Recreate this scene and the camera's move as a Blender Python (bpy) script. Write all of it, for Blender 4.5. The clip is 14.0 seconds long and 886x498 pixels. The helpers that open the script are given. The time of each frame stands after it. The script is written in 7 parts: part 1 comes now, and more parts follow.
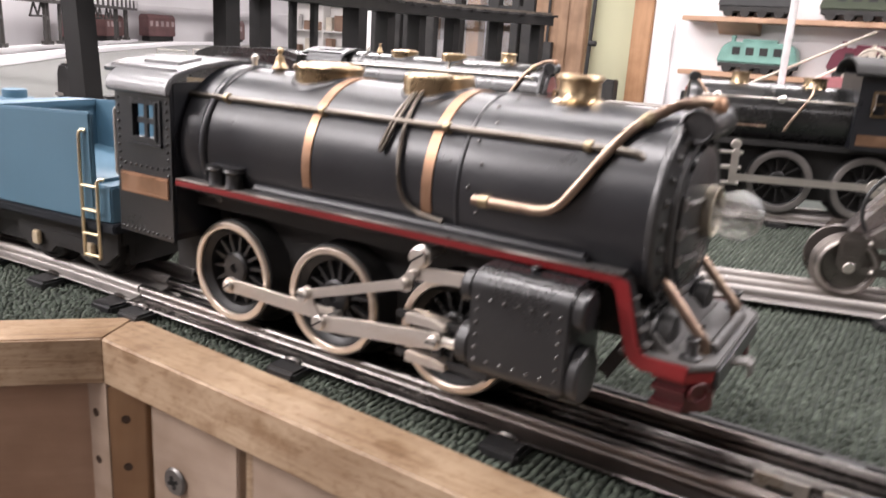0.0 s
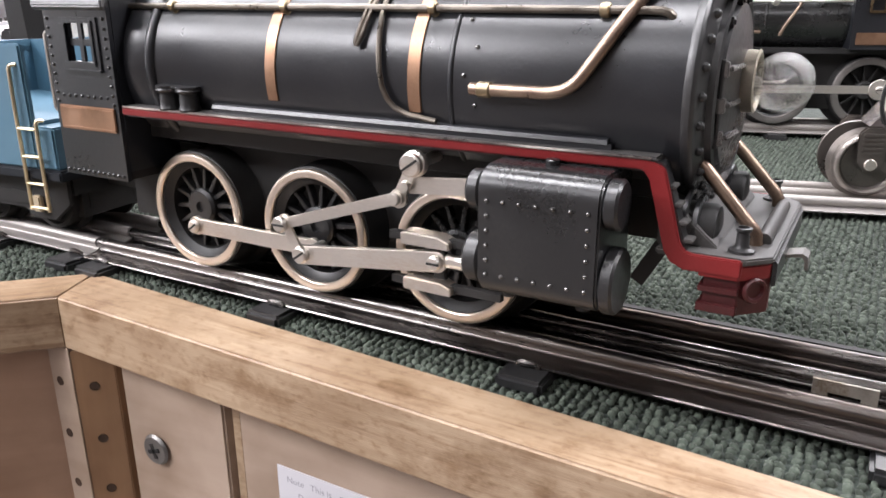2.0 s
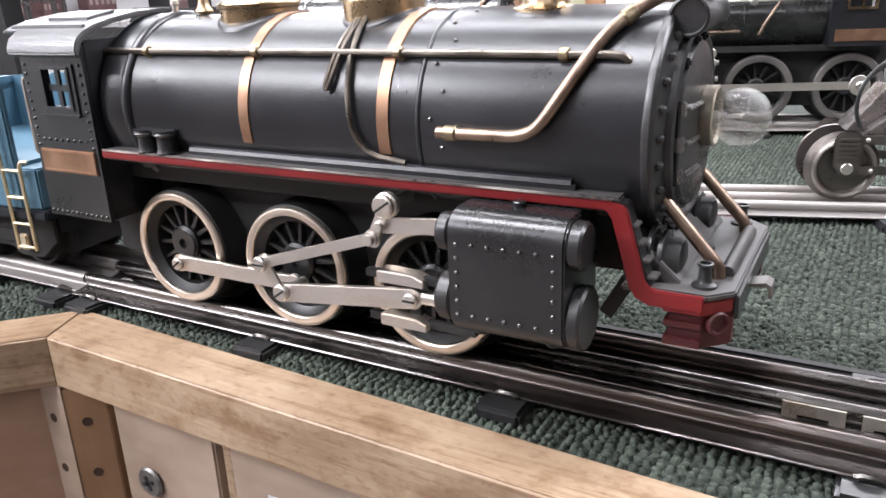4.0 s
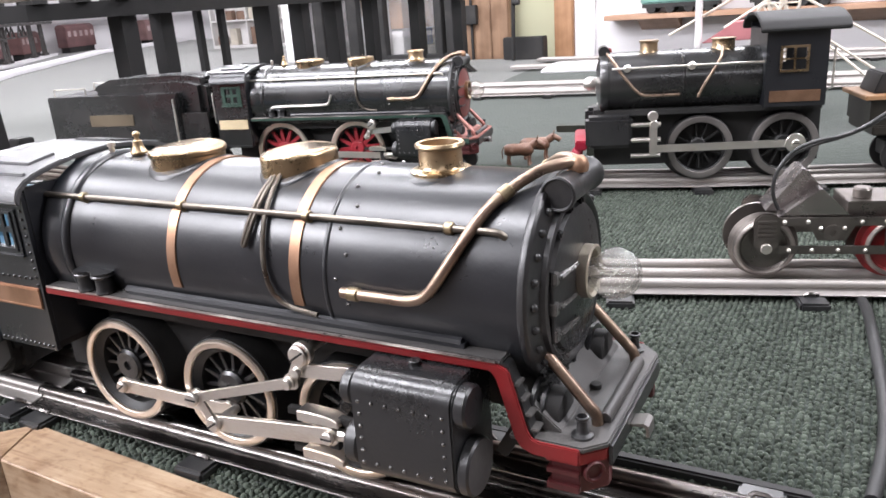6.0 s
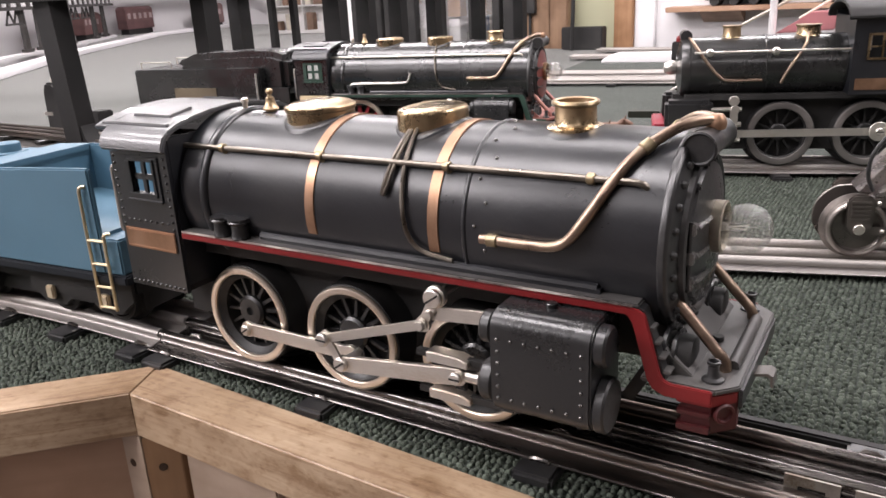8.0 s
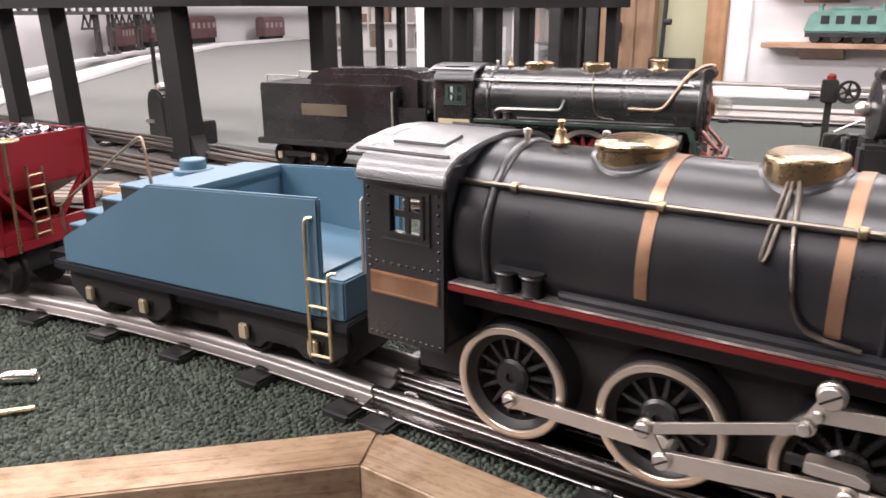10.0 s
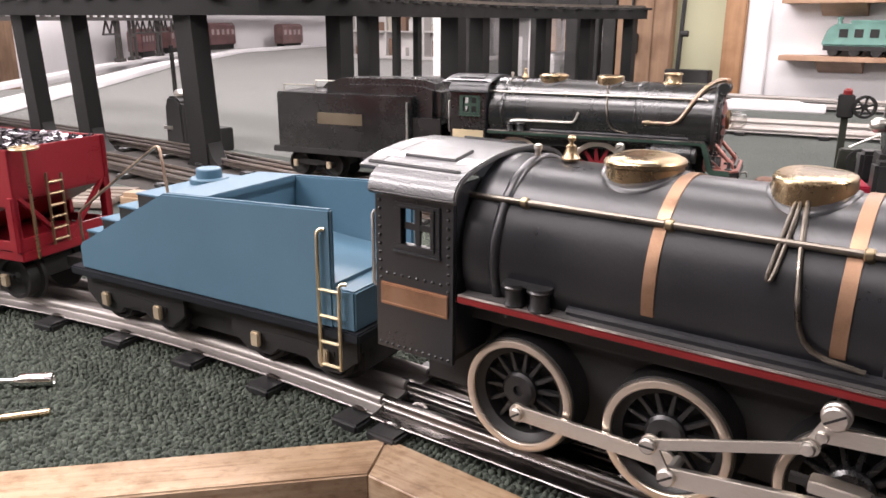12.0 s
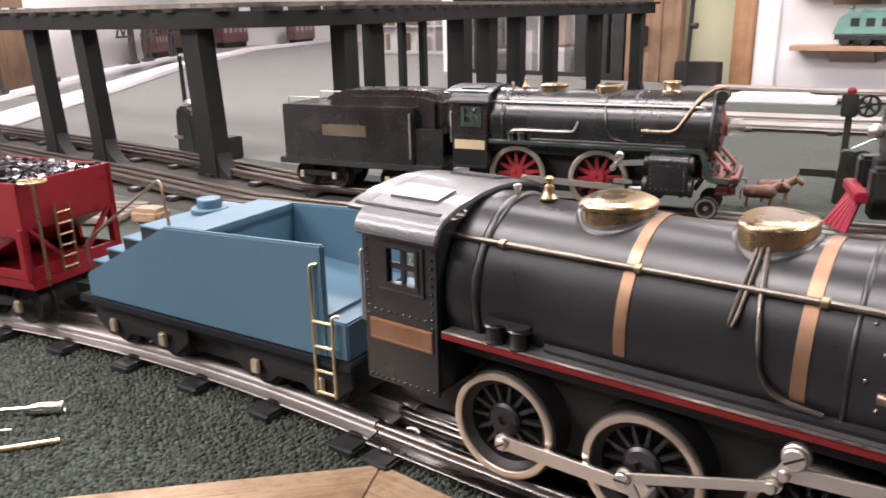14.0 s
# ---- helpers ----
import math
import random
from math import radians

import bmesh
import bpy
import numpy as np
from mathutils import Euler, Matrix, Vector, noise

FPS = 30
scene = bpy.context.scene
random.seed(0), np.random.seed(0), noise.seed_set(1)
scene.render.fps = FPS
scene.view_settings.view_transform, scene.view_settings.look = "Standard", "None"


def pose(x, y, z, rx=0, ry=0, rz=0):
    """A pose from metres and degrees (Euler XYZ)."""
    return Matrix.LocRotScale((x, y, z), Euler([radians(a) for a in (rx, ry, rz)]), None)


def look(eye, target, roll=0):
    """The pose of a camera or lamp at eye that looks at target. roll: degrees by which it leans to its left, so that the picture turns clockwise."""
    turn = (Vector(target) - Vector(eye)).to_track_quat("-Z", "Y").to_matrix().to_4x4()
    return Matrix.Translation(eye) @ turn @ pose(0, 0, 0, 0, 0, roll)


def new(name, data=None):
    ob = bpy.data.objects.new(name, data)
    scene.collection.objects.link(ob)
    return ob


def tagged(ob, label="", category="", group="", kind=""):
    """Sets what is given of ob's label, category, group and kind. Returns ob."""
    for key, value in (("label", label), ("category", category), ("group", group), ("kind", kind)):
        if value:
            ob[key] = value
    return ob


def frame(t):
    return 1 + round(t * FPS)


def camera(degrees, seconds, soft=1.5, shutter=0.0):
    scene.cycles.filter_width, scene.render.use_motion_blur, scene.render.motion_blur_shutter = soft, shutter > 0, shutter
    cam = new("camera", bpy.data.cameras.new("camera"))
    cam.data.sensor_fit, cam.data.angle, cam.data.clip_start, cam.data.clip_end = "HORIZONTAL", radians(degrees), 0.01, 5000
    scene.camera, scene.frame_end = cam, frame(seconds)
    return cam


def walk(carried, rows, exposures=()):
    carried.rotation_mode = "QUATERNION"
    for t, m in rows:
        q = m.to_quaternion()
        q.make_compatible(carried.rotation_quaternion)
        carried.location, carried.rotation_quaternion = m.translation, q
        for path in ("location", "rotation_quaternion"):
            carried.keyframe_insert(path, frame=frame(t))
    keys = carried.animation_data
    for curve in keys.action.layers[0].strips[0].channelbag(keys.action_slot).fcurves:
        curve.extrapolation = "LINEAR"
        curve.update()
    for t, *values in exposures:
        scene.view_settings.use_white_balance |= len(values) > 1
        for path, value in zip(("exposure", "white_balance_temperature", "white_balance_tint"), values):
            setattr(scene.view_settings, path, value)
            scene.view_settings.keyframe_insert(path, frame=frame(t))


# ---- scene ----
cam = camera(59.72, 14.0, soft=1.6, shutter=0.4)
PATH = [
    (0, (0.2355, -0.4195, 0.2357), (0.0852, -0.1725, 0.1557), 3.62),
    (0.5, (0.1954, -0.4073, 0.183), (0.0415, -0.1633, 0.1004), -0.60),
    (1, (0.1986, -0.3989, 0.1885), (0.0511, -0.1515, 0.1046), 0.03),
    (1.5, (0.1998, -0.3973, 0.1894), (0.0612, -0.1478, 0.0971), 0.52),
    (2, (0.2007, -0.3794, 0.1935), (0.0599, -0.1322, 0.0983), -0.24),
    (2.5, (0.2077, -0.3712, 0.202), (0.0634, -0.1256, 0.1079), -1.59),
    (2.7, (0.2077, -0.3728, 0.2043), (0.0646, -0.1279, 0.1068), -1.46),
    (4.8, (0.2251, -0.3737, 0.233), (0.0867, -0.1265, 0.1343), -2.91),
    (5, (0.2291, -0.3706, 0.2378), (0.091, -0.1243, 0.1366), -3.06),
    (5.5, (0.237, -0.3653, 0.2465), (0.0993, -0.1184, 0.146), -3.32),
    (6, (0.2594, -0.3592, 0.293), (0.1222, -0.1095, 0.1991), -4.08),
    (6.5, (0.2432, -0.3618, 0.2778), (0.111, -0.1095, 0.1834), -3.41),
    (7, (0.2207, -0.3923, 0.2807), (0.0802, -0.144, 0.188), -2.91),
    (7.2, (0.2274, -0.4114, 0.2824), (0.0823, -0.1661, 0.1889), -2.81),
    (9.3, (0.2163, -0.4079, 0.2782), (0.0623, -0.1693, 0.1815), -2.84),
    (9.5, (0.1662, -0.4152, 0.2885), (0.0088, -0.1763, 0.1982), -2.04),
    (10, (0.0355, -0.4238, 0.281), (-0.1257, -0.1865, 0.1931), -0.33),
    (10.5, (0.0257, -0.4306, 0.2821), (-0.1385, -0.1942, 0.1976), 0.41),
    (11, (0.0317, -0.4301, 0.2848), (-0.1328, -0.1935, 0.2014), 0.52),
    (11.5, (0.0356, -0.4282, 0.285), (-0.1298, -0.1925, 0.2008), 0.54),
    (12, (0.04, -0.4258, 0.2858), (-0.1261, -0.191, 0.2008), 0.21),
    (12.5, (0.0409, -0.4256, 0.2871), (-0.1259, -0.1916, 0.2008), 0.22),
    (13, (0.0424, -0.4274, 0.2877), (-0.1227, -0.1925, 0.2009), 0.34),
    (13.5, (0.0673, -0.4163, 0.3176), (-0.0956, -0.1794, 0.2319), 0.33),
    (14, (0.0624, -0.4204, 0.32), (-0.1086, -0.1904, 0.2313), -1.19),
]
EXPOSURE = [(0.0, 0.14, 6600, 11), (0.5, 0.3, 6380, 8), (1.0, 0.37, 6300, 7), (2.0, 0.42, 6230, 8), (2.7, 0.41, 6130, 8), (4.8, 0.41, 6080, 8), (5.5, 0.37, 6100, 8), (6.5, 0.22, 6200, 9), (7.2, 0.0, 6400, 10), (9.3, -0.14, 6620, 13), (10.0, -0.04, 6650, 13), (13.0, -0.06, 6700, 13), (14.0, -0.12, 6720, 13)]
walk(cam, [(t, look(eye, target, roll)) for t, eye, target, roll in PATH], EXPOSURE)

# ---- light: a closed hall under unseen ceiling lamps, placed to suit the highlights ----
hall = bpy.data.worlds.new("hall")
scene.world = hall
hall.use_nodes = True
hall.node_tree.nodes["Background"].inputs[0].default_value = (1.0, 0.95, 0.9, 1)
hall.node_tree.nodes["Background"].inputs[1].default_value = 0.05

# All lengths below are decimetres: the table's carpet is z = 0, the locomotive points along +x.
U = 0.1
CEILING = 15.5
FLOOR = -8.5


def area(name, x, y, w, h, watts):
    lamp = bpy.data.lights.new(name, "AREA")
    lamp.shape, lamp.size, lamp.size_y = "RECTANGLE", w * U, h * U
    lamp.energy, lamp.color = watts, (1.0, 0.945, 0.965)
    ob = new(name, lamp)
    ob.location = (x * U, y * U, (CEILING - 0.75) * U)
    return ob


# Positions are guessed; the one at (13, -19) is fill for the slanting boarding.
LAMPS = [(-10, -4, 20, 3.5, 44), (-10, 6, 20, 2.5, 26), (13, 6, 12, 4, 44), (-20, -16, 18, 8, 128), (-2.5, -15, 9, 5, 7), (13, -19, 10, 4, 7), (-20, 18, 18, 5, 68), (2, 21, 16, 4, 42), (-42, 24, 16, 4, 37), (-40, 50, 16, 4, 64)]
for lx, ly, lw, lh, watts in LAMPS:
    area("unseen_lamp_light", lx, ly, lw, lh, watts)


# ---- materials ----
def links(m):
    return m.node_tree.nodes, m.node_tree.links


def paint(name, base, rough=0.5, metal=0.0, wear=None, big=12.0, fine=900.0, vary=0.25, bump=0.15, depth=0.0006, coat=0.0, rough_vary=0.15, stretch=(1, 1, 1), spec=0.5, ripple=0.0):
    """A surface with stains at one scale and grain at another; wear: the colour of rubbed, dusty or glinting spots."""
    m = bpy.data.materials.new(name)
    m.use_nodes = True
    n, l = links(m)
    b = n["Principled BSDF"]
    co = n.new("ShaderNodeTexCoord")
    mp = n.new("ShaderNodeMapping")
    mp.inputs["Scale"].default_value = stretch
    l.new(co.outputs["Object"], mp.inputs[0])
    a, f = n.new("ShaderNodeTexNoise"), n.new("ShaderNodeTexNoise")
    a.inputs["Scale"].default_value, a.inputs["Detail"].default_value = big, 6
    f.inputs["Scale"].default_value, f.inputs["Detail"].default_value = fine, 3
    l.new(mp.outputs[0], a.inputs[0])
    l.new(mp.outputs[0], f.inputs[0])
    ramp = n.new("ShaderNodeValToRGB")
    ramp.color_ramp.elements[0].position, ramp.color_ramp.elements[1].position = 0.32, 0.72
    dark = [c * (1 - vary) for c in base]
    lite = wear or [min(1, c * (1 + vary)) for c in base]
    ramp.color_ramp.elements[0].color = (*dark, 1)
    ramp.color_ramp.elements[1].color = (*lite, 1)
    mid = ramp.color_ramp.elements.new(0.52)
    mid.color = (*base, 1)
    mixed = n.new("ShaderNodeMath")
    mixed.operation = "MULTIPLY_ADD"
    mixed.inputs[1].default_value, mixed.inputs[2].default_value = 0.3, -0.15
    l.new(f.outputs[0], mixed.inputs[0])
    add = n.new("ShaderNodeMath")
    l.new(a.outputs[0], add.inputs[0])
    l.new(mixed.outputs[0], add.inputs[1])
    l.new(add.outputs[0], ramp.inputs[0])
    l.new(ramp.outputs[0], b.inputs["Base Color"])
    rr = n.new("ShaderNodeMapRange")
    rr.inputs[1].default_value, rr.inputs[2].default_value = 0.25, 0.75
    rr.inputs[3].default_value, rr.inputs[4].default_value = max(0.04, rough - rough_vary), min(1, rough + rough_vary)
    l.new(add.outputs[0], rr.inputs[0])
    l.new(rr.outputs[0], b.inputs["Roughness"])
    b.inputs["Metallic"].default_value = metal
    b.inputs["Coat Weight"].default_value = coat
    b.inputs["Specular IOR Level"].default_value = spec
    if bump:
        bp = n.new("ShaderNodeBump")
        bp.inputs["Strength"].default_value, bp.inputs["Distance"].default_value = bump, depth
        l.new(f.outputs[0], bp.inputs["Height"])
        l.new(bp.outputs[0], b.inputs["Normal"])
        if ripple:
            # brushed-on paint: a slow unevenness under the fine grain
            u, wave = n.new("ShaderNodeTexNoise"), n.new("ShaderNodeBump")
            u.inputs["Scale"].default_value, u.inputs["Detail"].default_value = 190, 2
            wave.inputs["Strength"].default_value, wave.inputs["Distance"].default_value = ripple, 0.0006
            l.new(co.outputs["Object"], u.inputs[0])
            l.new(u.outputs[0], wave.inputs["Height"])
            l.new(wave.outputs[0], bp.inputs["Normal"])
    return m


def timber(name, light, dark, along=(4, 60, 60), rough=0.5, mark=0.0):
    """Wood with its grain along the object's x axis."""
    m = bpy.data.materials.new(name)
    m.use_nodes = True
    n, l = links(m)
    b = n["Principled BSDF"]
    co, mp = n.new("ShaderNodeTexCoord"), n.new("ShaderNodeMapping")
    mp.inputs["Scale"].default_value = along
    l.new(co.outputs["Object"], mp.inputs[0])
    g, s, k = n.new("ShaderNodeTexNoise"), n.new("ShaderNodeTexNoise"), n.new("ShaderNodeTexNoise")
    g.inputs["Scale"].default_value, g.inputs["Detail"].default_value, g.inputs["Distortion"].default_value = 2.2, 8, 0.6
    s.inputs["Scale"].default_value, s.inputs["Detail"].default_value = 9.0, 5
    k.inputs["Scale"].default_value, k.inputs["Detail"].default_value = 14.0, 2
    l.new(mp.outputs[0], g.inputs[0])
    l.new(co.outputs["Object"], s.inputs[0])
    l.new(mp.outputs[0], k.inputs[0])
    ramp = n.new("ShaderNodeValToRGB")
    ramp.color_ramp.elements[0].position, ramp.color_ramp.elements[1].position = 0.3, 0.66
    ramp.color_ramp.elements[0].color, ramp.color_ramp.elements[1].color = (*dark, 1), (*light, 1)
    l.new(g.outputs[0], ramp.inputs[0])
    stain = n.new("ShaderNodeValToRGB")
    stain.color_ramp.elements[0].position, stain.color_ramp.elements[1].position = 0.34, 0.56
    stain.color_ramp.elements[0].color, stain.color_ramp.elements[1].color = (0.62, 0.56, 0.5, 1), (1, 1, 1, 1)
    l.new(s.outputs[0], stain.inputs[0])
    mul = n.new("ShaderNodeMix")
    mul.data_type, mul.blend_type = "RGBA", "MULTIPLY"
    mul.inputs[0].default_value = 0.8
    l.new(ramp.outputs[0], mul.inputs[6])
    l.new(stain.outputs[0], mul.inputs[7])
    last = mul.outputs[2]
    for scale, squash, lo, hi, shade in ((38.0, (0.8, 1, 1.2), 0.5, 0.68, (0.50, 0.40, 0.30, 1)), (190.0, (0.6, 1, 1.1), 0.52, 0.7, (0.6, 0.5, 0.4, 1)), (150.0, (0.05, 1, 1), 0.56, 0.66, (0.62, 0.52, 0.43, 1))) if mark else ():
        # handling marks: brown blotches, short scuffs and open grain
        mp2, q, rp, mx = n.new("ShaderNodeMapping"), n.new("ShaderNodeTexNoise"), n.new("ShaderNodeValToRGB"), n.new("ShaderNodeMix")
        mp2.inputs["Scale"].default_value = squash
        q.inputs["Scale"].default_value, q.inputs["Detail"].default_value, q.inputs["Roughness"].default_value = scale, 8, 0.62
        rp.color_ramp.elements[0].position, rp.color_ramp.elements[1].position = lo, hi
        rp.color_ramp.elements[0].color, rp.color_ramp.elements[1].color = (1, 1, 1, 1), shade
        mx.data_type, mx.blend_type = "RGBA", "MULTIPLY"
        mx.inputs[0].default_value = mark
        l.new(co.outputs["Object"], mp2.inputs[0])
        l.new(mp2.outputs[0], q.inputs[0])
        l.new(q.outputs[0], rp.inputs[0])
        l.new(last, mx.inputs[6])
        l.new(rp.outputs[0], mx.inputs[7])
        last = mx.outputs[2]
    l.new(last, b.inputs["Base Color"])
    b.inputs["Roughness"].default_value = rough
    bp = n.new("ShaderNodeBump")
    bp.inputs["Strength"].default_value, bp.inputs["Distance"].default_value = 0.25, 0.0008
    l.new(k.outputs[0], bp.inputs["Height"])
    l.new(bp.outputs[0], b.inputs["Normal"])
    return m


def clear_glass(name, rough=0.03, film=0.0, least=0.15):
    """Thin clear glass: see-through, with the gloss of its surface; film: share of white haze painted in, with ripples.
    """
    m = bpy.data.materials.new(name)
    m.use_nodes = True
    n, l = links(m)
    n.remove(n["Principled BSDF"])
    clear, gloss, fr, mx = n.new("ShaderNodeBsdfTransparent"), n.new("ShaderNodeBsdfGlossy"), n.new("ShaderNodeLayerWeight"), n.new("ShaderNodeMixShader")
    edge, lift = n.new("ShaderNodeMath"), n.new("ShaderNodeMath")
    edge.operation, edge.inputs[1].default_value = "POWER", 2.5
    lift.operation, lift.inputs[1].default_value, lift.inputs[2].default_value = "MULTIPLY_ADD", 0.6, least
    clear.inputs[0].default_value = (0.95, 0.95, 0.94, 1)
    gloss.inputs["Roughness"].default_value = rough
    fr.inputs["Blend"].default_value = 0.5
    l.new(fr.outputs["Facing"], edge.inputs[0])
    l.new(edge.outputs[0], lift.inputs[0])
    l.new(lift.outputs[0], mx.inputs[0])
    l.new(clear.outputs[0], mx.inputs[1])
    l.new(gloss.outputs[0], mx.inputs[2])
    l.new(mx.outputs[0], n["Material Output"].inputs[0])
    if film:
        # a little diffuse white lightens the glass so that it shows against black
        haze, over, noise, bp = n.new("ShaderNodeBsdfDiffuse"), n.new("ShaderNodeMixShader"), n.new("ShaderNodeTexNoise"), n.new("ShaderNodeBump")
        noise.inputs["Scale"].default_value = 70
        bp.inputs["Strength"].default_value, bp.inputs["Distance"].default_value = 0.5, 0.002
        l.new(noise.outputs[0], bp.inputs["Height"])
        l.new(bp.outputs[0], gloss.inputs["Normal"])
        haze.inputs[0].default_value = (0.6, 0.59, 0.57, 1)
        over.inputs[0].default_value = film
        l.new(mx.outputs[0], over.inputs[1])
        l.new(haze.outputs[0], over.inputs[2])
        l.new(over.outputs[0], n["Material Output"].inputs[0])
    return m


def carpet_material(name, base, tip, sheen, loops=False):
    m = bpy.data.materials.new(name)
    m.use_nodes = True
    n, l = links(m)
    b = n["Principled BSDF"]
    co = n.new("ShaderNodeTexCoord")
    v, s, f = n.new("ShaderNodeTexVoronoi"), n.new("ShaderNodeTexNoise"), n.new("ShaderNodeTexNoise")
    v.inputs["Scale"].default_value = 190
    s.inputs["Scale"].default_value, s.inputs["Detail"].default_value = 5, 6
    f.inputs["Scale"].default_value, f.inputs["Detail"].default_value = 420, 4
    for t in (v, s, f):
        l.new(co.outputs["Object"], t.inputs["Vector"])
    ramp = n.new("ShaderNodeValToRGB")
    ramp.color_ramp.elements[0].position, ramp.color_ramp.elements[1].position = 0.3, 0.75
    ramp.color_ramp.elements[0].color, ramp.color_ramp.elements[1].color = (*base, 1), (*tip, 1)
    mixv = n.new("ShaderNodeMath")
    mixv.operation = "MULTIPLY_ADD"
    mixv.inputs[1].default_value = 0.45
    l.new(s.outputs[0], mixv.inputs[0])
    half = n.new("ShaderNodeMath")
    half.operation = "MULTIPLY"
    half.inputs[1].default_value = 0.55
    l.new(f.outputs[0], half.inputs[0])
    l.new(half.outputs[0], mixv.inputs[2])
    l.new(mixv.outputs[0], ramp.inputs[0])
    geo, tone = n.new("ShaderNodeNewGeometry"), n.new("ShaderNodeMapRange")
    tone.inputs[3].default_value, tone.inputs[4].default_value = 0.62, 1.45
    l.new(geo.outputs["Random Per Island"], tone.inputs[0])
    each = n.new("ShaderNodeVectorMath")
    each.operation = "SCALE"
    l.new(ramp.outputs[0], each.inputs[0])
    l.new(tone.outputs[0], each.inputs["Scale"])
    l.new((each if loops else ramp).outputs[0], b.inputs["Base Color"])
    b.inputs["Roughness"].default_value = 0.95
    b.inputs["Specular IOR Level"].default_value = 0.15
    b.inputs["Sheen Weight"].default_value, b.inputs["Sheen Roughness"].default_value = sheen, 0.45
    b.inputs["Sheen Tint"].default_value = (1.0, 0.98, 0.96, 1)
    bp = n.new("ShaderNodeBump")
    bp.inputs["Strength"].default_value, bp.inputs["Distance"].default_value = 0.6, 0.002
    bp.invert = True
    l.new(v.outputs["Distance"], bp.inputs["Height"])
    l.new(bp.outputs[0], b.inputs["Normal"])
    return m


BLACK = paint("semi_gloss_black_paint", (0.0122, 0.013, 0.0158), 0.315, fine=520, bump=0.16, depth=0.0004, wear=(0.02, 0.02, 0.0215), rough_vary=0.06, big=16, spec=0.65, ripple=0.1)
CAST = paint("cast_black_paint", (0.0155, 0.0155, 0.0165), 0.34, fine=420, bump=0.22, depth=0.0004, wear=(0.03, 0.029, 0.028), spec=0.66)
GLOSS_BLACK = paint("glossy_black_enamel", (0.0105, 0.0108, 0.011), 0.27, fine=300, bump=0.06, depth=0.0005, wear=(0.018, 0.017, 0.017), rough_vary=0.06, big=16, spec=0.9, coat=0.3)
SOOT = paint("dull_black_frame", (0.021, 0.0203, 0.02), 0.6, wear=(0.038, 0.035, 0.033), spec=0.35)
RED = paint("red_enamel", (0.18, 0.0115, 0.013), 0.42, fine=1300, bump=0.15, wear=(0.215, 0.022, 0.022), vary=0.3, spec=0.4)
WHEEL_RED = paint("bright_red_wheel_paint", (0.3, 0.02, 0.03), 0.45)
PALE_PLATE = paint("pale_gold_plate", (0.62, 0.52, 0.34), 0.5, 0.5)
BRASS = paint("polished_brass", (0.46, 0.348, 0.215), 0.3, 1.0, big=40, wear=(0.42, 0.30, 0.19), vary=0.22, bump=0.02, fine=600)
COPPER = paint("worn_copper", (0.345, 0.207, 0.132), 0.42, 0.85, big=50, wear=(0.37, 0.235, 0.16), vary=0.25, bump=0.08)
COPPER_TUBE = paint("tarnished_copper_tube", (0.35, 0.255, 0.195), 0.38, 1.0, big=60, wear=(0.36, 0.29, 0.21), vary=0.35, bump=0.06)
ROSE_COPPER = paint("rosy_copper_rod", (0.42, 0.2, 0.17), 0.45, 0.6, big=60)
OLD_BRASS = paint("dulled_brass", (0.34, 0.275, 0.18), 0.4, 1.0, big=60, vary=0.3)
RIM = paint("nickelled_bronze_rim", (0.80, 0.70, 0.60), 0.32, 0.95, big=25, wear=(0.76, 0.65, 0.55), vary=0.08, rough_vary=0.04, bump=0.03)
STEEL = paint("nickel_plated_steel", (0.78, 0.74, 0.69), 0.34, 0.95, big=30, wear=(0.66, 0.58, 0.5), vary=0.12, rough_vary=0.06, bump=0.05, stretch=(0.3, 1, 1))
WIRE = paint("steel_wire", (0.165, 0.146, 0.124), 0.38, 1.0, big=60)
RAIL = paint("oiled_steel_rail", (0.17, 0.158, 0.15), 0.27, 1.0, big=26, wear=(0.14, 0.105, 0.085), vary=0.35, bump=0.1, rough_vary=0.12, stretch=(0.12, 1, 1))
RAIL_NEW = paint("bright_tinned_rail", (0.39, 0.365, 0.345), 0.55, 0.75, big=14, wear=(0.3, 0.27, 0.245), vary=0.2, bump=0.05, stretch=(0.3, 1, 1))
BLUE = paint("blue_grey_enamel", (0.066, 0.141, 0.2), 0.5, big=9, fine=700, vary=0.1, wear=(0.073, 0.15, 0.21), bump=0.06, rough_vary=0.06)
WOOD = timber("varnished_pine", (0.43, 0.318, 0.213), (0.33, 0.228, 0.145), along=(5, 110, 110), rough=0.4, mark=0.75)
WOOD_BROWN = timber("brown_pine_boarding", (0.46, 0.29, 0.195), (0.37, 0.225, 0.145), along=(3, 18, 18), rough=0.5)
GREY_BOARD = timber("weathered_grey_board", (0.24, 0.2, 0.17), (0.17, 0.14, 0.115), along=(3, 40, 40), rough=0.7)
WOOD_POST = timber("orange_pine_post", (0.33, 0.19, 0.098), (0.24, 0.13, 0.064), along=(14, 14, 2.5), rough=0.5)
WOOD_PALE = timber("pale_pine_panel", (0.46, 0.355, 0.28), (0.39, 0.295, 0.225), along=(3, 18, 18), rough=0.55)
WOOD_DARK = timber("stained_pine_door", (0.27, 0.165, 0.10), (0.19, 0.115, 0.068), along=(20, 20, 1.2))
WOOD_TRIM = timber("orange_pine_casing", (0.40, 0.225, 0.12), (0.31, 0.165, 0.08), along=(20, 20, 1.2))
CARPET = carpet_material("green_loop_carpet", (0.027, 0.034, 0.027), (0.092, 0.108, 0.086), 0.1, loops=True)
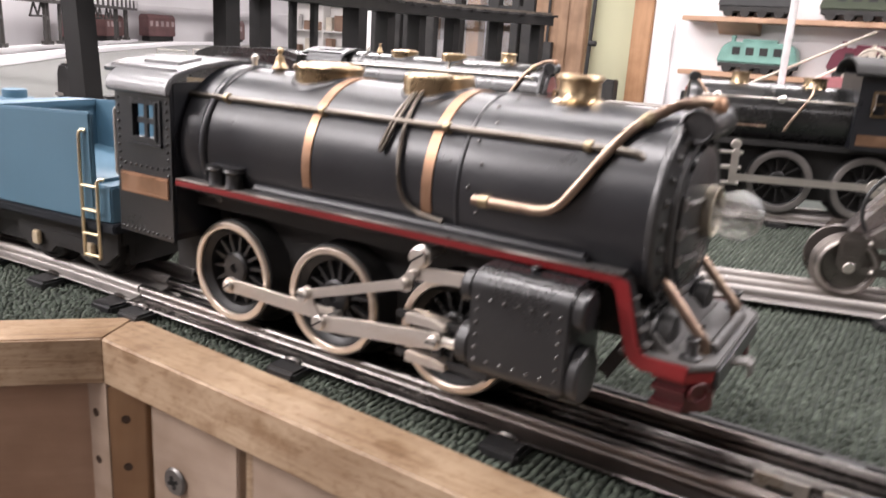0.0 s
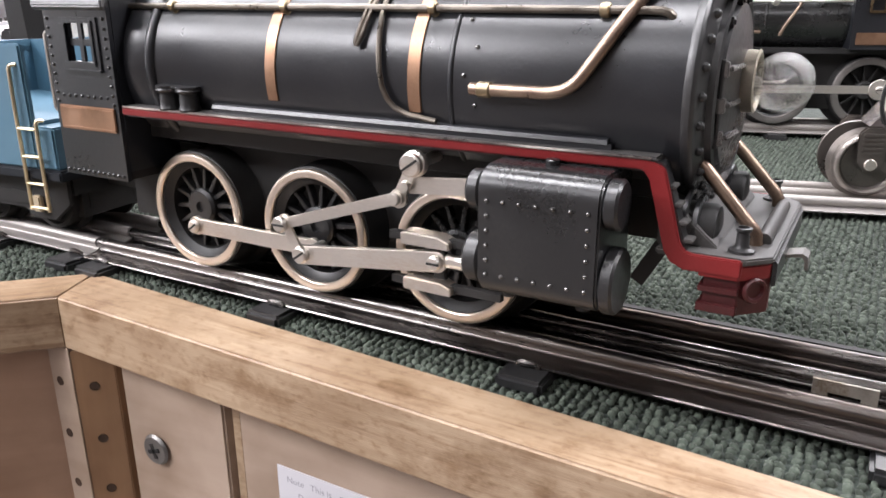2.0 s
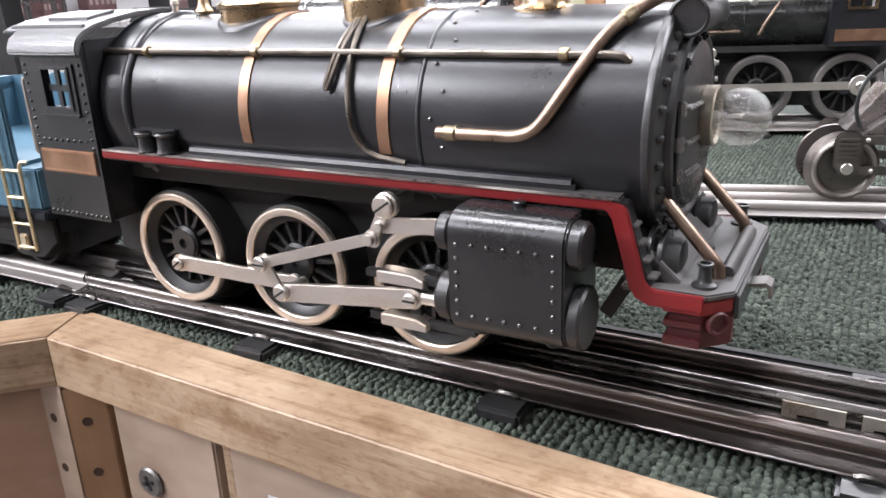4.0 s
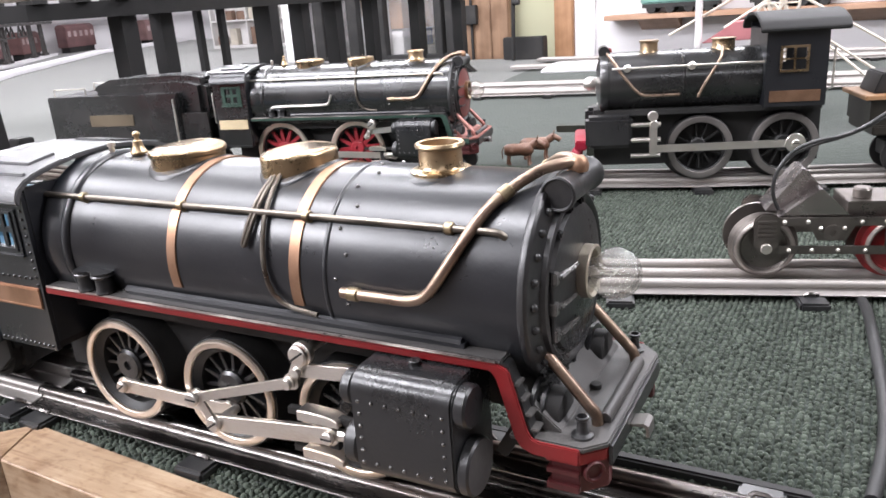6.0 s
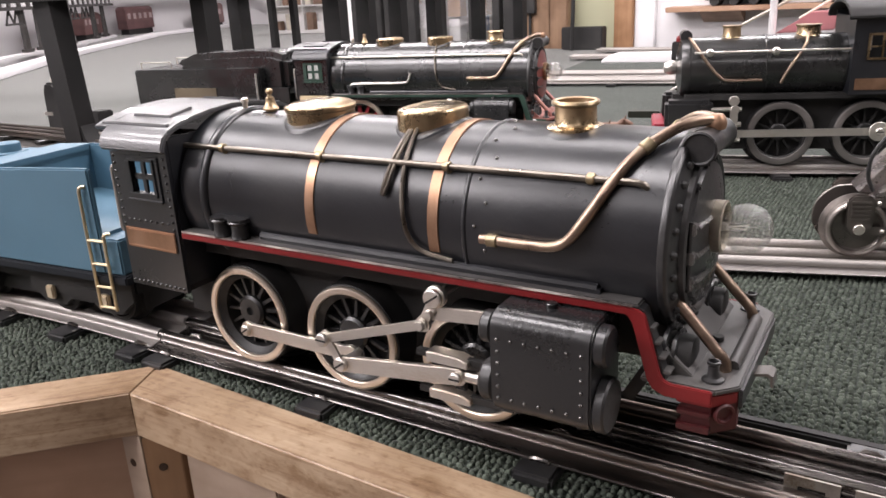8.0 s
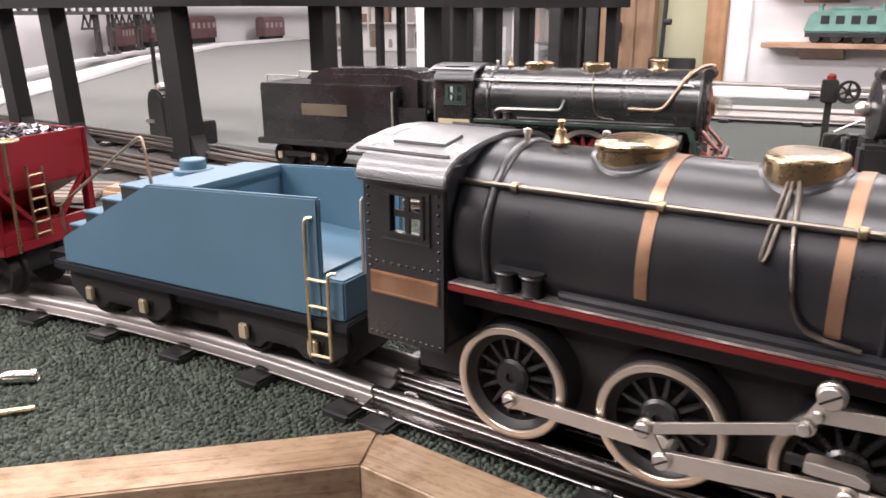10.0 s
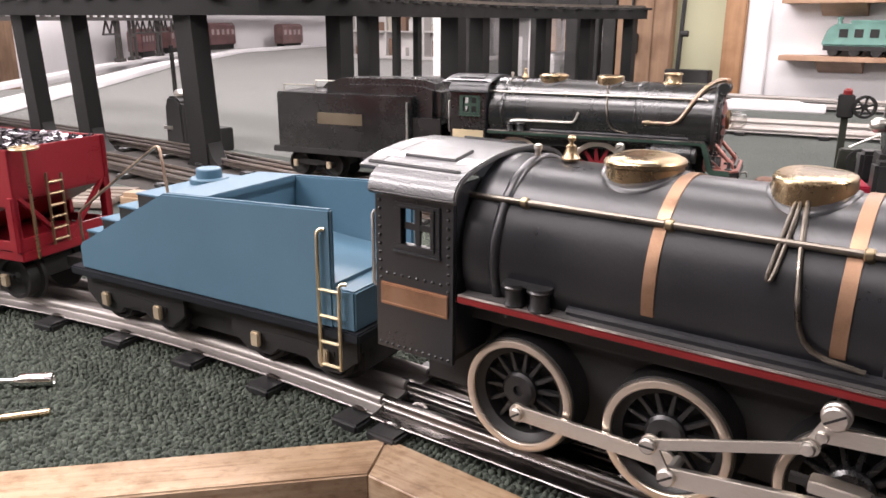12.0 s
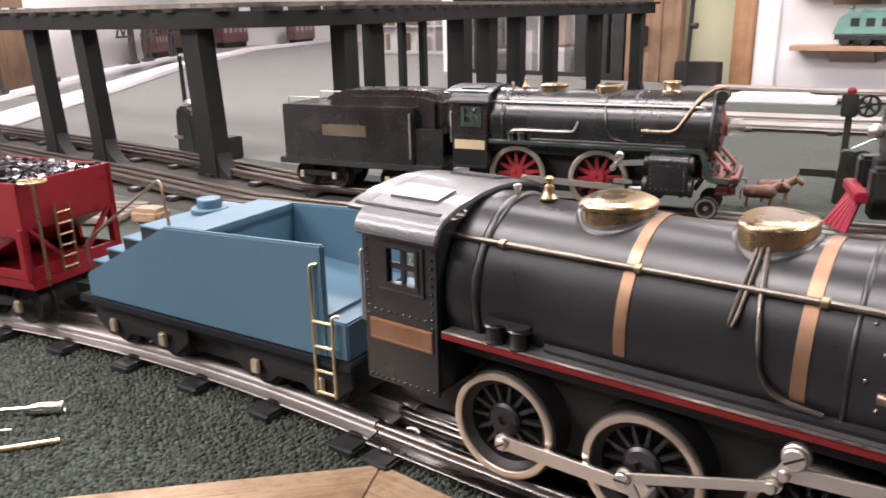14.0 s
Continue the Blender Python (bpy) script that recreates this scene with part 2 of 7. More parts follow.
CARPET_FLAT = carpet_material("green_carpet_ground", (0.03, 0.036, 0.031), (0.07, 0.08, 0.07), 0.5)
CARPET_DARK = carpet_material("dark_green_carpet_ground", (0.02, 0.027, 0.022), (0.05, 0.062, 0.052), 0.2)
TYRE = paint("dusty_black_tyre", (0.0165, 0.016, 0.0158), 0.48, fine=500, bump=0.1, wear=(0.028, 0.027, 0.026), vary=0.3)
DUSTY = paint("dusty_black_deck", (0.062, 0.059, 0.057), 0.48, fine=700, bump=0.06, wear=(0.12, 0.114, 0.108), vary=0.35)
WORN_LIP = paint("chipped_paint_lip", (0.28, 0.24, 0.225), 0.35, 0.6, big=70, fine=900, wear=(0.6, 0.56, 0.52), vary=0.7, stretch=(0.35, 1, 1))
# pale metal: paints glints on the black rivets, rubbed edges on the door hinges
WORN_GLINT = paint("worn_or_glinting_grey_metal", (0.2, 0.195, 0.19), 0.25, 0.8)
PLASTER = paint("white_plaster", (0.78, 0.76, 0.77), 0.8, big=2, fine=120, vary=0.05, bump=0.1)
GREENWALL = paint("pale_green_wall_paint", (0.50, 0.50, 0.34), 0.75, big=3, vary=0.06)
GLASS = clear_glass("clear_glass")
BULB = clear_glass("rippled_bulb_glass", 0.02, 0.012, 0.1)
HOOK = paint("grey_iron_hook", (0.23, 0.22, 0.21), 0.45, 0.8)


# ---- shapes ----
def box(bm, a, b):
    (x0, y0, z0), (x1, y1, z1) = a, b
    v = [bm.verts.new((x, y, z)) for z in (z0, z1) for x, y in ((x0, y0), (x1, y0), (x1, y1), (x0, y1))]
    for q in ((3, 2, 1, 0), (4, 5, 6, 7), (0, 1, 5, 4), (1, 2, 6, 5), (2, 3, 7, 6), (3, 0, 4, 7)):
        bm.faces.new([v[i] for i in q])
    return bm


def prism(bm, pts, plane, lo, hi):
    """A polygon pushed from lo to hi along the axis that its plane leaves out."""
    put = {"xz": lambda a, b, c: (a, c, b), "xy": lambda a, b, c: (a, b, c), "yz": lambda a, b, c: (c, a, b)}[plane]
    low, high = [bm.verts.new(put(a, b, lo)) for a, b in pts], [bm.verts.new(put(a, b, hi)) for a, b in pts]
    bm.faces.new(low)
    bm.faces.new(high[::-1])
    for i in range(len(pts)):
        j = (i + 1) % len(pts)
        bm.faces.new((low[i], high[i], high[j], low[j]))
    return bm


def basis(axis):
    w = Vector(axis).normalized()
    u = w.orthogonal().normalized()
    if abs(w.x) > 0.99:
        u = Vector((0, 0, 1))
    if abs(w.y) > 0.99:
        u = Vector((0, 0, 1))
    return u, w.cross(u), w


def lathe(bm, at, axis, profile, seg=32, a0=0.0, a1=360.0):
    """A profile of (radius, height) turned round an axis through at."""
    u, v, w = basis(axis)
    at, whole = Vector(at), a1 - a0 >= 359.9
    n = seg if whole else seg + 1
    rows = []
    for r, h in profile:
        if r < 1e-6:
            rows.append([bm.verts.new(at + w * h)])
            continue
        row = []
        for i in range(n):
            t = radians(a0 + (a1 - a0) * i / seg)
            row.append(bm.verts.new(at + w * h + (u * math.cos(t) + v * math.sin(t)) * r))
        rows.append(row)
    for p, q in zip(rows, rows[1:]):
        for i in range(seg):
            j = (i + 1) % n
            if len(p) == 1 and len(q) == 1:
                continue
            if len(p) == 1:
                bm.faces.new((p[0], q[i], q[j]))
            elif len(q) == 1:
                bm.faces.new((p[i], q[0], p[j]))
            else:
                bm.faces.new((p[i], q[i], q[j], p[j]))
    return bm


def disc(bm, at, axis, r, h, seg=24, edge=0.12):
    """A short solid cylinder with eased edges, from at along the axis."""
    e = min(r, h) * edge
    return lathe(bm, at, axis, [(0, 0), (r - e, 0), (r, e), (r, h - e), (r - e, h), (0, h)], seg)


def tube(bm, pts, r, seg=10, smooth=0):
    """A round bar along points; smooth: how many times the corners are rounded."""
    pts = [Vector(p) for p in pts]
    for _ in range(smooth):
        fine = [pts[0]]
        for a, b in zip(pts, pts[1:]):
            fine += [a.lerp(b, 0.25), a.lerp(b, 0.75)]
        pts = fine + [pts[-1]]
    rings, up = [], None
    for i, p in enumerate(pts):
        d = (pts[min(i + 1, len(pts) - 1)] - pts[max(i - 1, 0)]).normalized()
        if up is None:
            up = d.orthogonal().normalized()
        up = (up - d * up.dot(d)).normalized()
        side = d.cross(up)
        rings.append([bm.verts.new(p + (up * math.cos(2 * math.pi * k / seg) + side * math.sin(2 * math.pi * k / seg)) * r) for k in range(seg)])
    for a, b in zip(rings, rings[1:]):
        for k in range(seg):
            bm.faces.new((a[k], a[(k + 1) % seg], b[(k + 1) % seg], b[k]))
    bm.faces.new(rings[0][::-1])
    bm.faces.new(rings[-1])
    return bm


def rivet(bm, at, normal, r=0.014, seg=7):
    return lathe(bm, at, normal, [(r, 0), (r * 0.9, r * 0.55), (r * 0.5, r * 0.95), (0, r * 1.1)], seg)


def sweep(bm, path, section):
    """A closed section of (sideways, up) along plan points."""
    rings = []
    for i, p in enumerate(path):
        a, b = path[max(i - 1, 0)], path[min(i + 1, len(path) - 1)]
        d = Vector((b[0] - a[0], b[1] - a[1])).normalized()
        rings.append([bm.verts.new((p[0] - d.y * s, p[1] + d.x * s, z)) for s, z in section])
    k = len(section)
    for a, b in zip(rings, rings[1:]):
        for i in range(k):
            bm.faces.new((a[i], b[i], b[(i + 1) % k], a[(i + 1) % k]))
    bm.faces.new(rings[0])
    bm.faces.new(rings[-1][::-1])
    return bm


def solid(name, bm, material, bevel=0.0, angle=35, steps=2):
    bmesh.ops.recalc_face_normals(bm, faces=bm.faces)
    if bevel:
        edges = [e for e in bm.edges if len(e.link_faces) == 2 and e.calc_face_angle(0) > 0.6]
        bmesh.ops.bevel(bm, geom=edges, offset=bevel, segments=steps, affect="EDGES", clamp_overlap=True)
    bmesh.ops.scale(bm, vec=(U, U, U), verts=bm.verts)
    me = bpy.data.meshes.new(name)
    bm.to_mesh(me)
    bm.free()
    me.shade_smooth()
    me.set_sharp_from_angle(angle=radians(angle))
    me.materials.append(material)
    return me


def part(name, bm, material, parent, label="", bevel=0.0, angle=35, steps=2):
    """One mesh under a thing or a part, in the thing's own frame."""
    ob = new(name, solid(name, bm, material, bevel, angle, steps))
    ob.parent = parent
    return tagged(ob, label)


def thing(name, label, category, x=0.0, y=0.0, z=0.0, turn=0.0, group="", size=1.0):
    ob = new(name)
    ob.empty_display_size = 0.02
    ob.matrix_basis = pose(x * U, y * U, z * U, 0, 0, turn) @ Matrix.Diagonal((size, size, size, 1))
    return tagged(ob, label, category, group)


def lone(name, bm, material, label, category, group="", kind="", bevel=0.0, x=0.0, y=0.0, z=0.0, turn=0.0, angle=35):
    """A thing, or a piece of the setting, that is one mesh."""
    ob = new(name, solid(name, bm, material, bevel, angle))
    ob.matrix_basis = pose(x * U, y * U, z * U, 0, 0, turn)
    return tagged(ob, label, category, group, kind)


def B():
    return bmesh.new()


# ---- the hall ----
def slab(name, pts, z0, z1, material, label, category="structure"):
    bm = B()
    prism(bm, pts, "xy", z0, z1)
    return lone(name, bm, material, label, category, kind="structure")


# the layout's table top: one sheet with a notch for the operator's bay
EDGE_Y, CORNER_X = -0.53, -2.70
SLANT = -0.052  # the straight rail runs slightly out from the track
table = [(30, EDGE_Y + 6 * SLANT), (30, 29), (-16, 29), (-16, 62), (-72, 62), (-66, 45), (-50, 32), (-33.8, 13), (-33.8, -20), (-22.2, -20), (CORNER_X, EDGE_Y), (CORNER_X + 6, EDGE_Y + 6 * SLANT)]
slab("ground", table, -0.35, 0.0, CARPET_DARK, "green looped carpet over the wooden layout table", "carpet")
slab("ground_far", [(-9.5, 7.4), (-7, 12), (-9, 29), (-16, 29), (-16, 62), (-72, 62), (-66, 45), (-50, 32), (-33.8, 13), (-33.8, 7.3)], 0.0008, 0.003, CARPET_FLAT, "lighter grey-green carpet on the far table", "carpet")
slab("floor", [(-85, -40), (45, -40), (45, 75), (-85, 75)], FLOOR - 0.5, FLOOR, paint("grey_floor", (0.17, 0.155, 0.145), 0.6), "plain grey hall floor", "floor")
slab("ceiling", [(-85, -40), (45, -40), (45, 75), (-85, 75)], CEILING, CEILING + 0.5, PLASTER, "white hall ceiling", "ceiling")


def wall(name, a, b, material, label, thick=0.8, z0=FLOOR, z1=CEILING):
    a, b = Vector(a), Vector(b)
    d = (b - a).normalized()
    n = Vector((-d.y, d.x)) * thick
    pts = [a, b, b + n, a + n]
    return slab(name, [(p.x, p.y) for p in pts], z0, z1, material, label, "wall")


# South and east walls are out of view, coloured dark to dim the boiler's reflections.
wall("wall_south", (45, -34), (-85, -34), paint("unseen_wall_brown", (0.15, 0.127, 0.112), 0.6, big=4), "unseen brown wall across the bay, dark to limit reflections")
wall("wall_east", (30.5, 30), (30.5, -34), bpy.data.materials["unseen_wall_brown"], "unseen brown side wall, dark to limit reflections")
wall("wall_west", (-34, -34), (-34, 6), PLASTER, "white wall behind the layout")
wall("wall_west_far", (-34, 6), (-68, 45), PLASTER, "white wall behind the far layout")
wall("wall_far_end", (-68, 45), (-60, 75), PLASTER, "white end wall")
wall("wall_north_far", (-70, 70), (-10, 70), PLASTER, "white far wall")
wall("wall_north", (-7.6, 30), (31, 30), PLASTER, "white wall with model shelves", z1=CEILING)
wall("wall_green", (-12.2, 31.2), (-9.3, 31.2), GREENWALL, "pale green wall beside the wooden door")
wall("wall_return", (-24, 30.4), (-24, 70), PLASTER, "white return wall")
# the wooden corner post and the casing of the doorway
for name, x0, x1, y0, y1, mat_, label in (
    ("door_trim", -9.35, -8.5, 29.6, 31.2, WOOD_TRIM, "stained wooden door casing"),
    ("wall_pillar", -8.5, -7.6, 29.8, 31.0, PLASTER, "white plaster return beside the casing"),
):
    bm = B()
    box(bm, (x0, y0, FLOOR), (x1, y1, CEILING))
    lone(name, bm, mat_, label, "trim", kind="structure", bevel=0.04)


def wooden_door(x0, x1, y):
    d = thing("door_1", "closed stained wooden door with a dark latch box", "door", x0, y, FLOOR)
    d["kind"] = "structure"
    w = x1 - x0
    bm = B()
    box(bm, (0, 0, 0), (w, 0.4, 21))
    part("door_leaf", bm, WOOD_DARK, d, bevel=0.03)
    for k in range(3):
        bm = B()
        box(bm, (w * (0.02 + k * 0.33), -0.06, 0.5), (w * (0.02 + k * 0.33) + w * 0.3, 0.0, 20.5))
        part("plank", bm, WOOD_DARK, d, bevel=0.02)
    bm = B()
    box(bm, (w * 0.18, -0.35, 10.0), (w * 0.42, -0.06, 10.85))
    part("latch_box", bm, SOOT, d, "dark metal latch box", bevel=0.03)
    bm = B()
    box(bm, (w * 0.27, -0.16, 4.0), (w * 0.31, -0.06, 20.0))
    part("bolt_rod", bm, SOOT, d)
    return d


wooden_door(-14.3, -11.7, 30.2)


def glazed_partition():
    """Dark framed glazed doors beside the wooden door."""
    p = thing("glazed_partition", "black framed glazed partition with bright panes", "partition", -24, 30.2, FLOOR)
    p["kind"] = "structure"
    xs = [0, 1.3, 2.1, 3.4, 5.2, 7.1, 8.4, 9.0]
    for i, x in enumerate(xs):
        bm = B()
        box(bm, (x, 0, 0), (x + (0.62 if i % 2 else 0.4), 0.5, 20))
        part("mullion", bm, SOOT, p, bevel=0.03)
    for z in (8.2, 11.9, 20):
        bm = B()
        box(bm, (0, 0.05, z), (9.6, 0.45, z + 0.5))
        part("rail", bm, SOOT, p)
    bm = B()
    box(bm, (0.1, 0.22, 0), (9.5, 0.26, 20))
    ob = part("pane", bm, GLASS, p)
    ob.visible_shadow = False


glazed_partition()


def goods_rack():
    """Goods seen through the glazed partition: boards, white cartons and a blue tin."""
    R = thing("goods_rack", "low wooden rack with orange boards and white cartons behind the glass", "rack", -21.0, 31.0, FLOOR)
    for z in (8.0, 13.4):
        bm = B()
        box(bm, (0, 0, z), (6.0, 1.2, z + 0.25))
        part("shelf_board", bm, WOOD_BROWN, R, bevel=0.02)
    for x in (0.0, 5.8):
        bm = B()
        box(bm, (x, 0, 0), (x + 0.2, 1.2, 13.4))
        part("upright", bm, WOOD_BROWN, R, bevel=0.02)
    for x0, x1, z0, z1, m, label in ((1.55, 2.1, 8.25, 11.4, PLASTER, "white carton"), (2.35, 3.1, 9.9, 13.0, WOOD_TRIM, "orange wooden board"), (2.4, 3.05, 8.25, 9.8, PLASTER, "white carton"), (3.55, 4.6, 9.95, 13.2, WOOD_TRIM, "orange wooden board"), (3.7, 4.4, 9.1, 9.9, paint("blue_tin", (0.05, 0.09, 0.3), 0.4), "blue tin"), (3.6, 4.5, 8.25, 9.05, PLASTER, "white carton"), (0.3, 1.2, 8.25, 10.6, PLASTER, "white carton")):
        bm = B()
        box(bm, (x0, 0.2, z0), (x1, 0.9, z1))
        part(label.split()[-1], bm, m, R, label, bevel=0.03)


goods_rack()

def display_case():
    """A white shelved case on the far table, half hidden by the trestle posts."""
    C = thing("display_case", "white open-fronted display case with cartons on the far table", "display case", -43.0, 44.0, 0.0)
    white = paint("white_laminate", (0.72, 0.70, 0.68), 0.5, big=3, vary=0.08)
    for a, b, name in (((0, 0.9, 0), (11.0, 1.0, 4.2), "back_panel"), ((0, 0, 0), (11.0, 1.0, 0.25), "base_board"), ((0, 0, 2.0), (11.0, 0.9, 2.12), "shelf"), ((-0.1, -0.1, 4.2), (11.1, 1.05, 4.4), "top_board")):
        bm = B()
        box(bm, a, b)
        part(name, bm, white, C, bevel=0.03)
    for x in (0.0, 3.6, 7.3, 10.85):
        bm = B()
        box(bm, (x, 0, 0.25), (x + 0.15, 0.9, 4.2))
        part("upright", bm, white, C, bevel=0.02)
    brown = paint("brown_carton", (0.22, 0.14, 0.10), 0.7)
    cream = paint("cream_carton", (0.55, 0.50, 0.42), 0.7)
    rng = random.Random(41)
    for z in (0.25, 2.12):
        x = 0.4
        while x < 10.0:
            w = rng.uniform(0.5, 1.1)
            if int((x + w) / 3.65) == int(x / 3.65):
                bm = B()
                box(bm, (x, 0.2, z), (x + w, 0.7, z + rng.uniform(0.5, 1.3)))
                part("carton", bm, rng.choice((brown, cream, white)), C, bevel=0.03)
            x += w + rng.uniform(0.25, 0.6)


display_case()

# ---- the bay's timber edge ----
EDGE = thing("layout_edge_frame", "varnished pine edge rails and boarding round the bay", "edge frame")


def beam(name, pts, x, y, turn, label):
    """A rounded rail with the given outline, seen from above."""
    bm = B()
    prism(bm, pts, "xy", -0.33, 0.04)
    ob = part(name, bm, WOOD, EDGE, label, bevel=0.013, angle=20, steps=3)
    ob.matrix_basis = pose(x * U, y * U, 0, 0, 0, turn)
    return ob


BEAM_F = -0.95
k = 0.42 * math.tan(radians(22.5))
beam("edge_rail", [(k, -0.015), (6.0, -0.21), (13.0, -0.21), (13.0, 0.42 + 6 * SLANT), (6.0, 0.42 + 6 * SLANT), (0.0, 0.42)], CORNER_X, BEAM_F, 0, "varnished pine edge rail beside the track")
# the slanting rail runs from its far end to the corner
ang = 45.0
dx, dy = math.cos(radians(ang)), math.sin(radians(ang))
L45 = 12.0
back = Vector((CORNER_X, BEAM_F + 0.42))
start = back - Vector((dx, dy)) * L45 - Vector((-dy, dx)) * 0.42
beam("edge_rail", [(0.0, 0.0), (L45 - k, -0.006), (L45, 0.42), (0.0, 0.42)], start.x, start.y, ang, "varnished pine edge rail mitred at the corner")


def bay_panels():
    spec = [(-2.24, -1.30, "pale pine boarding with a large screw"), (-1.17, 3.2, "pale pine boarding with a paper note"), (3.3, 9.0, "pale pine boarding")]
    for x0, x1, label in spec:
        bm = B()
        box(bm, (0, -0.05, -5.0), (x1 - x0, 0.1, -0.3))
        part("pine_panel", bm, WOOD_PALE, EDGE, label, bevel=0.015).matrix_basis = pose(x0 * U, -0.73 * U, 0)
    bm = B()
    box(bm, (-2.6, -0.64, -5.0), (9, -0.54, -0.33))
    part("backing_board", bm, timber("brown_backing_board", (0.27, 0.15, 0.08), (0.2, 0.1, 0.05)), EDGE, "dark brown board behind the panels")
    # boarding under the slanting rail
    bm = B()
    box(bm, (0, 0.25, -5.0), (L45 - 0.25, 0.35, -0.3))
    part("pine_panel", bm, WOOD_BROWN, EDGE, "brown pine boarding under the slanting rail").matrix_basis = pose(start.x * U, start.y * U, 0, 0, 0, ang)
    for x, w in ((-1.24, 0.06),):
        bm = B()
        box(bm, (0, 0, -5.0), (w, 0.1, -0.33))
        part("pine_batten", bm, WOOD, EDGE, "narrow upright pine batten").matrix_basis = pose(x * U, -0.76 * U, 0)
    bm = B()
    box(bm, (0, 0, -0.385), (4.7, 0.06, -0.331))
    part("pine_lip", bm, WOOD_PALE, EDGE, "thin pale strip under the rail", bevel=0.006).matrix_basis = pose(-1.56 * U, -0.835 * U, 0)
    # the drilled angle post in the corner
    post = thing("drilled_corner_post", "pine corner post drilled with a row of holes", "post", -2.545, -0.82)
    bm = B()
    prism(bm, [(0.03, -0.13), (0.245, 0.045), (0.245, 0.1), (-0.06, 0.1)], "xy", -5.0, -0.36)
    part("angle_board", bm, WOOD_POST, post, bevel=0.006)
    bm = B()
    prism(bm, [(-0.2, -0.138), (0.036, -0.138), (0.028, -0.125), (-0.06, 0.1), (-0.15, 0.1)], "xy", -5.0, -0.335)
    part("edge_board", bm, WOOD_PALE, post, "pale edge of the corner post", bevel=0.006)
    # nothing is bored: dark discs on the faces paint each hole's inner shade
    for i in range(7):
        z = -0.63 - 0.41 * i
        for p, n in (((0.13, -0.0503, z), (0.624, -0.782, 0)), ((-0.11, -0.138, z + 0.02), (0, -1, 0))):
            bm = B()
            lathe(bm, p, n, [(0.035, 0.0), (0.034, 0.003), (0.03, 0.003), (0.028, 0.001), (0, 0.001)], 14)
            part("shelf_hole", bm, paint("hole_shade_brown", (0.05, 0.026, 0.014), 0.9) if i == 0 and p[0] > 0 else bpy.data.materials["hole_shade_brown"], post)
    s = thing("panel_screw", "large cross-slotted steel screw in the panel", "screw", -1.96, -0.785, -1.03)
    bm = B()
    lathe(bm, (0, 0, 0), (0, -1, 0), [(0.0, 0.0), (0.10, 0.0), (0.115, 0.012), (0.10, 0.03), (0.0, 0.036)], 24)
    part("screw_head", bm, HOOK, s)
    for t in (20, 110):
        bm = B()
        c, sn = math.cos(radians(t)), math.sin(radians(t))
        prism(bm, [(c * a - sn * b, sn * a + c * b) for a, b in ((-0.055, -0.014), (0.055, -0.014), (0.055, 0.014), (-0.055, 0.014))], "xz", -0.040, -0.03)
        part("slot", bm, SOOT, s)


bay_panels()

# ---- carpet pile close to the camera ----
def pile(x0, x1, y0, y1, keep):
    rng = np.random.default_rng(5)
    step, rows = 0.050, 0.045
    gx, gy = np.meshgrid(np.arange(x0, x1, step), np.arange(y0, y1, rows))
    gy += rng.uniform(0, rows, (1, gx.shape[1])) + 0.008 * np.sin(gx * 2.3)
    gx += 0.012 * np.sin(gy * 1.7 + gx)
    pts = np.stack([gx.ravel(), gy.ravel()], 1)
    pts += rng.normal(0, 0.004, pts.shape)
    pts = pts[keep(pts[:, 0], pts[:, 1])]
    n = len(pts)
    seg = 5
    a = np.arange(seg) * 2 * math.pi / seg
    r = 0.022 * rng.uniform(0.8, 1.25, n)[:, None]
    h = 0.03 * rng.uniform(0.7, 1.3, n)[:, None]
    lean = rng.normal(0, 0.006, (n, 2))
    low = np.stack([pts[:, :1] + r * np.cos(a), pts[:, 1:] + 1.05 * r * np.sin(a), np.zeros((n, seg)) - 0.004], 2)
    mid = np.stack([pts[:, :1] + lean[:, :1] + 0.85 * r * np.cos(a), pts[:, 1:] + lean[:, 1:] + 0.85 * 1.05 * r * np.sin(a), h * 0.65 + np.zeros((n, seg))], 2)
    top = np.stack([pts[:, 0] + lean[:, 0] * 1.4, pts[:, 1] + lean[:, 1] * 1.4, h[:, 0]], 1)[:, None]
    verts = np.concatenate([low, mid, top], 1) * U
    per = 2 * seg + 1
    faces = []
    for i in range(seg):
        j = (i + 1) % seg
        faces += [(i, j, seg + j), (i, seg + j, seg + i), (seg + i, seg + j, 2 * seg)]
    faces = (np.array(faces)[None] + (np.arange(n) * per)[:, None, None]).reshape(-1, 3)
    me = bpy.data.meshes.new("carpet_pile")
    me.from_pydata(verts.reshape(-1, 3).tolist(), [], faces.tolist())
    me.shade_smooth()
    me.materials.append(CARPET)
    ob = new("carpet_pile", me)
    tagged(ob, "short green looped carpet pile", "carpet", kind="stuff")


pile(-9.0, 5.5, -3.4, 8.6, lambda x, y: ((y < 5.2) | (x > -3.5)) & (y > EDGE_Y + 0.03 + SLANT * np.clip(x - CORNER_X, 0, 6)) & (x >= CORNER_X) | ((y < 5.2) | (x > -3.5)) & (y > (x - CORNER_X) + EDGE_Y + 0.04) & (x < CORNER_X))


# ---- track ----
def rail_section(base):
    """A tubular rail: a round head on a pinched web and a flaring base with a turned-up lip."""
    side = [(0.012, 0.140), (0.016, 0.118), (0.034, 0.106), (base - 0.035, 0.098), (base - 0.012, 0.094), (base - 0.003, 0.1), (base + 0.005, 0.094), (base, 0.083)]
    head = [(0.042 * math.sin(a), 0.160 + 0.04 * math.cos(a)) for a in np.linspace(-2.55, 2.55, 15)]
    return [(-y, z) for y, z in side[::-1]] + head + side


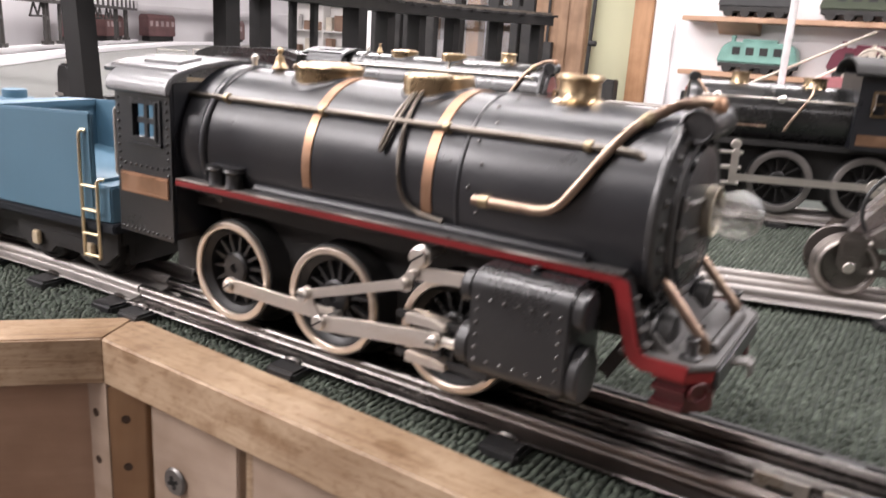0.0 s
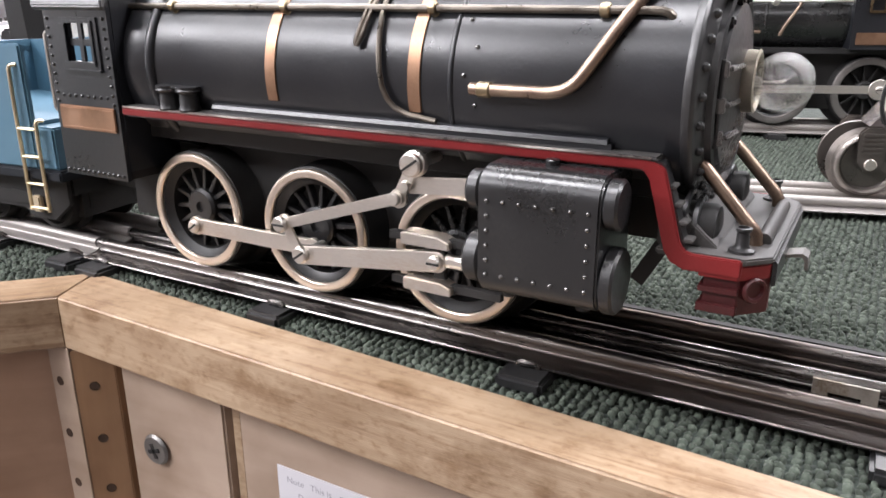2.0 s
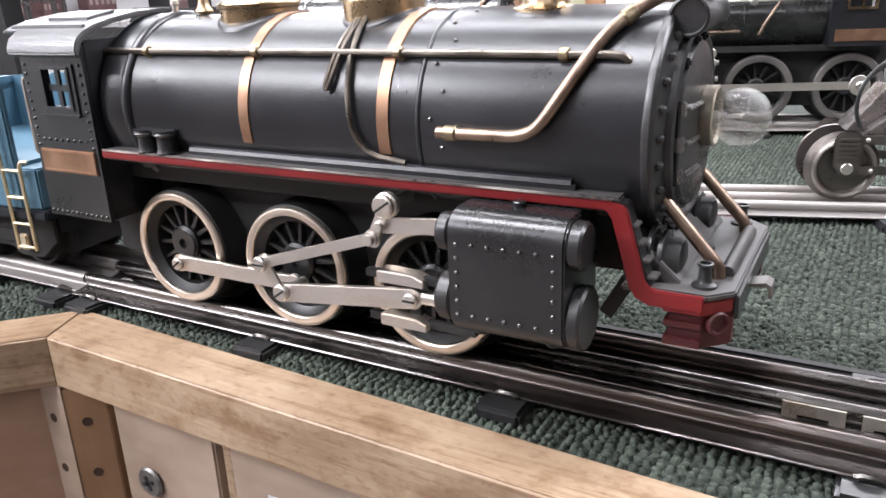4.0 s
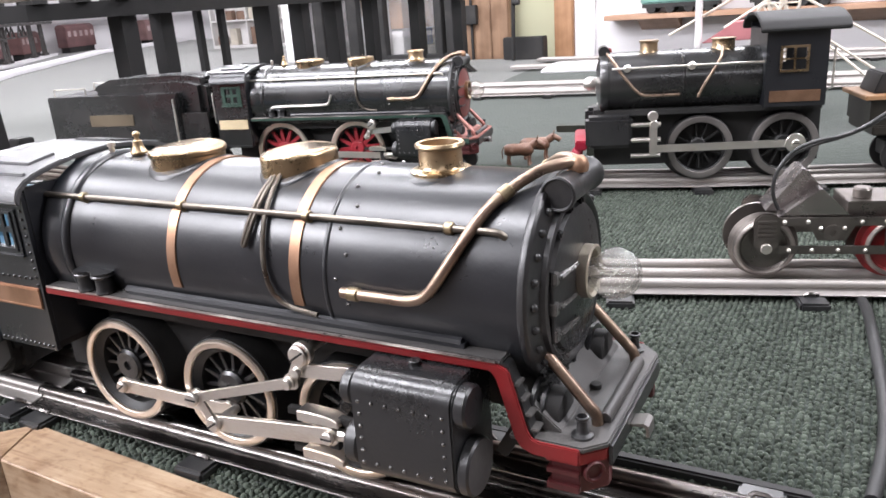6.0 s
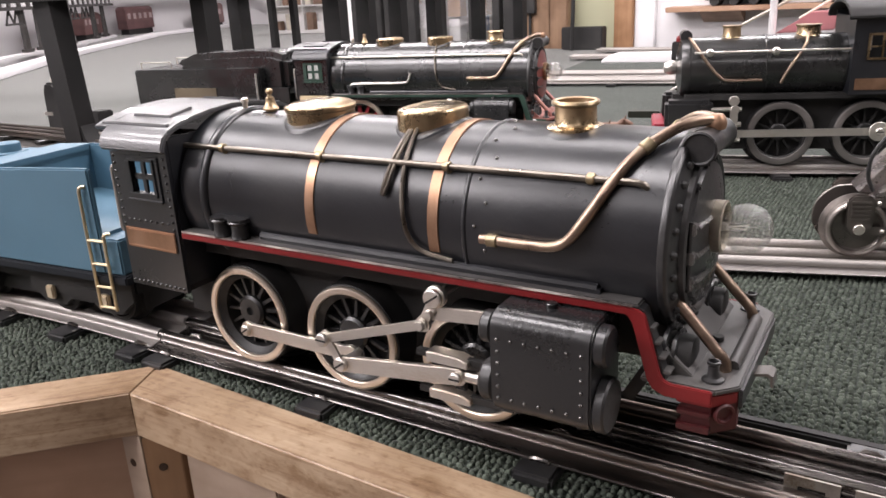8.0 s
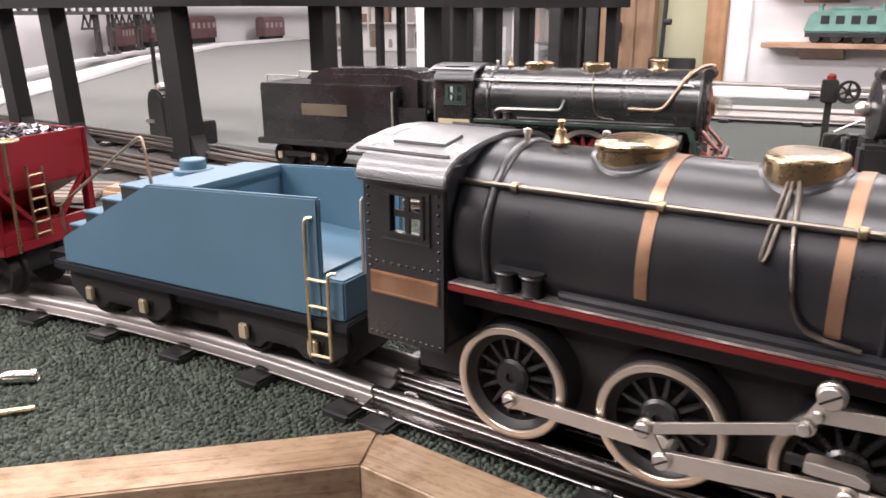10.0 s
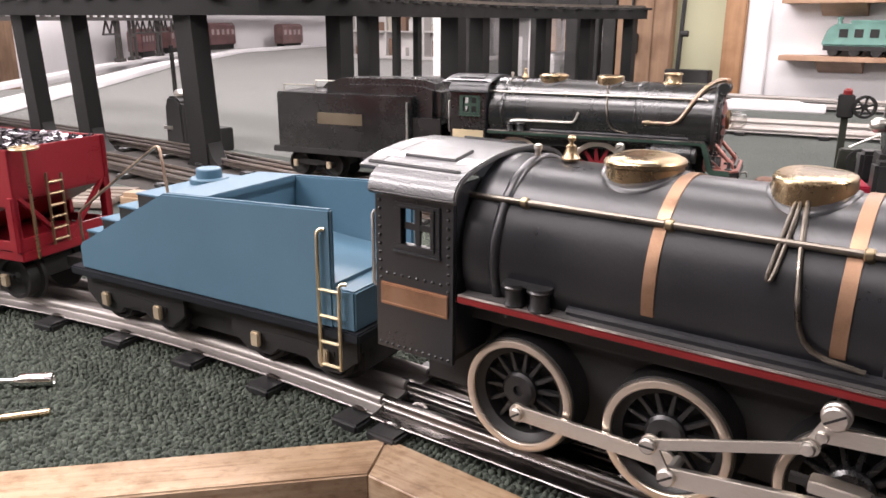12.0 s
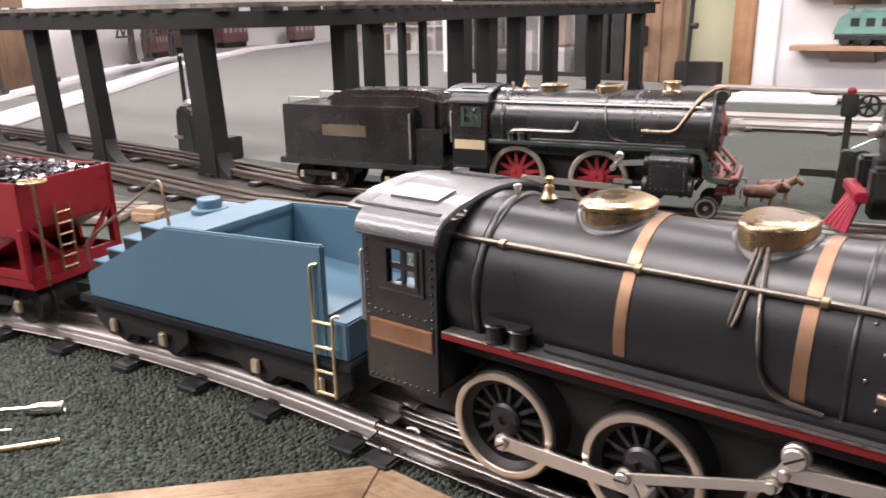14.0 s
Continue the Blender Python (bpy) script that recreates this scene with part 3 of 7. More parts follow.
def line(x0, y0, x1, y1, n=2):
    return [(x0 + (x1 - x0) * i / (n - 1), y0 + (y1 - y0) * i / (n - 1)) for i in range(n)]


def along(path, s):
    for a, b in zip(path, path[1:]):
        d = math.hypot(b[0] - a[0], b[1] - a[1])
        if s <= d:
            return a[0] + (b[0] - a[0]) * s / d, a[1] + (b[1] - a[1]) * s / d, math.degrees(math.atan2(b[1] - a[1], b[0] - a[0]))
        s -= d
    return path[-1][0], path[-1][1], math.degrees(math.atan2(path[-1][1] - path[-2][1], path[-1][0] - path[-2][0]))


def track(path, ties, material, label, lift=0.0, gauge=0.57, clamps=True, base=0.12):
    t = thing("track_section", label, "track", 0, 0, lift, group="model railway track")
    for off in (-gauge / 2, 0.0, gauge / 2):
        bm = B()
        sweep(bm, path, [(s + off, z) for s, z in rail_section(base)])
        part("rail", bm, material, t, angle=50)
    for s in ties:
        x, y, a = along(path, s)
        bm = B()
        box(bm, (-0.13, -0.6, 0.002), (0.13, 0.6, 0.083))
        ob = part("tie", bm, CAST, t, bevel=0.02)
        ob.matrix_basis = pose(x * U, y * U, 0, 0, 0, a)
        if clamps:
            for off in (-gauge / 2, gauge / 2):
                for side in (-1, 1):
                    bm = B()
                    tube(bm, [(-0.06, off + side * base, 0.095), (-0.03, off + side * (base + 0.012), 0.112), (0.03, off + side * (base + 0.012), 0.112), (0.06, off + side * base, 0.095)], 0.017, 6)
                    part("clamp", bm, RAIL, ob)
            bm = B()
            box(bm, (-0.12, -0.1, 0.084), (0.12, 0.1, 0.094))
            part("insulator", bm, paint("fibre_insulator", (0.42, 0.38, 0.33), 0.7) if "fibre_insulator" not in bpy.data.materials else bpy.data.materials["fibre_insulator"], ob)
    return t


JOINT = -2.93
main_track = track(line(JOINT, 0, 2.585, 0), [0.2, 1.84, 3.54, 5.24], RAIL, "three-rail tinplate track under the locomotive", base=0.165)
track(line(2.605, 0, 7.2, 0), [0.2, 1.6, 3.1, 4.4], RAIL_NEW, "brighter three-rail track section past the joint", base=0.165)
for xc, w in ((2.05, 0.28), (2.36, 0.2)):
    bm = B()
    for a, b in (((-w / 2, 0.05), (-w / 4, 0.185)), ((w / 4, 0.05), (w / 2, 0.185)), ((-w / 4, 0.125), (w / 4, 0.185))):
        box(bm, (xc + a[0], -0.075, a[1]), (xc + b[0], -0.06, b[1]))
    part("rail_clip", bm, paint("pale_tinned_clip", (0.36, 0.33, 0.29), 0.5, 0.6, big=60, wear=(0.2, 0.15, 0.1)) if xc < 2.2 else bpy.data.materials["pale_tinned_clip"], main_track, "pale tinned rail clip")
bm = B()
box(bm, (JOINT, 0.58, 0.004), (2.58, 0.66, 0.08))
lone("edge_strip", bm, SOOT, "narrow black strip lying beside the track", "strip", bevel=0.015)
RC = 16.5
BEND = -3.65
curve = [(JOINT - 0.02, 0.0)] + [(BEND - RC * math.sin(a), -RC * (1 - math.cos(a))) for a in np.linspace(0, 0.95, 40)]
track(curve, [0.12 + 0.93 * i for i in range(16)], RAIL_NEW, "bright curved three-rail track behind the locomotive")
# ---- locomotives ----
AX, BR = 1.50, 0.54          # boiler axis height and radius


def rod(bm, a, b, h, y0, y1, boss=0.0):
    """A flat bar between two points (x, z), swelling to a round boss at each end."""
    a, b = Vector(a), Vector(b)
    d = (b - a).normalized()
    if not boss:
        n = Vector((-d.y, d.x)) * h / 2
        return prism(bm, [tuple(a + n), tuple(a - n), tuple(b - n), tuple(b + n)], "xz", y0, y1)
    boss = max(boss, h / 2 + 0.002)
    w, t = math.asin(h / 2 / boss), math.atan2(d.y, d.x)
    pts = []
    for p, t0 in ((b, t), (a, t + math.pi)):
        for g in np.linspace(-math.pi + w, math.pi - w, 17):
            pts.append((p.x + boss * math.cos(t0 + g), p.y + boss * math.sin(t0 + g)))
    return prism(bm, pts, "xz", y0, y1)


def slotted_screw(at, r, parent, side, tilt=35, h=0.035):
    bm = B()
    disc(bm, at, (0, side, 0), r, h, 20, 0.25)
    s = part("screw", bm, STEEL, parent)
    bm = B()
    c, sn = math.cos(radians(tilt)), math.sin(radians(tilt))
    y = at[1] + side * h
    prism(bm, [(at[0] + c * a - sn * b, at[2] + sn * a + c * b) for a, b in ((-r * 0.9, -0.006), (r * 0.9, -0.006), (r * 0.9, 0.006), (-r * 0.9, 0.006))], "xz", y - 0.003, y + 0.0015)
    part("slot", bm, SOOT, s)
    return s


def driving_wheel(parent, x, side, rim_mat, spoke_mat, z=0.605, r=0.405, spokes=14, wide=0.0, fat=1.0):
    s = side
    bm = B()
    lathe(bm, (x, 0, z), (0, s, 0), [(r - 0.12, 0.08), (r + 0.05, 0.08), (r + 0.062, 0.1), (r + 0.055, 0.135), (r + 0.012, 0.165), (r, 0.19), (r - 0.005, 0.375), (r - 0.03, 0.385), (r - 0.075, 0.38), (r - 0.09, 0.362), (r - 0.118, 0.34), (r - 0.12, 0.08)], 64)
    w = part("driving_wheel", bm, TYRE, parent, angle=30)
    bm = B()
    lathe(bm, (x, 0, z), (0, s, 0), [(r - 0.07 - wide, 0.36), (r - 0.07 - wide, 0.396), (r - 0.064 - wide, 0.404), (r - 0.034, 0.41), (r - 0.022, 0.405), (r - 0.014, 0.392), (r - 0.016, 0.36), (r - 0.07 - wide, 0.36)], 72)
    part("rim", bm, rim_mat, w, "bright metal rim")
    for i in range(spokes):
        bm = B()
        t = 2 * math.pi * i / spokes + 0.1
        c, sn = math.cos(t), math.sin(t)
        q = [(0.09, -0.017 * fat), (r - 0.115, -0.010 * fat), (r - 0.115, 0.010 * fat), (0.09, 0.017 * fat)]
        prism(bm, [(x - 0.02 + c * a - sn * b, z + 0.012 + sn * a + c * b) for a, b in q], "xz", s * 0.265, s * 0.315)
        part("spoke", bm, spoke_mat, w, bevel=0.004)
    bm = B()
    lathe(bm, (x - 0.02, 0, z + 0.012), (0, s, 0), [(0.0, 0.2), (0.125, 0.2), (0.12, 0.335), (0.108, 0.345), (0.1, 0.352), (0.034, 0.352), (0.028, 0.33), (0.0, 0.33)], 28)
    part("hub", bm, spoke_mat, w)
    bm = B()
    lathe(bm, (x, 0, z), (0, s, 0), [(0.0, 0.19), (r - 0.08, 0.19), (r - 0.08, 0.22), (0.0, 0.22)], 32)
    part("backing_disc", bm, SOOT, w)
    return w


def boiler_point(x, deg, r):
    """A point on the boiler: deg from the top towards -y."""
    return (x, -r * math.sin(radians(deg)), AX + r * math.cos(radians(deg)))


def chamfered(x0, x1, y, cut):
    """A plan with its two front corners cut off."""
    return [(x0, -y), (x1 - cut, -y), (x1, -y + cut), (x1, y - cut), (x1 - cut, y), (x0, y)]


def locomotive(style, x=0.0, y=0.0, turn=0.0, size=1.0):
    main = style == "main"
    skin = BLACK if main else GLOSS_BLACK
    if main:
        label, edge, rims, spk, plate = "black tinplate steam locomotive with brass domes and red running boards", RED, RIM, CAST, COPPER
    else:
        green = paint("dark_green_enamel", (0.03, 0.06, 0.045), 0.4)
        label, edge, rims, spk, plate = "black tinplate steam locomotive with red wheels and dark green boards", green, RIM, WHEEL_RED, PALE_PLATE
    L = thing("steam_locomotive", label, "locomotive", x, y, 0, turn, group="steam locomotives on the layout", size=size)

    # boiler
    bm = B()
    lathe(bm, (0, 0, AX), (1, 0, 0), [(BR - 0.02, -2.08), (BR + 0.015, -2.08), (BR + 0.015, -1.93), (BR, -1.9), (BR, 0.2), (BR + 0.008, 0.205), (BR + 0.008, 1.31), (BR - 0.02, 1.33), (0.0, 1.33)], 96)
    boiler = part("boiler", bm, skin, L, "satin black boiler" if main else "glossy black boiler")
    for xb, rb in ((-1.86, 0.026), (0.2, 0.012)):
        bm = B()
        pts = [(BR + 0.004 + rb * math.sin(a), xb + rb * 1.3 * math.cos(a)) for a in np.linspace(0, math.pi, 7)]
        lathe(bm, (0, 0, AX), (1, 0, 0), pts, 80)
        part("boiler_hoop", bm, skin, boiler)
    if main:
        for xb in (-0.918, -0.005):
            bm = B()
            lathe(bm, (0, 0, AX), (1, 0, 0), [(BR, xb - 0.036), (BR + 0.009, xb - 0.034), (BR + 0.009, xb + 0.034), (BR, xb + 0.036)], 96, -104, 104)
            part("boiler_band", bm, COPPER, boiler, "copper boiler band")
    bm = B()
    for i in range(17):
        deg = -112 + 14 * i
        for k, xs in enumerate((0.27, 0.33)):
            if (i + k) % 2 == 0:
                rivet(bm, boiler_point(xs, deg, BR + 0.006), Vector(boiler_point(0, deg, 1)) - Vector((0, 0, AX)), 0.013)
    part("boiler_rivets", bm, WORN_GLINT, boiler)["kind"] = "stuff"

    # smokebox front
    bm = B()
    lathe(bm, (0, 0, AX), (1, 0, 0), [(BR - 0.03, 1.285), (BR + 0.010, 1.285), (BR + 0.016, 1.295), (BR + 0.016, 1.318), (BR + 0.006, 1.332), (0.535, 1.336), (0.452, 1.362), (0.448, 1.388), (0.432, 1.397), (0.414, 1.39), (0.404, 1.376), (0.388, 1.38), (0.378, 1.402), (0.2, 1.436), (0.0, 1.442)], 80)
    front = part("smokebox_front", bm, CAST, L)
    if not main:
        bm = B()
        lathe(bm, (0, 0, AX), (1, 0, 0), [(0.374, 1.39), (0.372, 1.407), (0.2, 1.441), (0.0, 1.447)], 60)
        part("smokebox_door", bm, paint("maroon_smokebox_paint", (0.16, 0.04, 0.035), 0.4), front, "maroon smokebox door")
    bm = B()
    for i in range(26):
        deg = 360 / 26 * i + 5
        p = Vector(boiler_point(1.349, deg, 0.495))
        rivet(bm, p, Vector((0.8, 0, 0)) + (p - Vector((p.x, 0, AX))), 0.022)
    part("front_rivets", bm, CAST, front)["kind"] = "stuff"
    for deg in (40, 12, -12):
        bm = B()
        p = boiler_point(1.36, deg, 0.40)
        box(bm, (1.345, p[1] - 0.024, p[2] - 0.02), (1.415, p[1] + 0.024, p[2] + 0.02))
        part("door_clamp", bm, CAST, front, bevel=0.01)
    for zz, y0, y1 in ((1.62, -0.36, -0.12), (1.47, -0.37, -0.16), (1.33, -0.36, -0.12)):
        bm = B()
        box(bm, (1.375, y0, zz - 0.011), (1.43, y1, zz + 0.011))
        box(bm, (1.385, y0 - 0.025, zz - 0.032), (1.425, y0 + 0.022, zz + 0.032))
        tube(bm, [(1.43, y0 + 0.02, zz), (1.445, y1, zz)], 0.012, 8)
        part("door_hinge", bm, WORN_GLINT if main else CAST, front, bevel=0.005)
    bm = B()
    tube(bm, [(1.40, -0.378, 1.29), (1.40, -0.378, 1.66)], 0.012, 8)
    part("hinge_pin", bm, CAST, front)

    # headlamp: a brass socket and a clear bulb
    bm = B()
    lathe(bm, (1.41, 0, 1.54), (1, 0, 0), [(0.0, 0.0), (0.135, 0.0), (0.141, 0.012), (0.139, 0.07), (0.143, 0.078), (0.13, 0.084), (0.115, 0.07), (0.11, 0.02), (0, 0.02)], 40)
    lamp = part("headlamp_socket", bm, paint("pale_nickel_brass", (0.60, 0.54, 0.44), 0.42, 0.9) if main else BRASS, L, "pale brass headlamp ring")
    ball = [(0.05, 0.0), (0.07, 0.02)] + [(0.133 * math.sin(a), 0.165 - 0.133 * math.cos(a)) for a in np.linspace(0.75, math.pi, 20)]
    ball[-1] = (0.0, ball[-1][1])
    thick = 0.011
    inner = [(max(0.0, r - thick), h + thick * (0.165 - h) / 0.133) for r, h in ball[2:]]
    ball = ball[:2] + ball[2:] + inner[::-1] + [(0.05 - thick, 0.02), (0.05, 0.0)]
    bm = B()
    lathe(bm, (1.432, 0, 1.54), (1, 0, 0), ball, 36)
    bulb = new("bulb", solid("bulb", bm, BULB, 0, 60))
    bulb.parent = lamp
    bulb.visible_shadow = False
    tagged(bulb, "clear round glass bulb")
    bm = B()
    for s in (-1, 1):
        tube(bm, [(1.44, s * 0.012, 1.54), (1.53, s * 0.014, 1.54), (1.6, s * 0.04, 1.545)], 0.004, 6)
    tube(bm, [(1.6, -0.04 + 0.01 * i, 1.545 + 0.008 * (i % 2)) for i in range(9)], 0.004, 5)
    lathe(bm, (1.43, 0, 1.54), (1, 0, 0), [(0.03, 0), (0.022, 0.07), (0.0, 0.085)], 12)
    part("filament", bm, STEEL, lamp)
    bm = B()
    lathe(bm, (1.45, 0, 1.54), (1, 0, 0), [(0.06, 0.0), (0.04, 0.04), (0.026, 0.1), (0.03, 0.115), (0.0, 0.13)], 20)
    part("glass_stem", bm, BULB, lamp, "clear glass stem").visible_shadow = False

    # feed-water heater across the smokebox
    bm = B()
    lathe(bm, (1.385, -0.24, 1.995), (0, 1, 0), [(0, 0.012), (0.07, 0.012), (0.078, 0.0), (0.088, 0.004), (0.088, 0.03), (0.078, 0.045), (0.078, 0.43), (0.088, 0.445), (0.088, 0.476), (0.07, 0.48), (0, 0.48)], 32)
    part("feedwater_heater", bm, CAST, L)
    for s in (-1, 1):
        pts = [(1.41, 0.0, 2.10), (1.37, s * 0.05, 2.11), (1.28, s * 0.14, 2.10)]
        pts += [(xx, s * -boiler_point(xx, d, 0.585)[1], boiler_point(xx, d, 0.585)[2]) for xx, d in ((1.17, 25), (1.08, 40), (1.0, 58), (0.9, 76), (0.83, 86), (0.74, 89.5), (0.6, 89.5), (0.33, 89.5))]
        bm = B()
        tube(bm, pts, 0.029, 12, smooth=2)
        pipe = part("copper_pipe", bm, COPPER_TUBE, L, "bent copper feed pipe")
        for i, j, f in ((4, 3, 0.5), (9, 10, 0.6)):
            a, b = Vector(pts[i]), Vector(pts[j])
            d = (b - a).normalized()
            bm = B()
            disc(bm, a.lerp(b, f), d, 0.037, 0.07, 18, 0.2)
            part("pipe_collar", bm, OLD_BRASS, pipe)
    bm = B()
    lathe(bm, (1.41, 0, 2.06), (0, 0, 1), [(0.05, 0), (0.055, 0.03), (0.045, 0.06), (0.03, 0.075), (0, 0.08)], 20)
    part("pipe_union", bm, COPPER, L)

    # domes and chimney
    def dome(xc, rx, ry, top, taper, lipped):
        loop = 44
        rings = []
        bm = B()

        def rim(s, z):
            out = []
            for i in range(loop):
                t = 2 * math.pi * i / loop
                c, sn = math.cos(t), math.sin(t)
                px, py = rx * s * math.copysign(abs(c) ** 0.7, c), ry * s * math.copysign(abs(sn) ** 0.8, sn)
                # blunt towards the cab, drawn in towards the chimney
                py *= 1.0 - taper * max(0.0, (px / (rx * s) + 0.3) / 1.3) ** 1.3
                zz = z if z is not None else AX + math.sqrt(max(0.01, (BR - 0.01) ** 2 - py * py))
                out.append(bm.verts.new((xc + px, py, zz)))
            return out

        lipped_lid = ((1.0, None), (1.0, top - 0.04), (1.05, top - 0.028), (1.055, top - 0.008), (1.02, top + 0.002), (0.93, top + 0.006), (0.88, top + 0.016), (0.5, top + 0.024))
        plain_lid = ((1.04, None), (1.04, top - 0.016), (1.03, top - 0.002), (1.005, top + 0.009), (0.96, top + 0.014), (0.5, top + 0.022))
        for s, z in lipped_lid if lipped else plain_lid:
            rings.append(rim(s, z))
        for a, b in zip(rings, rings[1:]):
            for i in range(loop):
                bm.faces.new((a[i], a[(i + 1) % loop], b[(i + 1) % loop], b[i]))
        bm.faces.new(rings[-1])
        d = part("dome", bm, BRASS, L, "polished brass dome", angle=38)
        bm = B()
        low = []
        for s, lift in ((1.2, 0.0), (1.16, 0.012), (1.07, 0.018), (0.9, 0.016), (0.35, 0.016)):
            row = []
            for i in range(loop):
                t = 2 * math.pi * i / loop
                px, py = rx * s * math.cos(t), ry * s * math.sin(t)
                nrm = math.hypot(py, math.sqrt(max(0.01, BR ** 2 - py * py)))
                q = Vector((0, py, math.sqrt(max(0.01, BR ** 2 - py * py)))) * ((BR + lift - 0.004) / nrm)
                row.append(bm.verts.new((xc + px, q.y, AX + q.z)))
            low.append(row)
        for a, b in zip(low, low[1:]):
            for i in range(loop):
                bm.faces.new((a[i], a[(i + 1) % loop], b[(i + 1) % loop], b[i]))
        part("dome_base", bm, BLACK, d, "black dome saddle", angle=60)
        return d

    dome(-1.18, 0.21, 0.25, 2.108, 0.35, True)
    dome(-0.285, 0.19, 0.25, 2.108, 0.3, False)
    bm = B()
    lathe(bm, (0.645, 0, AX), (0, 0, 1), [(0.172, 0.52), (0.17, 0.538), (0.155, 0.546), (0.128, 0.552), (0.119, 0.566), (0.116, 0.652), (0.131, 0.66), (0.137, 0.672), (0.131, 0.684), (0.118, 0.688), (0.104, 0.682), (0.098, 0.6), (0.0, 0.56)], 44)
    ch = part("chimney", bm, BRASS, L, "polished brass chimney")
    bm = B()
    lathe(bm, (0.645, 0, AX), (0, 0, 1), [(0.235, 0.462), (0.232, 0.496), (0.21, 0.514), (0.172, 0.526), (0.15, 0.528)], 40)
    part("chimney_saddle", bm, BLACK, ch)
    bm = B()
    lathe(bm, (-1.66, 0, AX), (0, 0, 1), [(0.03, 0.53), (0.03, 0.545), (0.056, 0.55), (0.058, 0.562), (0.044, 0.58), (0.034, 0.61), (0.03, 0.635), (0.016, 0.645), (0.013, 0.66), (0.024, 0.668), (0.026, 0.685), (0.016, 0.698), (0.0, 0.7)], 20)
    part("whistle", bm, BRASS, L, "small brass bell whistle")
    bm = B()
    lathe(bm, (-1.86, -0.05, AX), (0, 0, 1), [(0.02, 0.55), (0.02, 0.6), (0.028, 0.605), (0.026, 0.63), (0, 0.64)], 12)
    part("safety_valve", bm, STEEL, L)

    # handrails on stanchions
    for s in (-1, 1):
        hy, hz = s * 0.44, 1.855
        bm = B()
        tube(bm, [(-2.1, hy, hz), (1.09, hy, hz), (1.17, hy, hz - 0.005), (1.197, hy * 0.98, hz - 0.03), (1.192, hy * 0.93, hz - 0.06)], 0.019, 10, smooth=1)
        rail = part("handrail", bm, WIRE if main else STEEL, L, "thin steel handrail")
        for xs in (-1.722, -0.87, 0.05, 0.905):
            bm = B()
            disc(bm, (xs - 0.022, hy, hz), (1, 0, 0), 0.032, 0.044, 14, 0.2)
            tube(bm, [(xs, hy, hz - 0.01), (xs + 0.02, hy * 0.9, hz - 0.06)], 0.02, 8)
            disc(bm, (xs + 0.02, hy * 0.93, hz - 0.075), (0, s, 0.75), 0.034, 0.03, 14, 0.2)
            part("stanchion", bm, OLD_BRASS if main else STEEL, rail)

    # injector pipe and lever from the second dome
    for s in (-1, 1):
        q = [(xx, s * -boiler_point(xx, d, BR + 0.03)[1], boiler_point(xx, d, BR + 0.03)[2]) for xx, d in ((-0.27, 24), (-0.25, 40), (-0.225, 60), (-0.2, 80), (-0.17, 95), (-0.09, 104), (0.12, 107))]
        bm = B()
        tube(bm, q, 0.014, 8, smooth=1)
        part("injector_pipe", bm, WIRE, L)
        if main:
            bm = B()
            pq = [boiler_point(xx, d, BR + 0.03) for xx, d in ((-0.31, 24), (-0.31, 42), (-0.32, 56), (-0.34, 70))]
            pq = [(a, -s * b, c) for a, b, c in pq]
            tube(bm, [(pq[0][0] - 0.01, pq[0][1], pq[0][2])] + [(a - 0.014, b, c) for a, b, c in pq[1:]] + [(pq[-1][0] - 0.005, pq[-1][1], pq[-1][2] - 0.02)] + [(a + 0.014, b, c) for a, b, c in pq[:0:-1]] + [(pq[0][0] + 0.01, pq[0][1], pq[0][2])], 0.0115, 8, smooth=1)
            part("whistle_lever", bm, WIRE, L)

    # running boards with their coloured edge, falling to the front deck
    for s in (-1, 1):
        bm = B()
        box(bm, (-2.07, s * 0.40, 1.205), (1.22, s * 0.60, 1.272))
        board = part("running_board", bm, DUSTY, L, bevel=0.008)
        bm = B()
        box(bm, (-2.07, s * 0.60, 1.262), (1.2, s * 0.624, 1.273))
        part("board_lip", bm, WORN_LIP, board, "chipped bright lip", bevel=0.006)
        bm = B()
        outer = [(-2.07, 1.26), (1.18, 1.26), (1.23, 1.248), (1.26, 1.23), (1.345, 0.925), (1.365, 0.895), (1.40, 0.883), (1.60, 0.883)]
        inn = [(1.60, 0.808), (1.37, 0.808), (1.31, 0.835), (1.28, 0.88), (1.195, 1.18), (1.165, 1.219), (-2.07, 1.219)]
        prism(bm, outer + inn, "xz", s * 0.60, s * 0.622)
        part("edge_strip", bm, edge, board, "painted edge strip", bevel=0.006)
        bm = B()
        box(bm, (-1.35, s * 0.49, 1.272), (1.0, s * 0.545, 1.298))
        tube(bm, [(-1.38, s * 0.52, 1.295), (0.98, s * 0.52, 1.295)], 0.028, 8)
        part("board_ridge", bm, BLACK, board)
        bm = B()
        prism(bm, [(1.20, 1.26), (1.25, 1.25), (1.37, 0.89), (1.37, 0.845), (1.33, 0.87)], "xz", s * 0.515, s * 0.60)
        part("step_plate", bm, CAST, board, bevel=0.004)
        for i in range(4):
            bm = B()
            zz = 1.16 - 0.075 * i
            xx = 1.24 + 0.03 * i
            box(bm, (xx, s * 0.515, zz - 0.016), (xx + 0.062, s * 0.598, zz))
            part("step", bm, DUSTY, board, bevel=0.004)
        for xs in (-1.70, -1.535):
            bm = B()
            lathe(bm, (xs, s * 0.565, 1.27), (0, 0, 1), [(0, 0), (0.062, 0), (0.066, 0.012), (0.058, 0.03), (0.056, 0.10), (0.07, 0.108), (0.078, 0.12), (0.07, 0.132), (0.05, 0.122), (0, 0.12)], 24)
            part("oil_pot", bm, CAST, board)
        bm = B()
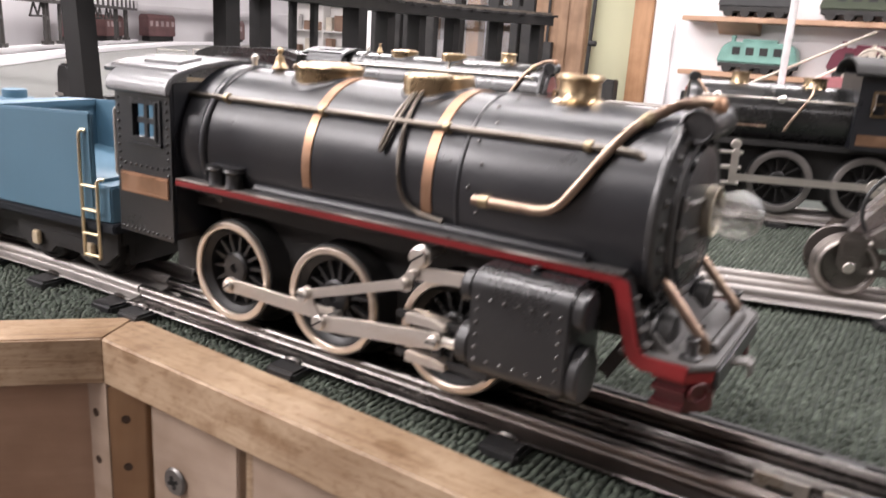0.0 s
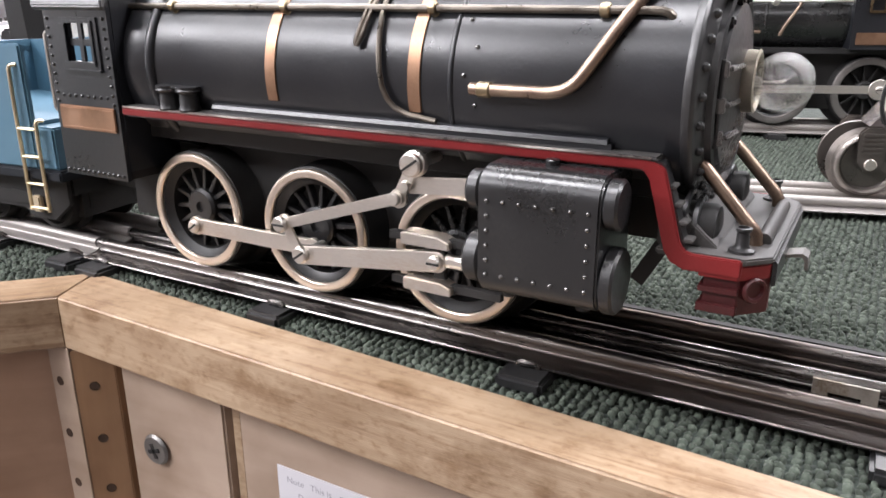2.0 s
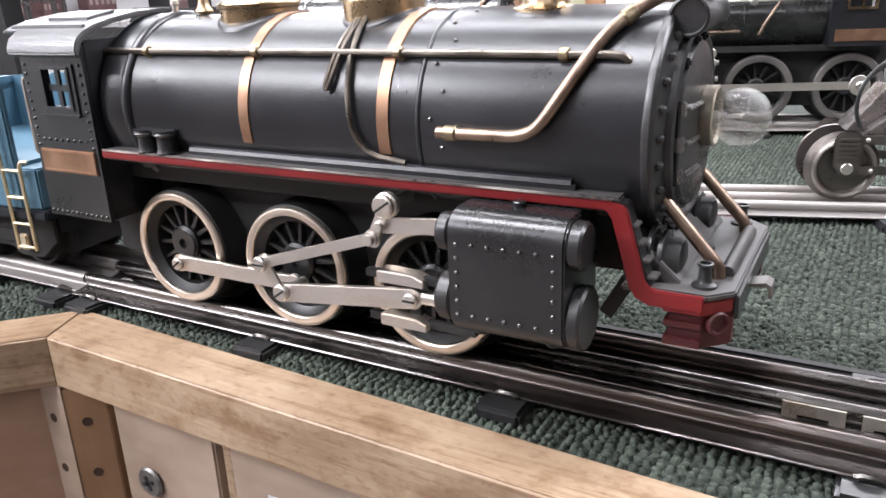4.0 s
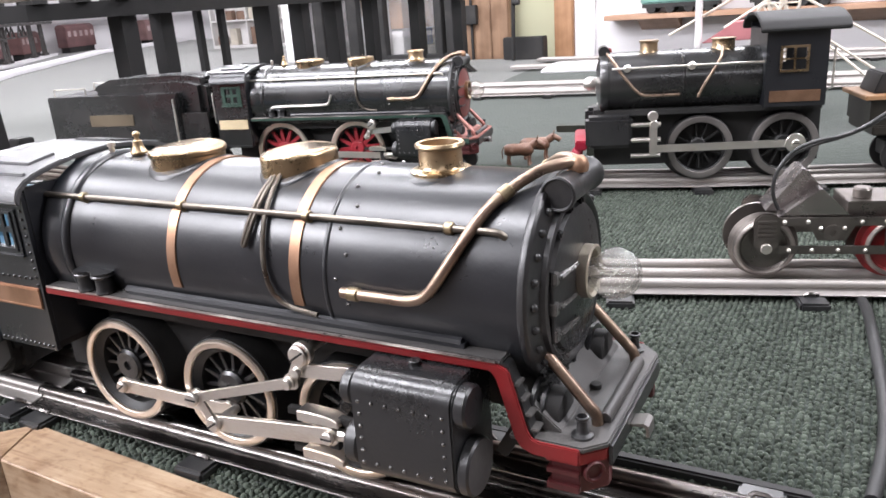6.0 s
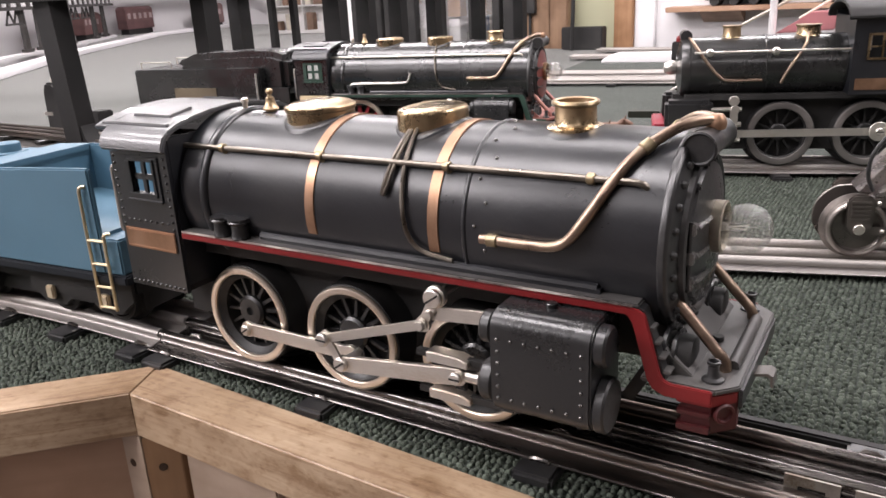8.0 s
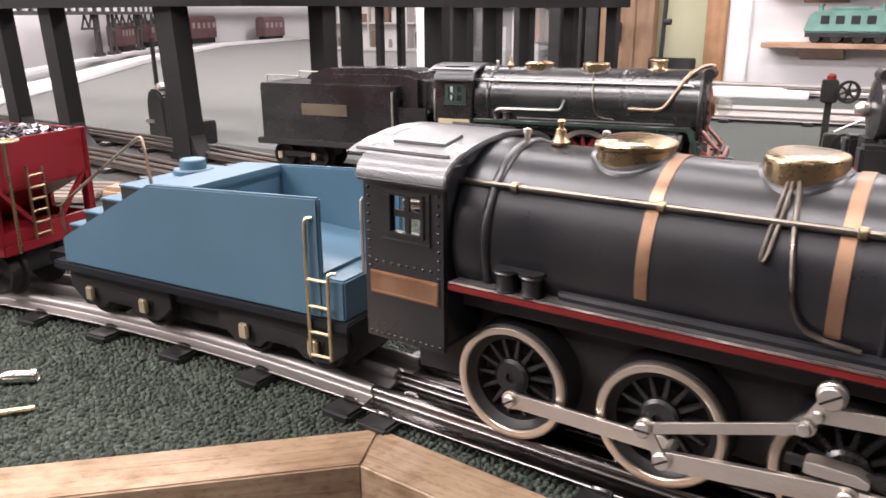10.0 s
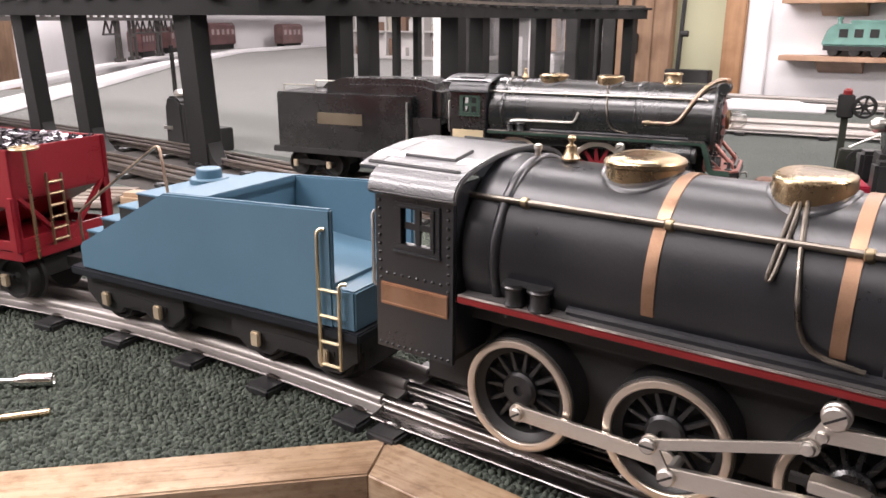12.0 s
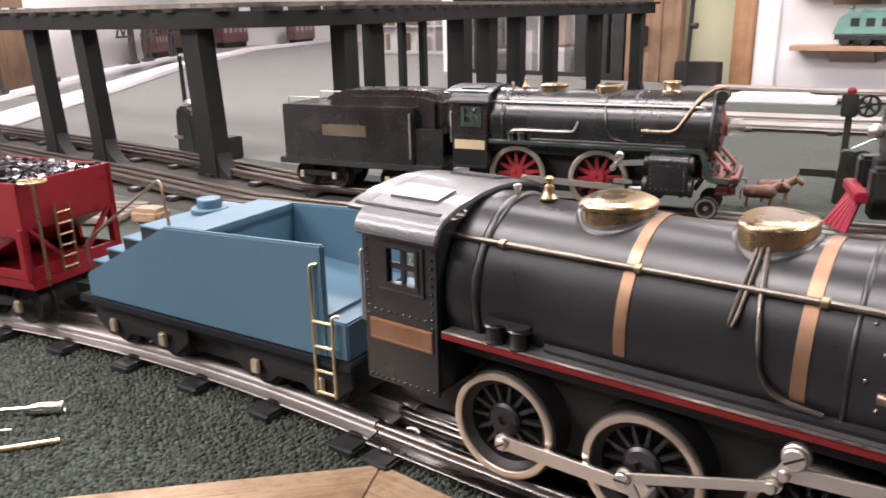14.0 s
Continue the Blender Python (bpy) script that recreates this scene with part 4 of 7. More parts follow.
        prism(bm, [(-1.70 + 0.075 * math.cos(a), s * 0.565 + 0.075 * math.sin(a)) for a in np.linspace(0.5, 5.78, 15)] + [(-1.535 - 0.075 * math.cos(a), s * 0.565 - 0.075 * math.sin(a)) for a in np.linspace(0.5, 5.78, 15)], "xy", 1.4, 1.413)
        part("pot_lid", bm, CAST, board, bevel=0.003)

    # front deck
    grimy = bpy.data.materials.get("grimy_red_enamel") or paint("grimy_red_enamel", (0.068, 0.0085, 0.01), 0.42, wear=(0.045, 0.01, 0.01))
    bm = B()
    prism(bm, chamfered(1.24, 1.71, 0.60, 0.10), "xy", 0.855, 0.885)
    deck = part("front_deck", bm, DUSTY if main else ROSE_COPPER, L, bevel=0.008)
    bm = B()
    prism(bm, [(1.22, 0.87), (1.22, 1.09), (1.28, 1.06), (1.48, 0.892), (1.48, 0.87)], "xz", -0.505, 0.505)
    part("sloping_apron", bm, DUSTY if main else ROSE_COPPER, deck, bevel=0.006)
    for s in (-1, 1):
        bm = B()
        lathe(bm, (1.575, s * 0.49, 0.885), (0, 0, 1), [(0, 0), (0.055, 0), (0.054, 0.012), (0.034, 0.02), (0.028, 0.03), (0.026, 0.085), (0.034, 0.095), (0.034, 0.106), (0.024, 0.108), (0.02, 0.08), (0, 0.08)], 20)
        part("lamp_post", bm, CAST, deck)
        bm = B()
        tube(bm, [(1.325, s * 0.35, 1.235), (1.36, s * 0.35, 1.205), (1.56, s * 0.36, 0.985), (1.605, s * 0.36, 0.94), (1.612, s * 0.36, 0.885)], 0.03, 12, smooth=1)
        part("brace_rod", bm, COPPER_TUBE if main else ROSE_COPPER, deck, "copper brace rod")
        bm = B()
        lathe(bm, (1.30, s * 0.36, 0.925), (1, 0, 0), [(0, 0.0), (0.12, 0.0), (0.12, 0.135), (0.11, 0.152), (0.04, 0.157), (0, 0.157)], 28)
        part("piston_cover", bm, SOOT, deck)
        for xr, rr in ((1.315, 0.18), (1.36, 0.15)):
            bm = B()
            lathe(bm, (xr, s * 0.36, 0.925), (1, 0, 0), [(rr - 0.03, 0), (rr, 0.0), (rr, 0.022), (rr - 0.03, 0.022), (rr - 0.03, 0)], 28, -90, 90)
            part("cover_rib", bm, CAST, deck, bevel=0.003)
    bm = B()
    tube(bm, [(1.64, -0.33, 0.9), (1.64, 0.33, 0.9)], 0.032, 12)
    part("deck_bar", bm, DUSTY, deck)
    bm = B()
    disc(bm, (1.5, -0.02, 0.885), (0, 0, 1), 0.03, 0.03, 12)
    part("deck_bolt", bm, SOOT, deck)
    bm = B()
    prism(bm, chamfered(1.43, 1.70, 0.61, 0.11), "xy", 0.79, 0.853)
    part("buffer_beam", bm, RED if main else SOOT, deck, "painted buffer beam", bevel=0.004)
    bm = B()
    box(bm, (1.45, -0.43, 0.66), (1.60, 0.43, 0.79))
    part("beam_core", bm, SOOT, deck)
    for s in (-1, 1):
        bm = B()
        prism(bm, [(1.45, s * 0.42), (1.45, s * 0.585), (1.592, s * 0.585), (1.70, s * 0.478), (1.70, s * 0.42)], "xy", 0.63, 0.79)
        part("beam_end", bm, grimy, deck, "grimy dark red beam end", bevel=0.004)
    for z0, z1 in ((0.722, 0.752), (0.634, 0.672)):
        for s in (-1, 1):
            bm = B()
            box(bm, (1.432, s * 0.5, z0), (1.595, s * 0.608, z1))
            part("beam_rib", bm, grimy, deck, bevel=0.004)
    for s in (-1, 1):
        bm = B()
        lathe(bm, (1.648, s * 0.548, 0.745), (1, s, 0), [(0.0, 0.0), (0.056, 0.0), (0.056, 0.012), (0.05, 0.02), (0.04, 0.018), (0.034, 0.004), (0.0, 0.004)], 24)
        part("beam_boss", bm, grimy, deck)
    bm = B()
    box(bm, (1.703, -0.49, 0.752), (1.722, 0.49, 0.86))
    part("front_plate", bm, CAST, deck, bevel=0.005)
    bm = B()
    strap = [(1.722, 0.80), (1.79, 0.815), (1.815, 0.80), (1.82, 0.74), (1.805, 0.74), (1.80, 0.785), (1.785, 0.797), (1.72, 0.785)]
    prism(bm, strap, "xz", -0.17, -0.06)
    part("coupler_hook", bm, HOOK, deck, "steel coupler hook")

    # chassis
    bm = B()
    box(bm, (-2.6, -0.18, 0.42), (0.62, 0.18, 1.2))
    box(bm, (0.62, -0.17, 0.8), (1.28, 0.17, 1.19))
    box(bm, (-2.6, -0.40, 1.05), (1.2, 0.40, 1.21))
    box(bm, (0.9, -0.22, 0.8), (1.27, 0.22, 1.12))
    part("chassis", bm, SOOT, L)
    for s in (-1, 1):
        bm = B()
        rod(bm, (1.13, 0.66), (1.33, 1.02), 0.07, s * 0.42, s * 0.46)
        part("frame_brace", bm, SOOT, L)

    # cylinders and valve gear
    for s in (-1, 1):
        bm = B()
        sec = [(s * 0.42, 0.62), (s * 0.80, 0.62), (s * 0.835, 0.65), (s * 0.86, 0.70), (s * 0.86, 1.10)]
        sec += [(s * (0.74 + 0.12 * math.cos(a)), 1.10 + 0.11 * math.sin(a)) for a in np.linspace(0.2, math.pi / 2, 8)] + [(s * 0.42, 1.21)]
        prism(bm, sec, "yz", 0.51, 1.07)
        cyl = part("cylinder_block", bm, CAST, L, "riveted black cylinder block", bevel=0.01)
        bm = B()
        for i in range(7):
            rivet(bm, (0.556 + 0.0775 * i, s * 0.86, 1.065), (0, s, 0), 0.0115)
            rivet(bm, (0.556 + 0.0775 * i, s * 0.86, 0.722), (0, s, 0), 0.0115)
        for i in range(1, 5):
            for xx in (0.556, 1.021):
                rivet(bm, (xx, s * 0.86, 1.065 - 0.0686 * i), (0, s, 0), 0.0115)
        part("block_rivets", bm, WORN_GLINT, cyl)["kind"] = "stuff"
        for x0, x1, z, r in ((1.07, 1.138, 1.09, 0.11), (1.07, 1.135, 0.74, 0.15), (0.44, 0.51, 1.09, 0.09), (0.42, 0.51, 0.76, 0.12)):
            bm = B()
            yy = s * (0.86 - r)
            disc(bm, (x0, yy, z), (1, 0, 0), r, x1 - x0, 30, 0.18)
            part("cylinder_cap", bm, CAST, cyl)
        for xd, yd, zd in ((0.78, 0.66, 1.2), (0.62, 0.74, 0.59), (0.98, 0.74, 0.59)):
            bm = B()
            disc(bm, (xd, s * yd, zd), (0, 0, 1), 0.033, 0.035, 14)
            part("drain_cock", bm, CAST, cyl)
        if main:
            for xw in (-1.757, -0.806, 0.147):
                driving_wheel(L, xw, s, rims, spk, 0.592, 0.39)
            bm = B()
            rod(bm, (-1.718, 0.511), (-0.775, 0.511), 0.10, s * 0.425, s * 0.455, 0.06)
            a = part("coupling_rod", bm, STEEL, L, "flat nickel coupling rod", bevel=0.004)
            slotted_screw((-1.718, s * 0.455, 0.511), 0.042, a, s)
            bm = B()
            rod(bm, (-0.70, 0.535), (0.165, 0.64), 0.11, s * 0.60, s * 0.635, 0.055)
            a = part("main_rod", bm, STEEL, L, "flat nickel main rod", bevel=0.004)
            slotted_screw((-0.70, s * 0.635, 0.54), 0.05, a, s)
            slotted_screw((0.165, s * 0.635, 0.64), 0.04, a, s, 0)
            bm = B()
            rod(bm, (-0.70, 0.54), (-0.80, 0.713), 0.06, s * 0.636, s * 0.652, 0.05)
            tube(bm, [(-0.70, s * 0.44, 0.54), (-0.70, s * 0.64, 0.54)], 0.03, 10)
            part("return_crank", bm, STEEL, L)
            bm = B()
            rod(bm, (-0.80, 0.713), (-0.045, 0.952), 0.062, s * 0.653, s * 0.672, 0.04)
            a = part("eccentric_rod", bm, STEEL, L, bevel=0.003)
            slotted_screw((-0.80, s * 0.672, 0.713), 0.046, a, s, 0)
        else:
            for xw in (-1.66, -0.33):
                driving_wheel(L, xw, s, rims, spk, 0.69, 0.49, 12, 0.03, 2.3)
            bm = B()
            rod(bm, (-1.5, 0.66), (0.32, 0.60), 0.1, s * 0.46, s * 0.49, 0.06)
            a = part("main_rod", bm, STEEL, L, "flat nickel main rod", bevel=0.004)
            slotted_screw((-1.5, s * 0.49, 0.66), 0.05, a, s)
            bm = B()
            tube(bm, [(-1.75, s * 0.55, 1.34), (-1.7, s * 0.565, 1.42), (-1.62, s * 0.567, 1.44), (-0.75, s * 0.567, 1.44), (-0.68, s * 0.565, 1.46), (-0.63, s * 0.55, 1.6)], 0.02, 8, smooth=1)
            part("skirt_pipe", bm, STEEL, L)
        bm = B()
        rod(bm, (-0.05, 0.945), (0.043, 1.13), 0.065, s * 0.62, s * 0.64, 0.05)
        tube(bm, [(0.043, s * 0.35, 1.13), (0.043, s * 0.63, 1.13)], 0.03, 10)
        disc(bm, (0.043, s * 0.60, 1.13), (0, s, 0), 0.068, 0.045, 24, 0.15)
        a = part("expansion_link", bm, STEEL, L)
        slotted_screw((0.043, s * 0.645, 1.13), 0.06, a, s)
        for px, py, pz, pr in ((0.0, 0.64, 1.015, 0.03), (-0.05, 0.672, 0.95, 0.036)):
            bm = B()
            lathe(bm, (px, s * py, pz), (0, s, 0), [(pr, 0), (pr, 0.01), (pr * 0.8, 0.022), (0, 0.026)], 18)
            part("link_pin", bm, STEEL, a)
        bm = B()
        rod(bm, (0.0, 1.015), (0.47, 1.055), 0.085, s * 0.60, s * 0.62)
        part("valve_rod", bm, STEEL, L, bevel=0.003)
        for z0, x0 in ((0.745, -0.03), (0.505, -0.02)):
            bm = B()
            prism(bm, [(x0, z0 + 0.035), (x0 + 0.05, z0 + 0.04), (x0 + 0.22, z0 + 0.035), (x0 + 0.28, z0 + 0.012), (x0 + 0.28, z0 - 0.028), (x0, z0 - 0.028)], "xz", s * 0.56, s * 0.66)
            part("crosshead_slide", bm, STEEL, L, bevel=0.006)
            bm = B()
            box(bm, (x0 - 0.09, s * 0.58, z0 - 0.02), (0.52, s * 0.62, z0 + 0.02))
            part("guide_bar", bm, SOOT, L)
        bm = B()
        box(bm, (0.13, s * 0.57, 0.50), (0.2, s * 0.60, 0.76))
        part("crosshead", bm, SOOT, L, bevel=0.004)
        bm = B()
        tube(bm, [(0.2, s * 0.60, 0.645), (0.5, s * 0.60, 0.645)], 0.036, 10)
        part("piston_rod", bm, STEEL, L)

    # cab
    x0, x1 = -2.70, -2.10
    for s in (-1, 1):
        y0, y1 = (s * 0.59, s * 0.62)
        bm = B()
        wx0, wx1, wz0, wz1 = -2.478, -2.256, 1.527, 1.757
        for a, b in (((x0, 0.79), (x1, wz0)), ((x0, wz1), (x1, 1.90)), ((x0, wz0), (wx0, wz1)), ((wx1, wz0), (x1, wz1))):
            box(bm, (a[0], y0, a[1]), (b[0], y1, b[1]))
        side = part("cab_side", bm, skin, L, "black cab side with a small window")
        bm = B()
        # a stepped moulding: a broad outer frame and a thinner inner one, with a sill below
        for w, h, out in ((0.066, 0.05, 0.632), (0.03, 0.026, 0.642)):
            for a, b in (((wx0 - w, wz0 - h), (wx1 + w, wz0)), ((wx0 - w, wz1), (wx1 + w, wz1 + h * 0.7)), ((wx0 - w, wz0), (wx0, wz1)), ((wx1, wz0), (wx1 + w, wz1))):
                box(bm, (a[0], s * 0.62, a[1]), (b[0], s * out, b[1]))
        box(bm, (wx0 - 0.075, s * 0.62, wz0 - 0.062), (wx1 + 0.075, s * 0.648, wz0 - 0.047))
        mx, mz = (wx0 + wx1) / 2, (wz0 + wz1) / 2
        box(bm, (mx - 0.022, s * 0.60, wz0), (mx + 0.022, s * 0.618, wz1))
        box(bm, (wx0, s * 0.60, mz - 0.022), (wx1, s * 0.617, mz + 0.022))
        part("window_frame", bm, BLACK if main else green, side, bevel=0.004)
        bm = B()
        for i in range(11):
            rivet(bm, (x0 + 0.035, s * 0.62, 1.84 - 0.057 * i), (0, s, 0), 0.012)
            rivet(bm, (x1 - 0.035, s * 0.62, 1.84 - 0.057 * i), (0, s, 0), 0.012)
        for i in range(8):
            rivet(bm, (x0 + 0.09 + 0.06 * i, s * 0.62, 1.31), (0, s, 0), 0.012)
        for i in range(12):
            rivet(bm, (x0 + 0.03 + 0.049 * i, s * 0.62, 0.82), (0, s, 0), 0.012)
        part("cab_rivets", bm, CAST, side)["kind"] = "stuff"
        bm = B()
        box(bm, (-2.66, s * 0.62, 1.095), (-2.13, s * 0.634, 1.25))
        pl = part("name_plate", bm, plate, side, "plain copper plate", bevel=0.006)
        bm = B()
        for a, b in (((-2.645, 1.11), (-2.145, 1.114)), ((-2.645, 1.231), (-2.145, 1.235))):
            box(bm, (a[0], s * 0.634, a[1]), (b[0], s * 0.638, b[1]))
        part("plate_border", bm, plate, pl)
        bm = B()
        tube(bm, [(x0 - 0.02, s * 0.6, 1.2), (x0 - 0.03, s * 0.61, 1.22), (x0 - 0.03, s * 0.61, 1.68), (x0 - 0.02, s * 0.6, 1.7)], 0.012, 8)
        part("grab_rail", bm, STEEL, side)
    bm = B()
    box(bm, (-2.13, -0.59, 0.85), (-2.095, 0.59, 1.93))
    part("cab_front", bm, BLACK, L)
    bm = B()
    box(bm, (-2.70, -0.59, 0.79), (-2.13, 0.59, 0.9))
    part("cab_floor", bm, SOOT, L)
    bm = B()
    prof = [(-0.70, 1.858), (-0.692, 1.90), (-0.668, 1.945), (-0.615, 1.985), (-0.53, 2.018), (-0.40, 2.048), (-0.2, 2.077), (0, 2.087)]
    prof = prof + [(-a, b) for a, b in prof[-2::-1]]
    under = [(a * 0.955, b - 0.03) for a, b in prof[::-1]]
    prism(bm, prof + under, "yz", -2.70, -2.04)
    # the crown reaches further back than the skirts
    crown = prof[3:-3]
    prism(bm, crown + [(a * 0.955, b - 0.03) for a, b in crown[::-1]], "yz", -2.84, -2.69)
    roof = part("cab_roof", bm, paint("glossy_black_roof", (0.055, 0.055, 0.058), 0.36, 0.0, fine=700, bump=0.55, depth=0.0008, coat=0.35, spec=1.0, rough_vary=0.06, big=9, wear=(0.08, 0.079, 0.083)) if main else BLACK, L, "arched glossy cab roof", bevel=0.008, angle=50)
    for yy, a, b, w in ((-0.565, -2.79, -2.09, 0.012), (-0.335, -2.6, -2.21, 0.105), (0.565, -2.79, -2.09, 0.012), (0.335, -2.6, -2.21, 0.105)):
        bm = B()
        zz = float(np.interp(yy, [p[0] for p in prof], [p[1] for p in prof]))
        slope = (0.36 if abs(yy) > 0.5 else 0.17) * (1 if yy < 0 else -1)
        pts = [(yy - w, zz - slope * w - 0.01), (yy + w, zz + slope * w - 0.01), (yy + w, zz + slope * w + 0.016), (yy - w, zz - slope * w + 0.016)]
        prism(bm, pts, "yz", a, b)
        part("roof_rib", bm, roof.data.materials[0], roof, bevel=0.006)
    if not main:
        for s in (-1, 1):
            bm = B()
            lathe(bm, (1.3, 0, 0.37), (0, s, 0), [(0, 0.3), (0.14, 0.3), (0.17, 0.3), (0.17, 0.40), (0.145, 0.41), (0.12, 0.40), (0.12, 0.36), (0.03, 0.37), (0.0, 0.38)], 28)
            lw = part("leading_wheel", bm, CAST, L)
            for r0, r1, yy in ((0.118, 0.15, 0.412), (0.0, 0.035, 0.4)):
                bm = B()
                lathe(bm, (1.3, 0, 0.37), (0, s, 0), [(r0, yy - 0.03), (r0, yy + 0.004), (r1, yy + 0.004), (r1, yy - 0.03)], 28)
                part("rim", bm, RIM, lw)
    return L


locomotive("main")
locomotive("second", -4.12, 6.94, 11.4, 0.98)


# ---- rolling stock ----
def bogie(parent, x, half, mat_box, z=0.42, r=0.22, spread=0.34, skirt=False):
    """A four-wheel bogie under a vehicle, with journal boxes."""
    bm = B()
    box(bm, (x - spread - 0.2, -0.18, z - 0.02), (x + spread + 0.2, 0.18, z + 0.18))
    t = part("bogie", bm, SOOT, parent, bevel=0.01)
    for s in (-1, 1):
        bm = B()
        prism(bm, [(x - spread - 0.08, z + 0.06), (x - 0.12, z + 0.09), (x + 0.12, z + 0.09), (x + spread + 0.08, z + 0.06), (x + spread + 0.08, z + 0.02), (x + 0.1, z - 0.01), (x - 0.1, z - 0.01), (x - spread - 0.08, z + 0.02)], "xz", s * (half - 0.03), s * half)
        part("side_bar", bm, SOOT, t)
        if skirt:
            bm = B()
            e = spread + 0.3
            prism(bm, [(x - e, z + 0.24), (x - e, z + 0.02), (x - spread - 0.12, z - 0.12), (x - spread + 0.12, z - 0.12), (x - 0.14, z - 0.05), (x + 0.14, z - 0.05), (x + spread - 0.12, z - 0.12), (x + spread + 0.12, z - 0.12), (x + e, z + 0.02), (x + e, z + 0.24)], "xz", s * (half - 0.045), s * (half - 0.012))
            part("side_frame", bm, SOOT, t, "pressed black side frame", bevel=0.008)
        for d in (-spread, spread):
            bm = B()
            lathe(bm, (x + d, 0, z), (0, s, 0), [(0, 0.2), (r + 0.04, 0.2), (r + 0.04, 0.235), (r, 0.25), (r - 0.01, 0.36), (r - 0.04, 0.36), (r - 0.05, 0.33), (0.05, 0.32), (0, 0.35)], 28)
            part("wheel", bm, SOOT, t)
            bm = B()
            box(bm, (x + d - 0.045, s * half, z - 0.05), (x + d + 0.045, s * (half + 0.045), z + 0.075))
            part("journal_box", bm, mat_box, t, "pale brass journal box", bevel=0.012)


def brass_ladder(parent, p0, p1, width, axis, rungs, mat_, r=0.013):
    """Two stiles and their rungs from p0 (foot) up to p1, spread along the axis."""
    a, b, w = Vector(p0), Vector(p1), Vector(axis) * width
    bm = B()
    tube(bm, [a, b, b + Vector((0, 0, 0.02)) + (b - a).normalized() * 0.01], r, 8)
    l_ = part("ladder", bm, mat_, parent, "thin brass ladder")
    bm = B()
    tube(bm, [a + w, b + w], r, 8)
    part("stile", bm, mat_, l_)
    for i in range(rungs):
        q = a.lerp(b, (i + 0.4) / rungs)
        bm = B()
        tube(bm, [q, q + w], r, 8)
        part("rung", bm, mat_, l_)
    return l_


def slope_tender():
    T = thing("locomotive_tender", "blue-grey enamelled slope-back tender behind the black locomotive", "tender", -4.65, -0.05, 0, 5.2)
    hw = 0.56
    bm = B()
    box(bm, (-1.62, -0.575, 0.645), (1.60, 0.575, 0.723))
    part("underframe", bm, paint("dark_blue_black_frame", (0.009, 0.011, 0.015), 0.5, spec=0.3), T, bevel=0.012)
    bm = B()
    box(bm, (-1.5, -0.4, 0.5), (1.5, 0.4, 0.7))
    box(bm, (-1.45, -0.3, 0.3), (1.45, 0.3, 0.5))
    part("sill", bm, SOOT, T)
    for s in (-1, 1):
        bm = B()
        prism(bm, [(1.37, 0.725), (1.37, 1.605), (-0.31, 1.53), (-1.46, 0.945), (-1.46, 0.725)], "xz", s * (hw - 0.05), s * hw)
        part("side_sheet", bm, BLUE, T, "blue side sheet", bevel=0.014)
    bm = B()
    prism(bm, [(-0.31, 1.44), (0.15, 1.44), (0.15, 1.552), (-0.31, 1.532)], "xz", -hw + 0.035, hw - 0.035)
    part("tank_top", bm, BLUE, T, bevel=0.008)
    bm = B()
    box(bm, (0.11, -hw + 0.035, 0.80), (0.15, hw - 0.035, 1.5))
    part("bunker_back", bm, BLUE, T)
    bm = B()
    prism(bm, [(0.15, 0.98), (0.15, 1.12), (0.9, 1.06), (1.37, 1.06), (1.37, 0.98)], "xz", -hw + 0.035, hw - 0.035)
    part("bunker_floor", bm, BLUE, T)
    bm = B()
    box(bm, (1.30, -hw + 0.01, 0.725), (1.56, hw - 0.01, 1.03))
    part("front_step", bm, BLUE, T, bevel=0.014)
    for x0, x1, z1 in ((-0.71, -0.31, 1.478), (-0.965, -0.71, 1.34), (-1.21, -0.965, 1.2), (-1.43, -1.21, 1.06)):
        bm = B()
        box(bm, (x0 + 0.012, -0.49, 0.74), (x1, 0.49, z1 - 0.014))
        st = part("rear_step", bm, SOOT, T)
        bm = B()
        box(bm, (x0, -0.50, z1 - 0.014), (x1 - 0.002, 0.50, z1 + 0.004))
        part("tread", bm, BLUE, st, bevel=0.005)
    bm = B()
    lathe(bm, (-0.51, 0.13, 1.482), (0, 0, 1), [(0, 0), (0.168, 0), (0.168, 0.038), (0.16, 0.046), (0.112, 0.048), (0.11, 0.118), (0.102, 0.128), (0, 0.13)], 28)
    part("filler_hatch", bm, BLUE, T, "round blue filler hatch")
    bm = B()
    tube(bm, [(-0.43, -0.40, 1.47), (-0.51, -0.37, 1.82), (-0.54, -0.36, 1.866), (-0.60, -0.36, 1.845), (-1.66, -0.37, 1.19), (-1.68, -0.38, 1.13), (-1.62, -0.4, 0.70)], 0.013, 8, smooth=1)
    part("brake_rail", bm, COPPER_TUBE, T)
    tin = paint("pale_brass", (0.72, 0.62, 0.42), 0.35, 1.0)
    bm = B()
    tube(bm, [(1.27, -hw - 0.03, 0.42), (1.27, -hw - 0.03, 1.42), (1.285, -hw - 0.02, 1.46), (1.32, -hw - 0.0, 1.46)], 0.014, 8, smooth=1)
    lad = part("ladder", bm, tin, T, "thin brass step ladder")
    bm = B()
    tube(bm, [(1.45, -hw - 0.03, 0.42), (1.45, -hw - 0.03, 1.05), (1.465, -hw - 0.02, 1.085), (1.5, -hw, 1.08)], 0.014, 8, smooth=1)
    part("stile", bm, tin, lad)
    for z in (0.44, 0.62, 0.82, 1.02):
        bm = B()
        tube(bm, [(1.27, -hw - 0.03, z), (1.45, -hw - 0.03, z)], 0.013, 8)
        part("rung", bm, tin, lad)
    box_mat = paint("cream_brass", (0.62, 0.52, 0.38), 0.45, 0.6)
